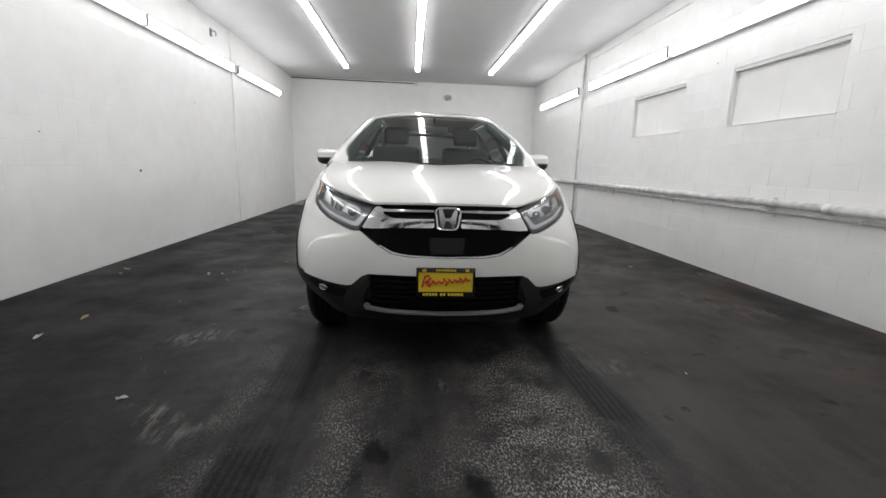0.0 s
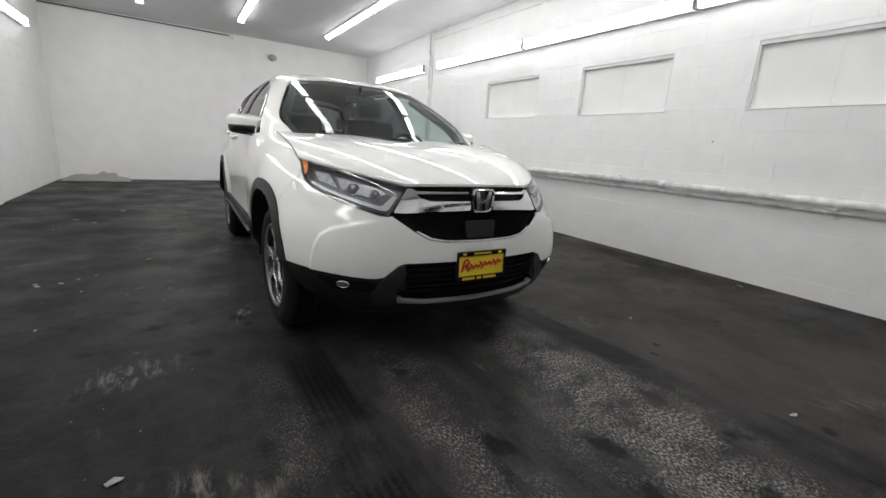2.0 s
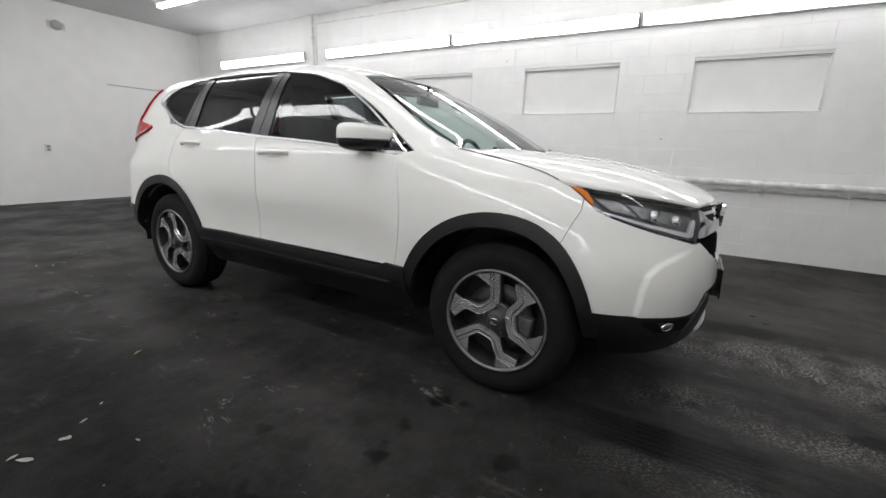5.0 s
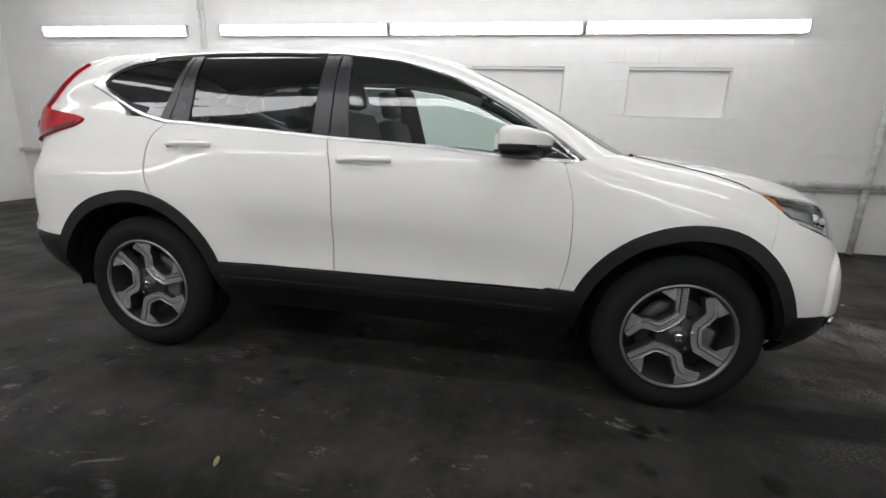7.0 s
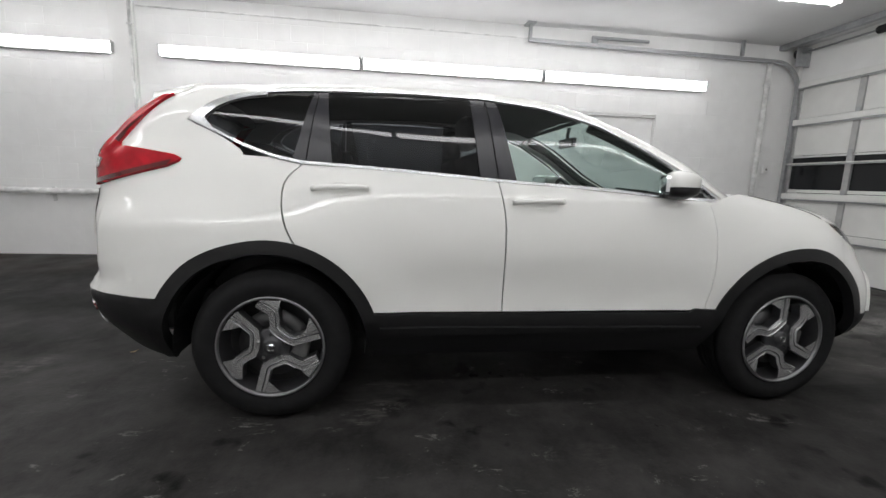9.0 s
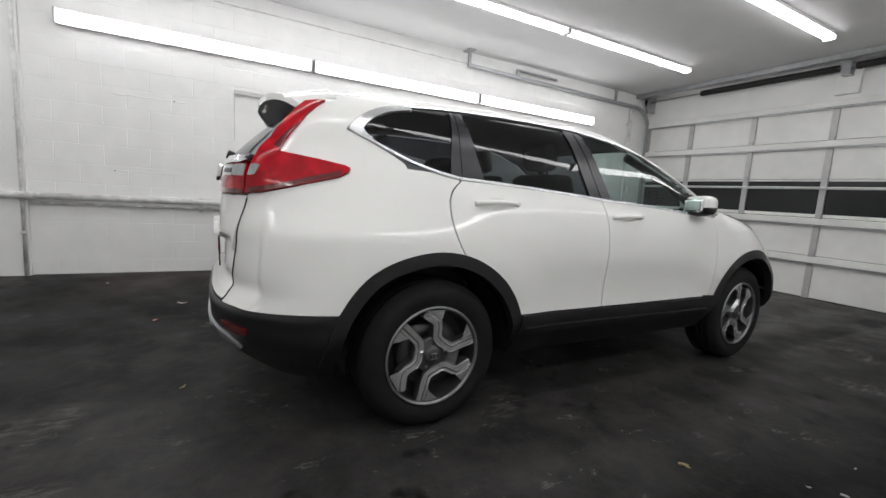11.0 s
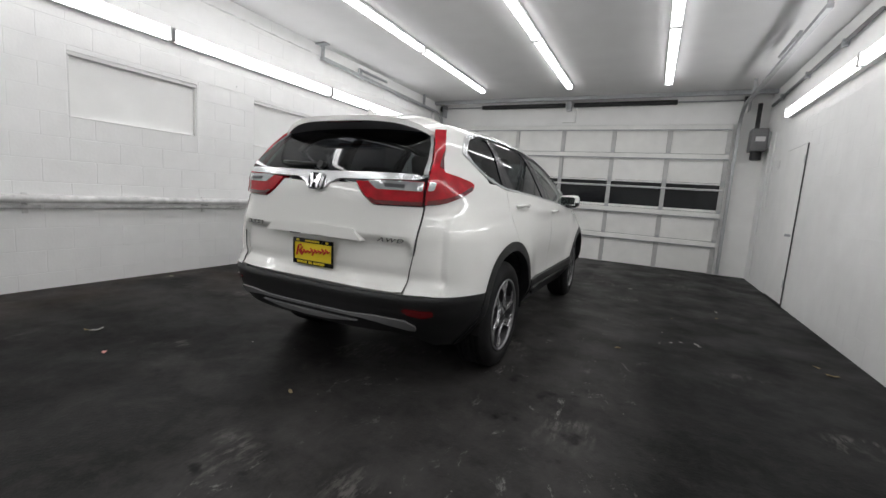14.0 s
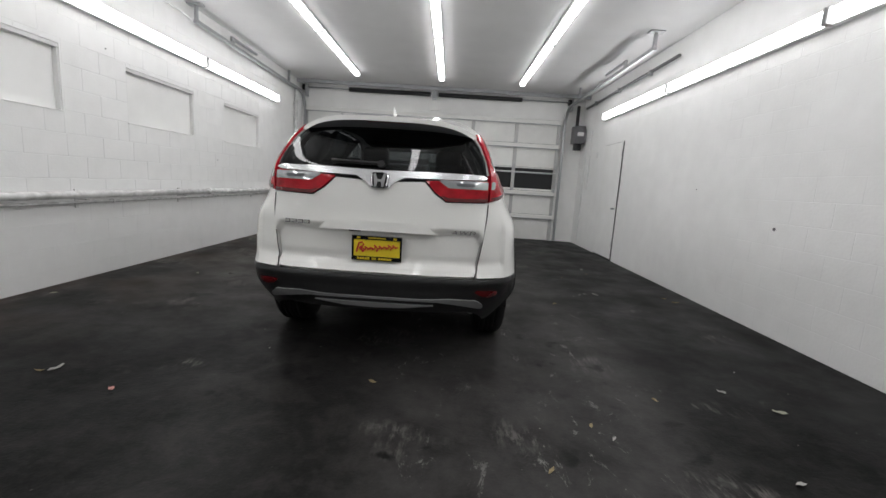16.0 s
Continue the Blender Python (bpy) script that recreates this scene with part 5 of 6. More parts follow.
sail = [("y", 1.425, 1.106), ("y", 1.60, belt(1.6) + CT), ("y", 1.60, dlo_top(1.6) - 0.012), ("y", 1.50, dlo_top(1.5) - 0.012)]
panel("mirror_sail", 2, sail, M_GLOSSB, "two", off=-0.003, depth=0.012, label="black mirror mounting triangle")
chr_low = strip(1.40, 3.93, 64, lambda y: belt(y) - 0.002, lambda y: belt(y) + 0.011)
panel("belt_chrome", 2, chr_low, M_GARN, "two", off=0.004, depth=0.012, inset=0, grid=0.05, label="chrome strip below the windows")
chr_top = strip(1.40, 3.62, 60, lambda y: dlo_top(y) - 0.006, lambda y: dlo_top(y) + 0.006)
panel("roof_chrome", 2, chr_top, M_GARN, "two", off=0.004, depth=0.012, inset=0, grid=0.05, label="chrome strip over the windows")
crn = sy([(3.62, 1.533), (3.734, 1.510), (3.826, 1.466), (3.878, 1.416), (3.874, 1.394), (3.835, 1.347), (3.938, 1.390), (3.950, 1.403), (3.901, 1.455), (3.835, 1.501), (3.744, 1.536), (3.62, 1.557)], 4)
panel("chrome_corner", 2, crn, M_GARN, "two", off=0.004, depth=0.012, inset=0, grid=0.02, label="chrome window corner")


# roof, with the strip over the doors
def edge_z(y):
    return float(np.interp(y, [p[0] for p in EDGE], [p[1] for p in EDGE]))


rail = [("y", y, dlo_top(y) + 0.006) for y in np.linspace(1.97, 3.36, 24)] + [("y", 3.40, 1.597)] + [("y", y, edge_z(y)) for y in np.linspace(3.36, 1.946, 24)]
panel("roof_side", 2, rail, M_PAINT, "two", label="pearl white roof side rail", inset=0)
pil = sy([(1.36, 1.105), (1.50, 1.205), (1.70, 1.330), (1.975, 1.466)], 5) + sy([(1.945, 1.524), (1.74, 1.424), (1.52, 1.303), (1.33, 1.188), (1.18, 1.118)], 5)
panel("windscreen_pillar", 2, pil, M_PAINT, "two", label="pearl white windscreen pillar", inset=0)
ZRC = curve_table((1.9, 1.556), (2.1, 1.602), (2.3, 1.632), (2.6, 1.652), (2.9, 1.656), (3.3, 1.650), (3.7, 1.633), (4.0, 1.614), (4.2, 1.594), (4.3, 1.583))


def roof(u, v):
    y0 = 1.94 + 0.01 * u**2
    y1 = 4.03
    y = y0 + (y1 - y0) * v
    xe = ring_pt(2, conv(2, "y", y, edge_z(y)), edge_z(y))[0].x
    x = xe * math.sin(u * math.pi / 2) ** 0.9
    r = x / xe
    return (x, y, edge_z(y) + (ZRC(y) - edge_z(y)) * (1 - r**3.2))


grid_panel("roof", roof, 26, 44, M_PAINT, label="pearl white roof", depth=0.01)

# windscreen
WS_EDGE = sy([(1.19, 1.122), (1.325, 1.193), (1.515, 1.309), (1.735, 1.432), (1.952, 1.526)], 8)


def screen(u, v):
    """The windscreen: gently bowed across, from the scuttle (v=0) to the roof (v=1)."""
    q = min(v, 1.0) * (len(WS_EDGE) - 1)
    i = min(int(q), len(WS_EDGE) - 2)
    y, z = (WS_EDGE[i][k] + (WS_EDGE[i + 1][k] - WS_EDGE[i][k]) * (q - i) for k in (1, 2))
    E = ring_pt(2, conv(2, "y", y, z), z)[0]
    zc = 1.085 + (1.551 - 1.085) * v
    top = roof(0, 0)
    yc = YF2(zc) + (top[1] - YF2(1.551)) * v**4
    k = 2 + 1.2 * v**3
    return (E.x * u, yc + (E.y - yc) * u**k, zc + (E.z - zc) * u**k)


wsp = grid_panel("windscreen", screen, 22, 20, M_GLASS_W, label="clear green tinted windscreen", depth=0.004)
grid_panel("shade_band", lambda u, v: Vector(screen(u * 0.96, 0.955 + 0.03 * v)) + Vector((0, 0.006, -0.008)), 16, 2, M_INT, parent=wsp, depth=0.0)
for sx in (-1, 1):
    def border(u, v):
        q = Vector(screen(0.952 + 0.046 * u, 0.01 + 0.98 * v)) + Vector((0, 0.003, -0.004))
        return (sx * q.x, q.y, q.z)
    grid_panel("glass_border", border, 3, 20, M_BLACK, parent=wsp, label="black printed glass border", depth=0.0, mirror=False)
    edge_pts = [Vector(screen(0.965, 0.04 + 0.88 * k / 14)) + Vector((0, 0.05, -0.035)) for k in range(15)]
    part("pillar_trim", sweep([(sx * (q.x - 0.01), q.y, q.z) for q in edge_pts], 0.03, 8), M_INT, CAR, "dark inner windscreen pillar trim", smooth=True)
for x0, x1, v0 in ((0.03, 0.86, 0.035), (-0.74, 0.10, 0.05)):
    pts = []
    for k in range(11):
        u = x0 + (x1 - x0) * k / 10
        q = Vector(screen(abs(u), v0 + 0.02 * k / 10)) + Vector((0, -0.010, 0.012))
        pts.append((q.x if u >= 0 else -q.x, q.y, q.z))
    part("wiper", sweep(pts, 0.008, 6), M_CLAD, CAR, "black windscreen wiper", smooth=True)

# tail -------------------------------------------------------------------
tg = [("r", 0.0, 0.622), ("r", 0.55, 0.622), ("r", 0.600, 0.625)] + [("r", x - 0.005, z) for _, x, z in TAIL_GAP[1:]] + [("r", 0.40, 1.072), ("r", 0.33, 1.12), ("r", 0.27, 1.185), ("r", 0.0, 1.172)]


def tailgate_shape(s, z):
    # a broad hollow round the number plate
    x = max(0.0, 4.8 - s)
    xb = 0.35 + (0.874 - z) * 0.70
    return -0.034 * sst(xb + 0.008, xb - 0.014, x) * sst(0.905, 0.875, z) * sst(0.655, 0.70, z) + 0.006 * sst(0.68, 0.66, z) - 0.014 * sst(0.52, 0.60, x) * sst(0.665, 0.70, z) * sst(1.02, 0.86, z)


for sx in (-1, 1):
    seam = [ring_pt(2, conv(2, "r", x - 0.002, z), z, sx, -0.014 * sst(0.665, 0.70, z) * sst(1.02, 0.86, z) + 0.006 * sst(0.68, 0.66, z) + 0.001)[0] for _, x, z in [q_ for p_, n_ in zip(TAIL_GAP, TAIL_GAP[1:]) for q_ in [("r", p_[1] + (n_[1] - p_[1]) * k / 8, p_[2] + (n_[2] - p_[2]) * k / 8) for k in range(8)]]]
    part("tailgate_seal", sweep(seam, 0.0032, 6), M_CLAD, CAR, "dark shut line of the tailgate")
panel("tailgate", 2, tg, M_PAINT, label="pearl white tailgate", depth=0.035, inset=0.0028, shape=tailgate_shape, grid=0.016)
lamp_in = [("r", 0.648, 1.08), ("r", 0.40, 1.076), ("r", 0.33, 1.124), ("r", 0.268, 1.19), ("r", 0.36, 1.192), ("r", 0.60, 1.205), ("r", 0.645, 1.205)]
tl = panel("tail_light_inner", 2, lamp_in, M_RED, "two", off=0.010, depth=0.025, inset=0.001, grid=0.02, label="red tailgate lamp with clear section")
for side, ob in zip("lr", tl):
    panel("lower_band", 2, [("r", 0.645, 1.083), ("r", 0.403, 1.079), ("r", 0.36, 1.106), ("r", 0.385, 1.106), ("r", 0.415, 1.096), ("r", 0.645, 1.101)], M_DRED, side, off=0.0125, depth=0.004, inset=0, parent=ob, grid=0.02, label="darker red lower band")
    panel("reversing_lens", 2, rounded([("r", 0.41, 1.152), ("r", 0.642, 1.154), ("r", 0.642, 1.202), ("r", 0.36, 1.198), ("r", 0.352, 1.188)], 0.008), M_LENSW, side, off=0.013, depth=0.006, parent=ob, grid=0.02, label="clear reversing lamp")
    panel("bulb_shade", 2, rounded([("r", 0.46, 1.166), ("r", 0.56, 1.166), ("r", 0.565, 1.184), ("r", 0.45, 1.184)], 0.006), M_ALLOYD, side, off=0.016, depth=0.004, inset=0, parent=ob, grid=0.02, label="grey bulb shade")
lamp_o = [("r", 0.655, 1.08), ("y", 4.36, 1.088)] + LAMP_OUT[1:] + [("r", 0.556, 1.500), ("r", 0.603, 1.42), ("r", 0.640, 1.32), ("r", 0.656, 1.245), ("r", 0.656, 1.205)]
tlo = panel("tail_light", 2, lamp_o, M_RED, "two", off=0.014, depth=0.03, inset=0.001, grid=0.02, label="L-shaped red tail light")
for side, ob in zip("lr", tlo):
    panel("lower_band", 2, [("r", 0.664, 1.083), ("y", 4.35, 1.089)] + [(k_, y_, z_ + 0.003) for k_, y_, z_ in LAMP_OUT[1:4]] + [("y", 3.995, 1.200), ("y", 4.13, 1.163), ("y", 4.25, 1.130), ("y", 4.35, 1.110), ("r", 0.664, 1.105)], M_DRED, side, off=0.0165, depth=0.004, inset=0, parent=ob, grid=0.02, label="darker red lower band")
    panel("arm_band", 2, [("y", 4.240, 1.272), ("y", 4.203, 1.337), ("y", 4.150, 1.402), ("y", 4.205, 1.352), ("y", 4.262, 1.284)], M_DRED, side, off=0.0165, depth=0.004, inset=0, parent=ob, grid=0.02, label="darker red band in the lamp arm")
    panel("clear_section", 2, rounded([("r", 0.660, 1.156), ("r", 0.682, 1.160), ("r", 0.684, 1.202), ("r", 0.661, 1.205)], 0.008), M_LENSW, side, off=0.018, depth=0.004, inset=0, parent=ob, grid=0.02, label="clear lens section")


def rear_glass(u, v):
    """The rear window: nearly flat across, leaning forward to the spoiler."""
    z = 1.212 + 0.024 * u + (0.330 - 0.024 * u - 0.035 * u * u) * v
    xe = ip(z, (1.212, 0.640), (1.236, 0.638), (1.32, 0.625), (1.42, 0.592), (1.495, 0.545), (1.515, 0.528), (1.545, 0.50))
    x = xe * u
    return (x, ring_pt(2, 3.0, z)[0].y + 0.003 - 0.14 * x * x, z)


grid_panel("rear_window", rear_glass, 16, 14, M_GLASS_R, label="dark privacy rear window", depth=0.004)
panel("window_pillar_trim", 2, [("r", 0.634, 1.24), ("r", 0.653, 1.245), ("r", 0.637, 1.32), ("r", 0.600, 1.42), ("r", 0.553, 1.50), ("r", 0.541, 1.512), ("r", 0.526, 1.508), ("r", 0.541, 1.495), ("r", 0.588, 1.42), ("r", 0.622, 1.32)], M_SILVER, "two", off=0.001, depth=0.014, grid=0.02, label="silver strip beside the rear window")
cs = [("r", 0.0, 1.196), ("r", 0.07, 1.196), ("r", 0.35, 1.200), ("r", 0.61, 1.211), ("r", 0.64, 1.222), ("r", 0.61, 1.238), ("r", 0.35, 1.238), ("r", 0.0, 1.232)]
gc = panel("chrome_garnish", 2, cs, M_GARN, off=0.012, depth=0.02, inset=0, grid=0.02, label="chrome tailgate bar")[0]
panel("garnish_drop", 2, rounded([("r", 0.0, 1.125), ("r", 0.05, 1.13), ("r", 0.085, 1.165), ("r", 0.14, 1.195), ("r", 0.20, 1.208), ("r", 0.0, 1.21)], 0.01), M_GARN, off=0.011, depth=0.02, inset=0, grid=0.02, parent=gc)
part("emblem", placed(emblem(0.112, 0.096, 0.012), pose(0, 4.459, 1.176, -12, 0, 180)), M_CHROME, gc, "chrome emblem")
part("emblem_backing", placed(box((-0.05, 0, -0.042), (0.05, 0.006, 0.042), 0.002), pose(0, 4.453, 1.176, 12, 0, 0)), M_GLOSSB, gc)
gn = rounded([("r", 0.0, 0.876), ("r", 0.350, 0.874), ("r", 0.345, 0.884), ("r", 0.292, 0.930), ("r", 0.0, 0.936)], 0.012)
panel("plate_hood", 2, gn, M_PAINT, off=0.02, depth=0.055, inset=0, grid=0.02, label="white handle ledge over the plate")
part("release_button", box((0.10, 4.465, 0.868), (0.17, 4.485, 0.882), 0.004), M_CLAD, CAR)

# spoiler
def spoiler(u, v):
    y0, y1 = 3.99, 4.275 - 0.125 * u**2.2
    x = 0.572 * u ** 0.9 * (1 - 0.01 * v)
    y = y0 + (y1 - y0) * v
    zc = 1.626 - 0.055 * v
    z = zc - (0.085 - 0.006 * v) * u**4
    return (x, y, z)


grid_panel("spoiler", spoiler, 18, 8, M_PAINT, label="white tailgate spoiler", depth=0.03)
grid_panel("spoiler_under", lambda u, v: (0.54 * u, 4.10 + (0.163 - 0.115 * u**2.2) * v, 1.503 + 0.040 * v - 0.045 * u**4), 14, 5, M_UNDER, depth=0.0, label="dark grey spoiler underside")
part("stop_lamp", box((-0.13, 4.22, 1.536), (0.13, 4.25, 1.546), 0.003), M_DRED, CAR, "red high-level stop lamp")
fin = bmesh.new()
prof = [(0.0, 0.0, 0.028), (0.05, 0.022, 0.022), (0.10, 0.052, 0.014), (0.125, 0.058, 0.008), (0.135, 0.0, 0.02)]
ringsf = []
for dy, h, wd in prof:
    ringsf.append([fin.verts.new((sx * k, 3.88 + dy, 1.612 + h * hh)) for sx, k, hh in ((-1, wd, 0), (-1, wd * 0.5, 0.8), (1, 0.0, 1.0), (1, wd * 0.5, 0.8), (1, wd, 0))])
for p, r_ in zip(ringsf, ringsf[1:]):
    for k in range(4):
        fin.faces.new((p[k], p[k + 1], r_[k + 1], r_[k]))
bmesh.ops.recalc_face_normals(fin, faces=fin.faces[:])
part("aerial_fin", fin, M_PAINT, CAR, "white shark-fin aerial", smooth=True)
# rear wiper
wp = [ring_pt(2, conv(2, "r", max(x, 0.0), 1.262 + 0.02 * x), 1.262 + 0.02 * x, 1, 0.02)[0] for x in (0.0, 0.06, 0.12, 0.18, 0.24, 0.30)]
part("rear_wiper", sweep(wp, 0.010, 8), M_CLAD, CAR, "black rear wiper", smooth=True)
part("wiper_hub", tube((0, 4.39, 1.262), (0, 4.43, 1.275), 0.022, 16), M_CLAD, CAR)

# rear cladding
rc = [("r", 0.0, 0.616)] + CORNER_LOW[::-1] + arc(HR, AR, a4, -12, 8)[1:] + [("y", 4.05, 0.262), ("y", 4.20, 0.285), ("y", 4.37, 0.375), ("r", 0.55, 0.395), ("r", 0.0, 0.392)]
panel("rear_bumper", 1, rc, M_CLAD, off=-0.002, depth=0.03, label="black plastic rear bumper", shape=lambda s, z: 0.005 * sst(0.548, 0.562, z) - 0.009 * sst(0.60, 0.62, z), grid=0.02)
rs = [("r", 0.0, 0.471), ("r", 0.38, 0.469), ("r", 0.47, 0.459), ("r", 0.57, 0.440), ("r", 0.635, 0.422), ("r", 0.662, 0.420), ("r", 0.666, 0.445), ("r", 0.62, 0.480), ("r", 0.46, 0.492), ("r", 0.30, 0.483), ("r", 0.0, 0.483)]
rst = panel("rear_skid_trim", 1, rounded(rs, 0.012), M_SILVER, off=0.011, depth=0.03, inset=0, grid=0.02, label="silver rear skid trim")[0]
panel("skid_insert", 1, [("r", 0.0, 0.418), ("r", 0.18, 0.424), ("r", 0.36, 0.446), ("r", 0.20, 0.446), ("r", 0.0, 0.446)], M_SILVER, off=0.014, depth=0.02, inset=0, grid=0.02, parent=rst, label="silver crescent insert")
panel("rear_reflector", 1, rounded([("r", 0.605, 0.533), ("r", 0.64, 0.512), ("r", 0.70, 0.494), ("r", 0.752, 0.508), ("r", 0.752, 0.535), ("r", 0.62, 0.545)], 0.012), M_DRED, "two", off=0.005, depth=0.012, inset=0, grid=0.02, label="dark red rear reflector")
part("exhaust", tube((-0.60, 4.10, 0.375), (-0.60, 4.31, 0.368), 0.019, 16), M_DISC2, CAR, "steel exhaust tip")

# sills and arches
sl = [("y", 1.36, 0.30), ("y", 3.10, 0.30), ("y", 3.086, 0.536), ("y", 1.52, 0.536), ("y", 1.485, 0.556), ("y", 1.362, 0.552)]
panel("sill_cladding", 1, sl, M_CLAD, "two", off=0.016, depth=0.03, inset=0.001, label="black plastic sill cladding")
panel("sill_step", 1, [("y", 1.45, 0.455), ("y", 3.06, 0.440), ("y", 3.06, 0.478), ("y", 1.45, 0.470)], M_CLAD, "two", off=0.032, depth=0.018, inset=0)
for nm, hy, b0, b1 in (("front_arch", HF, -2, 177), ("rear_arch", HR, -10, 182)):
    o = arc(hy, AR + 0.004, b0, b1, 40) + arc(hy, 0.443, b1, b0, 40)
    panel(nm + "_trim", 1, o, M_CLAD, "two", off=0.008, depth=0.05, inset=0, grid=0.03, label="black plastic wheel arch trim")
# inner wells and dark underbody
for sx in (-1, 1):
    for hy in (HF, HR):
        bm = bmesh.new()
        ra, rb = [], []
        for k in range(25):
            a = radians(-6 + (160 if hy == HF else 192) * k / 24)
            ra.append(bm.verts.new((sx * 0.875, hy + 0.428 * math.cos(a), HUB_Z + 0.428 * math.sin(a))))
            rb.append(bm.verts.new((sx * 0.55, hy + 0.428 * math.cos(a), HUB_Z + 0.428 * math.sin(a))))
        for k in range(24):
            bm.faces.new((ra[k], ra[k + 1], rb[k + 1], rb[k]))
        bm.faces.new(rb)
        part("wheel_well", bm, M_CLAD, CAR, "black wheel well liner")
ub = box((-0.54, 0.25, 0.26), (0.54, 3.95, 0.50), 0.03)
add_box(ub, (-0.72, 1.38, 0.26), (0.72, 3.08, 0.52), 0.03)
add_box(ub, (-0.62, 3.9, 0.44), (0.62, 4.34, 0.58), 0.03)
part("underbody", ub, M_INT, CAR, "dark underbody")
inner = box((-0.80, 1.42, 0.53), (0.80, 3.08, 0.95), 0.03)
add_box(inner, (-0.60, 0.48, 0.55), (0.60, 1.45, 0.86), 0.05)
add_box(inner, (-0.53, 3.0, 0.53), (0.53, 4.34, 0.95), 0.03)
add_box(inner, (-0.80, 4.01, 0.43), (0.80, 4.20, 0.62), 0.02)
part("inner_body", inner, M_INT, CAR, "dark inner body")

# door mirrors and handles
for sx, dob in ((1, fdoor[0]), (-1, fdoor[1])):
    def shell(zlo, zhi, grow):
        bm = bmesh.new()
        n, m2 = 28, 16
        rows_ = []
        for j in range(m2 + 1):
            z = zlo + (zhi - zlo) * j / m2
            r = (1 - abs(z) ** 4.0) ** (1 / 4.0) if abs(z) < 1 else 0.0
            row = []
            for i in range(n):
                a = 2 * math.pi * i / n
                c, s_ = math.cos(a), math.sin(a)
                x = abs(c) ** 0.55 * (1 if c > 0 else -1) * 0.114 * r * grow
                y = abs(s_) ** 0.65 * (1 if s_ > 0 else -1) * (0.078 if s_ > 0 else 0.098) * r * grow
                row.append(bm.verts.new((sx * (0.886 + x), 1.628 + y + 0.05 * x / 0.11, 1.165 + z * 0.068 * (1 - 0.18 * max(0.0, -s_)) + 0.006 * x / 0.11)))
            rows_.append(row)
        for p, r_ in zip(rows_, rows_[1:]):
            for i in range(n):
                bm.faces.new((p[i], p[(i + 1) % n], r_[(i + 1) % n], r_[i]))
        bm.faces.new(rows_[0])
        bm.faces.new(rows_[-1])
        bmesh.ops.recalc_face_normals(bm, faces=bm.faces[:])
        return bm
    mr = part("mirror_cap", shell(-0.20, 1.0, 1.0), M_PAINT, CAR, "white door mirror cap", smooth=True)
    part("mirror_base", shell(-1.0, -0.18, 0.985), M_CLAD, mr, "black lower mirror shell", smooth=True)
    part("mirror_arm", placed(box((-0.07, -0.11, -0.022), (0.07, 0.05, 0.022), 0.016), pose(sx * 0.80, 1.585, 1.118, 0, sx * 6, 0)), M_GLOSSB, mr, "black mirror arm")
    part("mirror_glass", placed(box((-0.085, -0.004, -0.043), (0.085, 0.004, 0.043), 0.012), pose(sx * 0.888, 1.706, 1.166, 0, 0, sx * 24)), M_CHROME, mr, "mirror glass")
    part("indicator", placed(box((-0.07, -0.004, -0.004), (0.07, 0.004, 0.004), 0.002), pose(sx * 0.915, 1.546, 1.156, 0, 0, sx * 26)), M_LENSW, mr, "thin indicator lens")
    for y0, zz, owner in ((2.33, 1.066, dob), (3.245, 1.10, rdoor[0] if sx > 0 else rdoor[1])):
        pts = []
        for k in range(13):
            t = k / 12
            y = y0 - 0.125 + 0.25 * t
            z = zz + 0.004 * (1 - 2 * t)
            off = 0.004 + 0.020 * math.sin(math.pi * t) ** 0.5
            p, n = ring_pt(2, conv(2, "y", y, z), z, sx, off)
            pts.append(p)
        bm = sweep(pts, 0.011, 10)
        for v in bm.verts:
            v.co.z = zz + (v.co.z - zz) * 1.1
        part("handle", bm, M_PAINT, owner, "white door handle", smooth=True)
        p, n = ring_pt(2, conv(2, "y", y0, zz), zz, sx, 0.0)
        m = Matrix.Translation(p + n * 0.0005) @ n.to_track_quat("X", "Z").to_matrix().to_4x4()
        cup = lathe([(0.003, 0.052), (0.001, 0.048), (-0.008, 0.036), (-0.014, 0.02), (-0.016, 0.0005)], 24)
        part("handle_cup", placed(cup, m @ Matrix.Diagonal((0.3, 1.25, 0.62, 1))), M_PAINT, owner, smooth=True)

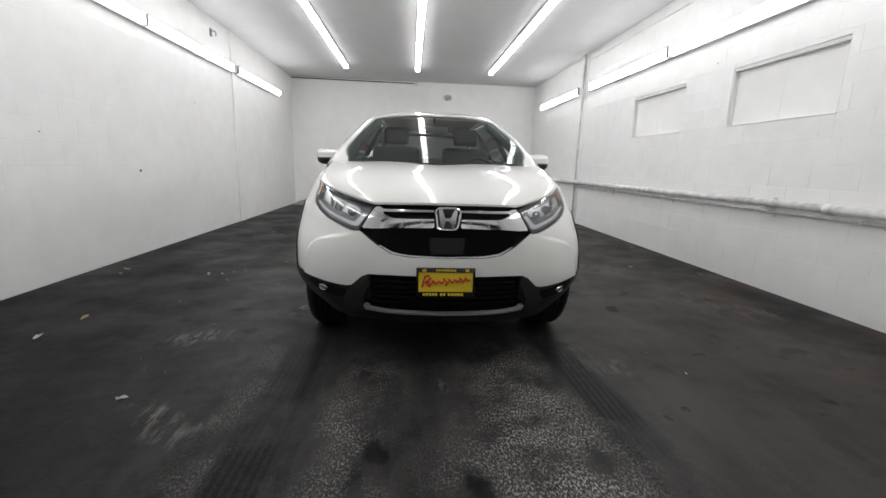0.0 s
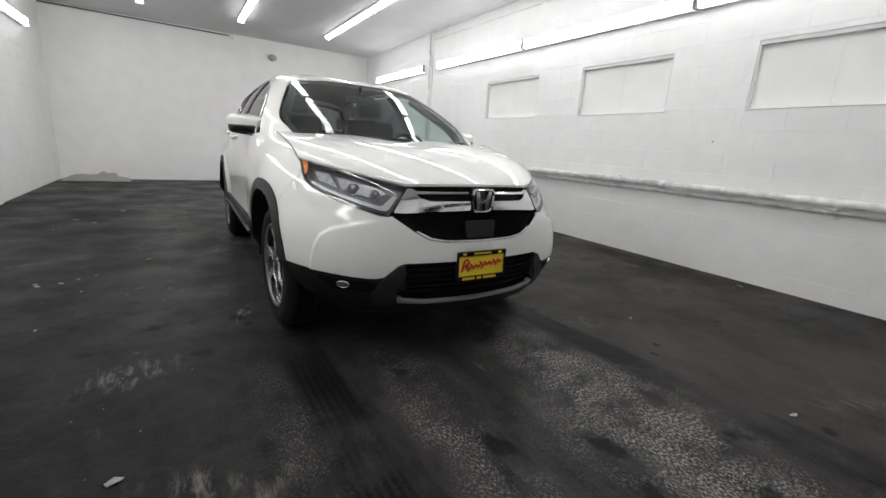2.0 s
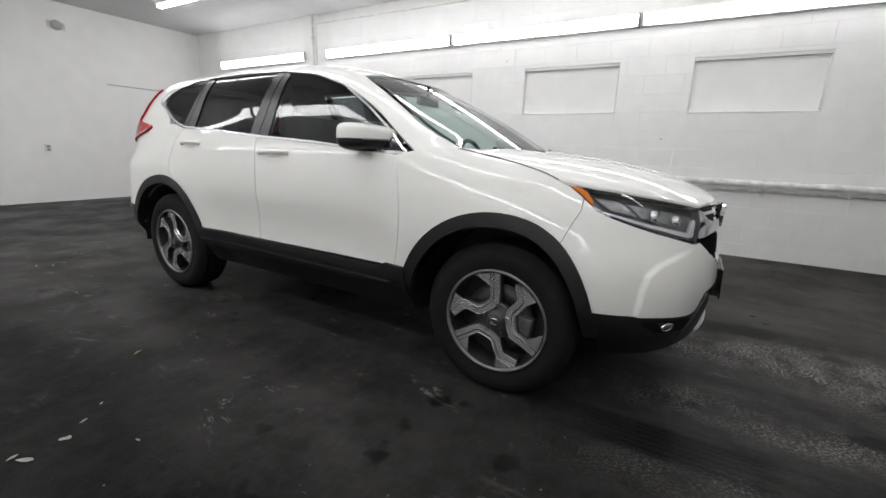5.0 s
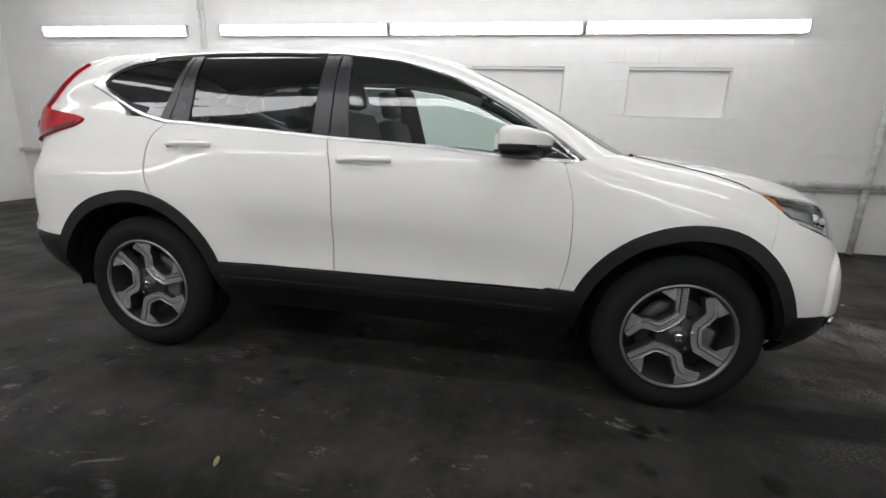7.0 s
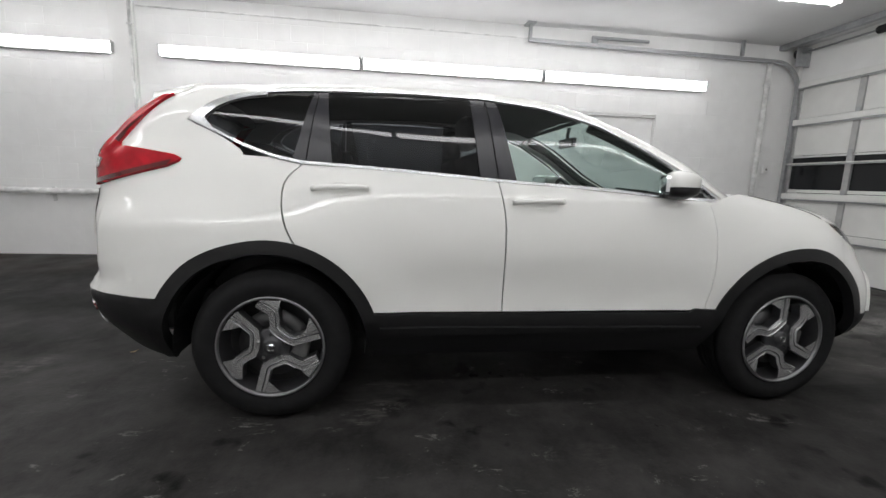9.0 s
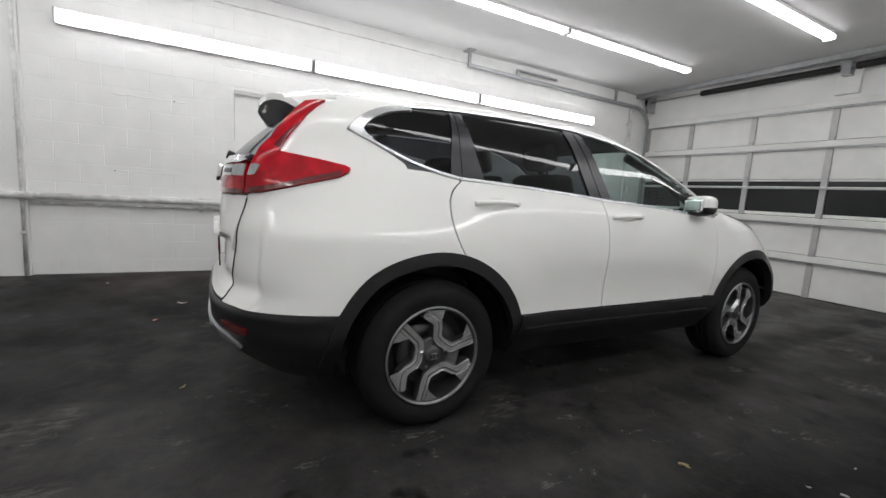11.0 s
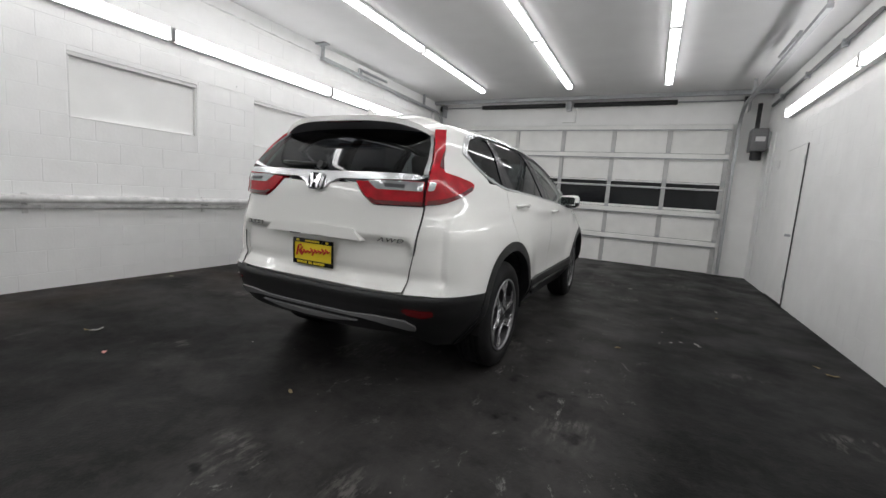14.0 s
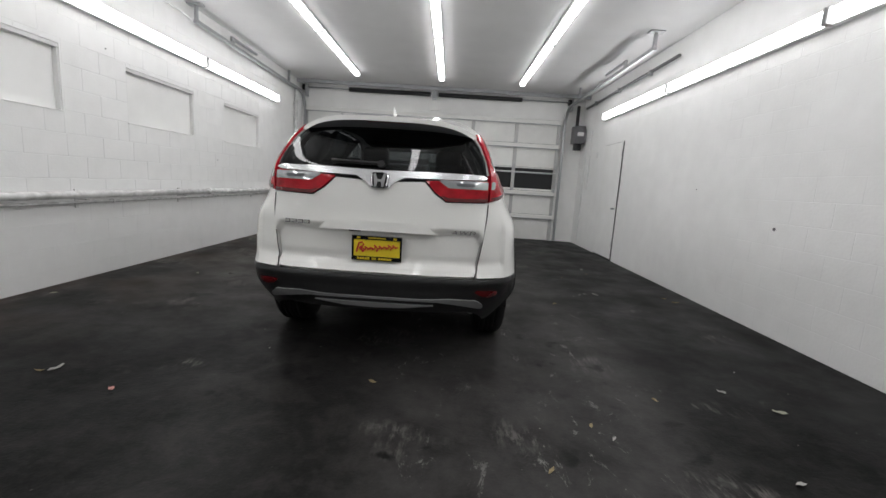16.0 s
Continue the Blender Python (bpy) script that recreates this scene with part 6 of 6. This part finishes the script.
# plates
def number_plate(m, par):
    fr_ = bmesh.new()
    for lo, hi in (((-0.152, -0.008, 0.052), (0.152, 0.0, 0.076)), ((-0.152, -0.008, -0.076), (0.152, 0.0, -0.050)), ((-0.152, -0.008, -0.050), (-0.140, 0.0, 0.052)), ((0.140, -0.008, -0.050), (0.152, 0.0, 0.052))):
        add_box(fr_, lo, hi, 0.002)
    f = part("plate_frame", placed(fr_, m), M_GLOSSB, par, "black number plate frame")
    part("plate", placed(box((-0.140, -0.004, -0.050), (0.140, 0.0, 0.052), 0.001), m), M_PLATE, f, "bright yellow dealer plate")
    # red script-like stroke, as a plain wave
    pts = []
    for k in range(121):
        t_ = k / 120
        ph = t_ * 2 * math.pi * 8
        amp = 0.011 + 0.005 * math.sin(t_ * 17) + (0.006 if t_ > 0.38 and t_ < 0.48 else 0.0)
        pts.append((-0.100 + 0.222 * t_ + 0.0065 * math.sin(ph * 2 + 1.0), -0.006, -0.006 + 0.022 * t_ + amp * math.sin(ph)))
    st = sweep(pts, 0.0042, 6)
    stem = [(-0.122, -0.006, -0.026), (-0.116, -0.006, 0.0), (-0.108, -0.006, 0.030), (-0.090, -0.006, 0.036), (-0.078, -0.006, 0.022), (-0.094, -0.006, 0.006), (-0.106, -0.006, 0.004), (-0.092, -0.006, -0.010), (-0.080, -0.006, -0.024)]
    st2 = sweep(stem, 0.0055, 6)
    tmp = bpy.data.meshes.new("tmp")
    st2.to_mesh(tmp)
    st2.free()
    st.from_mesh(tmp)
    bpy.data.meshes.remove(tmp)
    part("plate_script", placed(st, m), M_PRED, f, "red script stroke")
    spans = []
    x = -0.118
    for wd in (0.016, 0.016, 0.016, 0.015, 0.016, 0.0, 0.016, 0.014, 0.0, 0.016, 0.015, 0.014, 0.008, 0.014, 0.016):
        if wd:
            spans.append((x, x + wd * 0.8, -0.070, -0.056, 0.0))
        x += wd if wd else 0.010
    spans += [(-0.052 + k * 0.012, -0.044 + k * 0.012, 0.059, 0.069, 0.0) for k in range(9)]
    spans += [(k * 0.11 - 0.01, k * 0.11 + 0.01, 0.058, 0.070, 0.003) for k in (-1, 1)]
    for xa, xb, za, zb, rd_ in spans:
        part("plate_bar", placed(box((xa, -0.0095, za), (xb, -0.008, zb), rd_), m), M_PLATE, f, "yellow bar on the frame")
    return f


number_plate(pose(-0.005, 0.026, 0.527, -2, 0, 0), CAR)
part("plate_bracket", box((-0.14, 0.027, 0.46), (0.14, 0.06, 0.60), 0.004), M_CLAD, CAR, "black plate bracket")
number_plate(pose(0.0, 4.464, 0.768, 2, 0, 180), CAR)
# badges as plain shapes
for x0, n_, wd in ((0.41, 4, 0.034),):
    bm = bmesh.new()
    for k in range(n_):
        x = x0 + k * (wd + 0.008)
        add_box(bm, (x, 0, -0.011), (x + wd, 0.004, -0.006), 0.001)
        add_box(bm, (x, 0, 0.006), (x + wd, 0.004, 0.011), 0.001)
        add_box(bm, (x, 0, -0.011), (x + 0.006, 0.004, 0.011), 0.001)
    z = 0.905
    p, n = ring_pt(2, conv(2, "r", abs(x0 + 0.08), z), z, 1, 0.0)
    ang = math.degrees(math.atan2(n.x, n.y)) * (1 if x0 > 0 else -1)
    part("badge", placed(bm, Matrix.Translation((0, p.y - 0.001, z)) @ Matrix.Translation((x0 + 0.08, 0, 0)) @ pose(0, 0, 0, 0, 0, -ang) @ Matrix.Translation((-x0 - 0.08, 0, 0))), M_BADGE, CAR, "dark chrome badge")

cu = bpy.data.curves.new("awd", "FONT")
cu.body, cu.size, cu.extrude, cu.shear = "AWD", 0.036, 0.002, 0.25
cu.align_x, cu.align_y, cu.space_character = "CENTER", "CENTER", 1.25
tmp_ob = bpy.data.objects.new("awd", cu)
letters = bmesh.new()
tmp_me = tmp_ob.to_mesh()
letters.from_mesh(tmp_me)
tmp_ob.to_mesh_clear()
bpy.data.objects.remove(tmp_ob)
p, n = ring_pt(2, conv(2, "r", 0.515, 0.893), 0.893, -1, 0.002)
ang = math.degrees(math.atan2(-n.x, n.y))
bmesh.ops.scale(letters, vec=(1.5, 0.85, 1), verts=letters.verts)
part("badge_letters", placed(letters, Matrix.Translation(p) @ pose(0, 0, 0, 90, 0, 180 + ang)), M_BADGE, CAR, "small chrome letters")


# wheels -------------------------------------------------------------------
def wheel(sx, hy):
    x_face = 0.862 if hy < 2 else 0.885
    tyre = bmesh.new()
    prof = [(0.0, 0.232), (-0.012, 0.240), (-0.004, 0.258), (0.006, 0.285), (0.004, 0.318), (-0.012, 0.343), (-0.034, 0.358)]
    for g in range(5):
        b_ = -0.04 - g * 0.034
        prof += [(b_, 0.362), (b_ - 0.025, 0.362), (b_ - 0.026, 0.352), (b_ - 0.033, 0.352)]
    prof += [(-0.205, 0.358), (-0.23, 0.335), (-0.235, 0.29), (-0.22, 0.232)]
    tyre = lathe(prof, 72)
    steer = Matrix.Translation((sx * 0.80, hy, 0)) @ Matrix.Rotation(radians(2 if hy < 2 else 0), 4, "Z") @ Matrix.Translation((-sx * 0.80, -hy, 0))
    M = steer @ Matrix.Translation((sx * x_face, hy, 0.362)) @ Matrix.Diagonal((sx, sx, 1, 1))
    t = part("wheel", placed(tyre, M), M_TYRE, CAR, "alloy wheel with black tyre", smooth=True)
    M = M @ Matrix.Diagonal((1, 1.05, 1.05, 1))
    rim = lathe([(-0.004, 0.234), (0.002, 0.231), (0.001, 0.224), (-0.010, 0.220)], 64)
    part("rim", placed(rim, M), M_LIP, t, "grey alloy rim lip", smooth=True)
    barrel = lathe([(-0.010, 0.220), (-0.05, 0.214), (-0.14, 0.205), (-0.2, 0.222)], 48)
    part("rim_barrel", placed(barrel, M), M_ALLOYD, t, "dark rim barrel", smooth=True)
    disc = lathe([(-0.075, 0.06), (-0.070, 0.06), (-0.070, 0.155), (-0.085, 0.155)], 48)
    part("brake_disc", placed(disc, M), M_DISC, t, "dark steel brake disc", smooth=True)
    back = lathe([(-0.12, 0.21), (-0.12, 0.0005)], 32)
    part("backing", placed(back, M), M_INT, t)
    cal = box((-0.10, 0.08, -0.055), (-0.045, 0.155, 0.055), 0.012)
    part("caliper", placed(cal, M @ Matrix.Rotation(radians(-10), 4, "X")), M_DISC2, t, "grey brake caliper")
    hub = lathe([(-0.05, 0.085), (-0.026, 0.084), (-0.022, 0.075), (-0.024, 0.045), (-0.012, 0.034), (-0.008, 0.030), (-0.007, 0.0005)], 40)
    part("hub", placed(hub, M), M_ALLOYD, t, "dark grey wheel hub", smooth=True)
    part("hub_emblem", placed(emblem(0.034, 0.03, 0.004), M @ pose(-0.005, 0, 0, 0, 0, 90)), M_CHROME, t)
    for k in range(5):
        a = radians(90 + 72 * k)
        part("wheel_nut", placed(tube((-0.028, 0.058 * math.cos(a), 0.058 * math.sin(a)), (-0.010, 0.058 * math.cos(a), 0.058 * math.sin(a)), 0.0105, 6, 0.008), M), M_CHROME, t)
    R = 0.221
    # one bracket as radius and turn: from the rim, round the pocket, out to the rim again
    bracket = [(0.975, 0), (0.66, 1), (0.47, 2), (0.395, 13), (0.375, 47), (0.43, 58), (0.60, 62), (0.74, 66), (0.80, 71), (0.975, 85)]

    def at(r, deg):
        return Vector((r * math.cos(radians(98.5 - deg)), r * math.sin(radians(98.5 - deg))))

    P = [at(r, g) * R for r, g in bracket]

    def offset_line(d):
        out = []
        for i, p in enumerate(P):
            t0 = (p - P[i - 1]).normalized() if i else (P[1] - p).normalized()
            t1 = (P[i + 1] - p).normalized() if i < len(P) - 1 else t0
            n0, n1 = Vector((-t0.y, t0.x)), Vector((-t1.y, t1.x))
            n = (n0 + n1).normalized()
            out.append(p + n * d / max(0.6, n.dot(n0)))
        return out

    base_turn = {1: 35, -1: -4}[sx] + (0 if hy > 2 else -43)
    for k in range(3):
        rot = M @ Matrix.Rotation(radians(120 * k + base_turn), 4, "X")
        for nm, da, db, xf, dep, mt in (("spoke", -0.030, 0.016, -0.013, 0.05, M_ALLOYD), ("spoke_face", -0.0285, -0.004, -0.009, 0.0035, M_ALLOY), ("spoke_face", 0.001, 0.0145, -0.011, 0.0015, M_ALLOY)):
            A_, B_ = offset_line(da), offset_line(db)
            bm = bmesh.new()
            fa = [bm.verts.new((xf - 0.010 * (1 - min(1, a.length / R)), a.x, -a.y)) for a in A_]
            fb_ = [bm.verts.new((xf - 0.010 * (1 - min(1, a.length / R)), a.x, -a.y)) for a in B_]
            ba = [bm.verts.new((xf - dep, a.x * 0.98, -a.y * 0.98)) for a in A_]
            bb_ = [bm.verts.new((xf - dep, a.x * 0.98, -a.y * 0.98)) for a in B_]
            for i in range(len(P) - 1):
                bm.faces.new((fa[i], fa[i + 1], fb_[i + 1], fb_[i]))
                bm.faces.new((fa[i], ba[i], ba[i + 1], fa[i + 1]))
                bm.faces.new((fb_[i], fb_[i + 1], bb_[i + 1], bb_[i]))
            for i in (0, len(P) - 1):
                bm.faces.new((fa[i], fb_[i], bb_[i], ba[i]))
            bmesh.ops.recalc_face_normals(bm, faces=bm.faces[:])
            part(nm, placed(bm, rot), mt, t)
        # flared feet of the spokes at the rim
        for tri in ((at(0.98, 5), at(0.72, 6), at(0.985, 22)), (at(0.78, 61), at(0.98, 80), at(0.985, 60))):
            bm = bmesh.new()
            f_ = [bm.verts.new((-0.009, a * R, -b * R)) for a, b in tri]
            g_ = [bm.verts.new((-0.012, a * R, -b * R)) for a, b in tri]
            bm.faces.new(f_)
            for i in range(3):
                bm.faces.new((f_[i], f_[(i + 1) % 3], g_[(i + 1) % 3], g_[i]))
            bmesh.ops.recalc_face_normals(bm, faces=bm.faces[:])
            part("spoke_foot", placed(bm, rot), M_ALLOY, t)
    return t


for sx in (-1, 1):
    for hy in (HF, HR):
        wheel(sx, hy)

# interior -------------------------------------------------------------------
dash = bmesh.new()
add_box(dash, (-0.74, 1.12, 0.86), (0.74, 1.58, 1.085), 0.06)
add_box(dash, (0.22, 1.30, 1.06), (0.58, 1.52, 1.13), 0.03)
part("dashboard", dash, M_INT, CAR, "dark dashboard", smooth=False)
sw_ = bmesh.new()
pts = [(0.38 + 0.18 * math.cos(2 * math.pi * k / 32), 1.66 + 0.06 * math.sin(2 * math.pi * k / 32), 1.02 + 0.17 * math.sin(2 * math.pi * k / 32)) for k in range(33)]
st = sweep(pts, 0.015, 8)
add_box(st, (0.32, 1.63, 0.98), (0.44, 1.68, 1.06), 0.015)
add_box(st, (0.21, 1.645, 1.01), (0.55, 1.665, 1.035), 0.006)
part("steering_wheel", st, M_INT, CAR, "dark steering wheel", smooth=False)


def seat(x, y, wd, heads, tall=0.60):
    sb = bmesh.new()
    add_box(sb, (x - wd / 2, y - 0.48, 0.62), (x + wd / 2, y + 0.05, 0.80), 0.05)
    base = part("seat_cushion", sb, M_SEAT, CAR, "grey cloth seat", smooth=True)
    bk = placed(box((-wd / 2, -0.07, 0.0), (wd / 2, 0.07, tall), 0.06), pose(x, y, 0.72, -14, 0, 0))
    part("backrest", bk, M_SEAT, base, smooth=True)
    for hx in heads:
        hd = placed(box((-0.13, -0.05, tall + 0.02), (0.13, 0.05, tall + (0.20 if tall > 0.55 else 0.13)), 0.045), pose(x + hx, y + 0.01, 0.72, -12, 0, 0))
        part("head_restraint", hd, M_SEAT, base, smooth=True)


seat(-0.37, 2.44, 0.50, (0,))
seat(0.37, 2.44, 0.50, (0,))
seat(0.0, 3.22, 1.24, (-0.40, 0.40), 0.50)
part("cabin_mirror", box((-0.12, 1.83, 1.40), (0.12, 1.86, 1.46), 0.012), M_INT, CAR, "dark rear-view mirror")
part("mirror_stem", tube((0, 1.85, 1.44), (0, 1.84, 1.53), 0.012, 8), M_INT, CAR)


def headliner(u, v):
    x, y, z = roof(u * 0.985, v)
    return (x, y, z - 0.03)


grid_panel("headliner", headliner, 10, 16, M_LINER, depth=0.0, label="grey cloth headliner")
for sx in (-1, 1):
    tr = placed(box((-0.02, 0, 0), (0.02, 1.6, 0.12), 0.01), pose(sx * 0.77, 1.45, 0.975, 2.2, 0, 0))
    part("door_trim", tr, M_INT, CAR, "dark inner door trim")
part("cargo_cover", box((-0.68, 3.45, 1.06), (0.68, 4.2, 1.08), 0.008), M_INT, CAR, "dark cargo cover")

# ---- scraps on the floor ----
M_PAPER = mat("grubby_paper", (0.36, 0.35, 0.33), 0.8, var=0.15, scale=60)
M_LEAF = mat("dry_leaf", (0.28, 0.22, 0.12), 0.8, var=0.3, scale=80)
M_PALELEAF = mat("pale_leaf", (0.30, 0.30, 0.23), 0.8, var=0.2, scale=80)
M_CAP = mat("red_white_wrapper", (0.55, 0.25, 0.22), 0.6, var=0.6, scale=70)


def scrap(x, y, size, kind, turn, seed):
    rnd = random.Random(seed)
    bm = bmesh.new()
    n = 9
    aspect = {"p": 0.42, "l": 0.38, "w": 0.6, "g": 0.4}[kind]
    rim_v, top = [], []
    for k in range(n):
        a = 2 * math.pi * k / n
        r = size * 0.6 * (0.75 + 0.4 * rnd.random())
        p = (r * math.cos(a), r * aspect * math.sin(a))
        lift = rnd.random() * size * 0.22
        rim_v.append(bm.verts.new((*p, 0.001 + lift)))
        top.append(bm.verts.new((p[0], p[1], 0.0025 + lift)))
    cb_, ct = bm.verts.new((0, 0, 0.001)), bm.verts.new((0, 0, 0.003 + size * 0.12))
    for k in range(n):
        bm.faces.new((ct, top[k], top[(k + 1) % n]))
        bm.faces.new((cb_, rim_v[(k + 1) % n], rim_v[k]))
        bm.faces.new((rim_v[k], rim_v[(k + 1) % n], top[(k + 1) % n], top[k]))
    name, label, cat_, m = {"p": ("paper_scrap", "small crumpled off-white paper scrap on the floor", "litter", M_PAPER),
                            "l": ("dry_leaf", "small dry brown leaf on the floor", "leaf", M_LEAF),
                            "g": ("pale_leaf", "pale dry leaf lying on the floor", "leaf", M_PALELEAF),
                            "w": ("wrapper", "small red and white wrapper scrap on the floor", "litter", M_CAP)}[kind]
    ob = part(name, bm, m)
    ob.matrix_basis = pose(x, y, floor_z(x), 0, 0, turn)
    tagged(ob, label, cat_, group=name + "s")


SPOTS = {
    "p": [(-1.27, 2.20, 0.05), (-2.22, 2.92, 0.07), (1.30, 1.30, 0.045), (1.64, 2.38, 0.025), (-1.78, 4.48, 0.035), (-1.61, 4.63, 0.02), (-1.9, 4.46, 0.05), (-1.70, 4.55, 0.025), (-1.64, 4.25, 0.02), (-1.92, 4.51, 0.03), (2.04, 7.12, 0.075), (2.88, 7.8, 0.04), (-1.0, 7.42, 0.03), (-1.89, 6.83, 0.05), (-2.19, 6.51, 0.02), (1.04, 6.61, 0.015), (-1.7, 7.67, 0.05)],
    "l": [(-2.19, 3.26, 0.06), (-2.77, 4.63, 0.07), (-0.92, 7.32, 0.04), (0.26, 7.0, 0.045), (-0.63, 7.69, 0.045), (-2.72, 4.46, 0.05), (-1.30, 5.0, 0.04), (-1.40, 7.0, 0.04), (2.10, 7.15, 0.04), (-1.74, 3.62, 0.03)],
    "g": [(-2.09, 7.05, 0.07), (3.2, 2.36, 0.06), (2.61, 4.82, 0.05), (3.2, 5.9, 0.05)],
    "w": [(1.60, 7.27, 0.04)],
}
seed_ = 3
for kind_, spots in SPOTS.items():
    for x_, y_, s_ in spots:
        seed_ += 7
        scrap(x_, y_, s_, kind_, seed_ * 37 % 180, seed_)

# crumpled plastic sheet in the far corner
sheet = bmesh.new()
bmesh.ops.create_grid(sheet, x_segments=26, y_segments=12, size=1.0)
for v in sheet.verts:
    n_ = noise.noise(Vector((v.co.x * 3.1, v.co.y * 3.7, 4.2))) + 0.5 * noise.noise(Vector((v.co.x * 8, v.co.y * 9, 1.0)))
    edge_ = (1 - abs(v.co.x) ** 3) * (1 - abs(v.co.y) ** 3)
    v.co = Vector((-2.45 + v.co.x * 0.55 + 0.05 * n_, 11.72 + v.co.y * 0.27, 0.012 + max(0.0, 0.10 + 0.11 * n_) * edge_))
ext = bmesh.ops.solidify(sheet, geom=sheet.faces[:], thickness=0.004)
tagged(part("plastic_sheet", sheet, M_PAPER, smooth=True), "crumpled pale plastic dust sheet in the corner", "dust sheet")

# ---- pieces of the block walls, last ----
def block_mesh(length, height, name="block", d=0.0035):
    """A thin painted block face with chamfered edges, lying in the YZ plane, facing +X."""
    bm = bmesh.new()
    c = 0.003
    a, b = length / 2 - 0.0006, height / 2 - 0.0006
    back = [bm.verts.new((0, y, z)) for y, z in ((-a, -b), (a, -b), (a, b), (-a, b))]
    front = [bm.verts.new((d, y, z)) for y, z in ((-a + c, -b + c), (a - c, -b + c), (a - c, b - c), (-a + c, b - c))]
    bm.faces.new(front)
    for k in range(4):
        bm.faces.new((back[k], back[(k + 1) % 4], front[(k + 1) % 4], front[k]))
    bmesh.ops.recalc_face_normals(bm, faces=bm.faces[:])
    return mesh_of(name, bm, M_WALL)


BL, BH = 0.4064, 0.2032
SHARED = {}


def lay_blocks(owner, x, facing, openings, near, d, loose):
    rng_ = random.Random(7 if facing > 0 else 9)
    cells = []
    row = 0
    z = 0.0
    while z < ZC - 0.01:
        z1 = min(z + BH, ZC)
        y = YF - 0.03 - (BL / 2 if row % 2 else 0)
        while y < YB:
            a, b = max(y, YF - 0.03), min(y + BL, YB)
            spans = [(a, b, z, z1)]
            for oa, ob_, oz0, oz1 in openings:
                nxt = []
                for p, q, r0, r1 in spans:
                    if q <= oa or p >= ob_ or r1 <= oz0 or r0 >= oz1:
                        nxt.append((p, q, r0, r1))
                        continue
                    if p < oa:
                        nxt.append((p, oa, r0, r1))
                    if q > ob_:
                        nxt.append((ob_, q, r0, r1))
                    pm, qm = max(p, oa), min(q, ob_)
                    if r0 < oz0:
                        nxt.append((pm, qm, r0, oz0))
                    if r1 > oz1:
                        nxt.append((pm, qm, oz1, r1))
                spans = nxt
            cells += [s for s in spans if s[1] - s[0] > 0.03 and s[3] - s[2] > 0.012]
            y += BL
        z = z1
        row += 1
    rest = bmesh.new()
    count = 0
    for p, q, r0, r1 in cells:
        dx = rng_.uniform(-loose, 0.0)
        key = (round(q - p, 3), round(r1 - r0, 3), facing)
        place = Matrix.Translation((x + facing * dx, (p + q) / 2, (r0 + r1) / 2)) @ Matrix.Rotation(0 if facing > 0 else math.pi, 4, "Z")
        if near[0] <= (p + q) / 2 <= near[1] and near[2] <= (r0 + r1) / 2 <= near[3] and count < 300:
            if key not in SHARED:
                SHARED[key] = block_mesh(q - p, r1 - r0, d=d)
            ob = new("block", SHARED[key])
            ob.matrix_basis = place
            ob.parent = owner
            count += 1
        else:
            me = block_mesh(q - p, r1 - r0, "tmp", d)
            me.transform(place)
            rest.from_mesh(me)
            bpy.data.meshes.remove(me)
    ob = part("blocks", rest, M_WALL, owner)
    ob["kind"] = "stuff"


lay_blocks(wall_r, XR + 0.002, -1, [(a, b, WZ0, WZ1) for a, b in WIN], (0.6, 7.2, 0.0, 3.0), 0.0022, 0.0010)
lay_blocks(wall_l, XL - 0.002, 1, [(0.96, 1.89, 0.0, 2.11)], (2.4, 8.6, 0.2, 3.0), 0.0011, 0.0003)
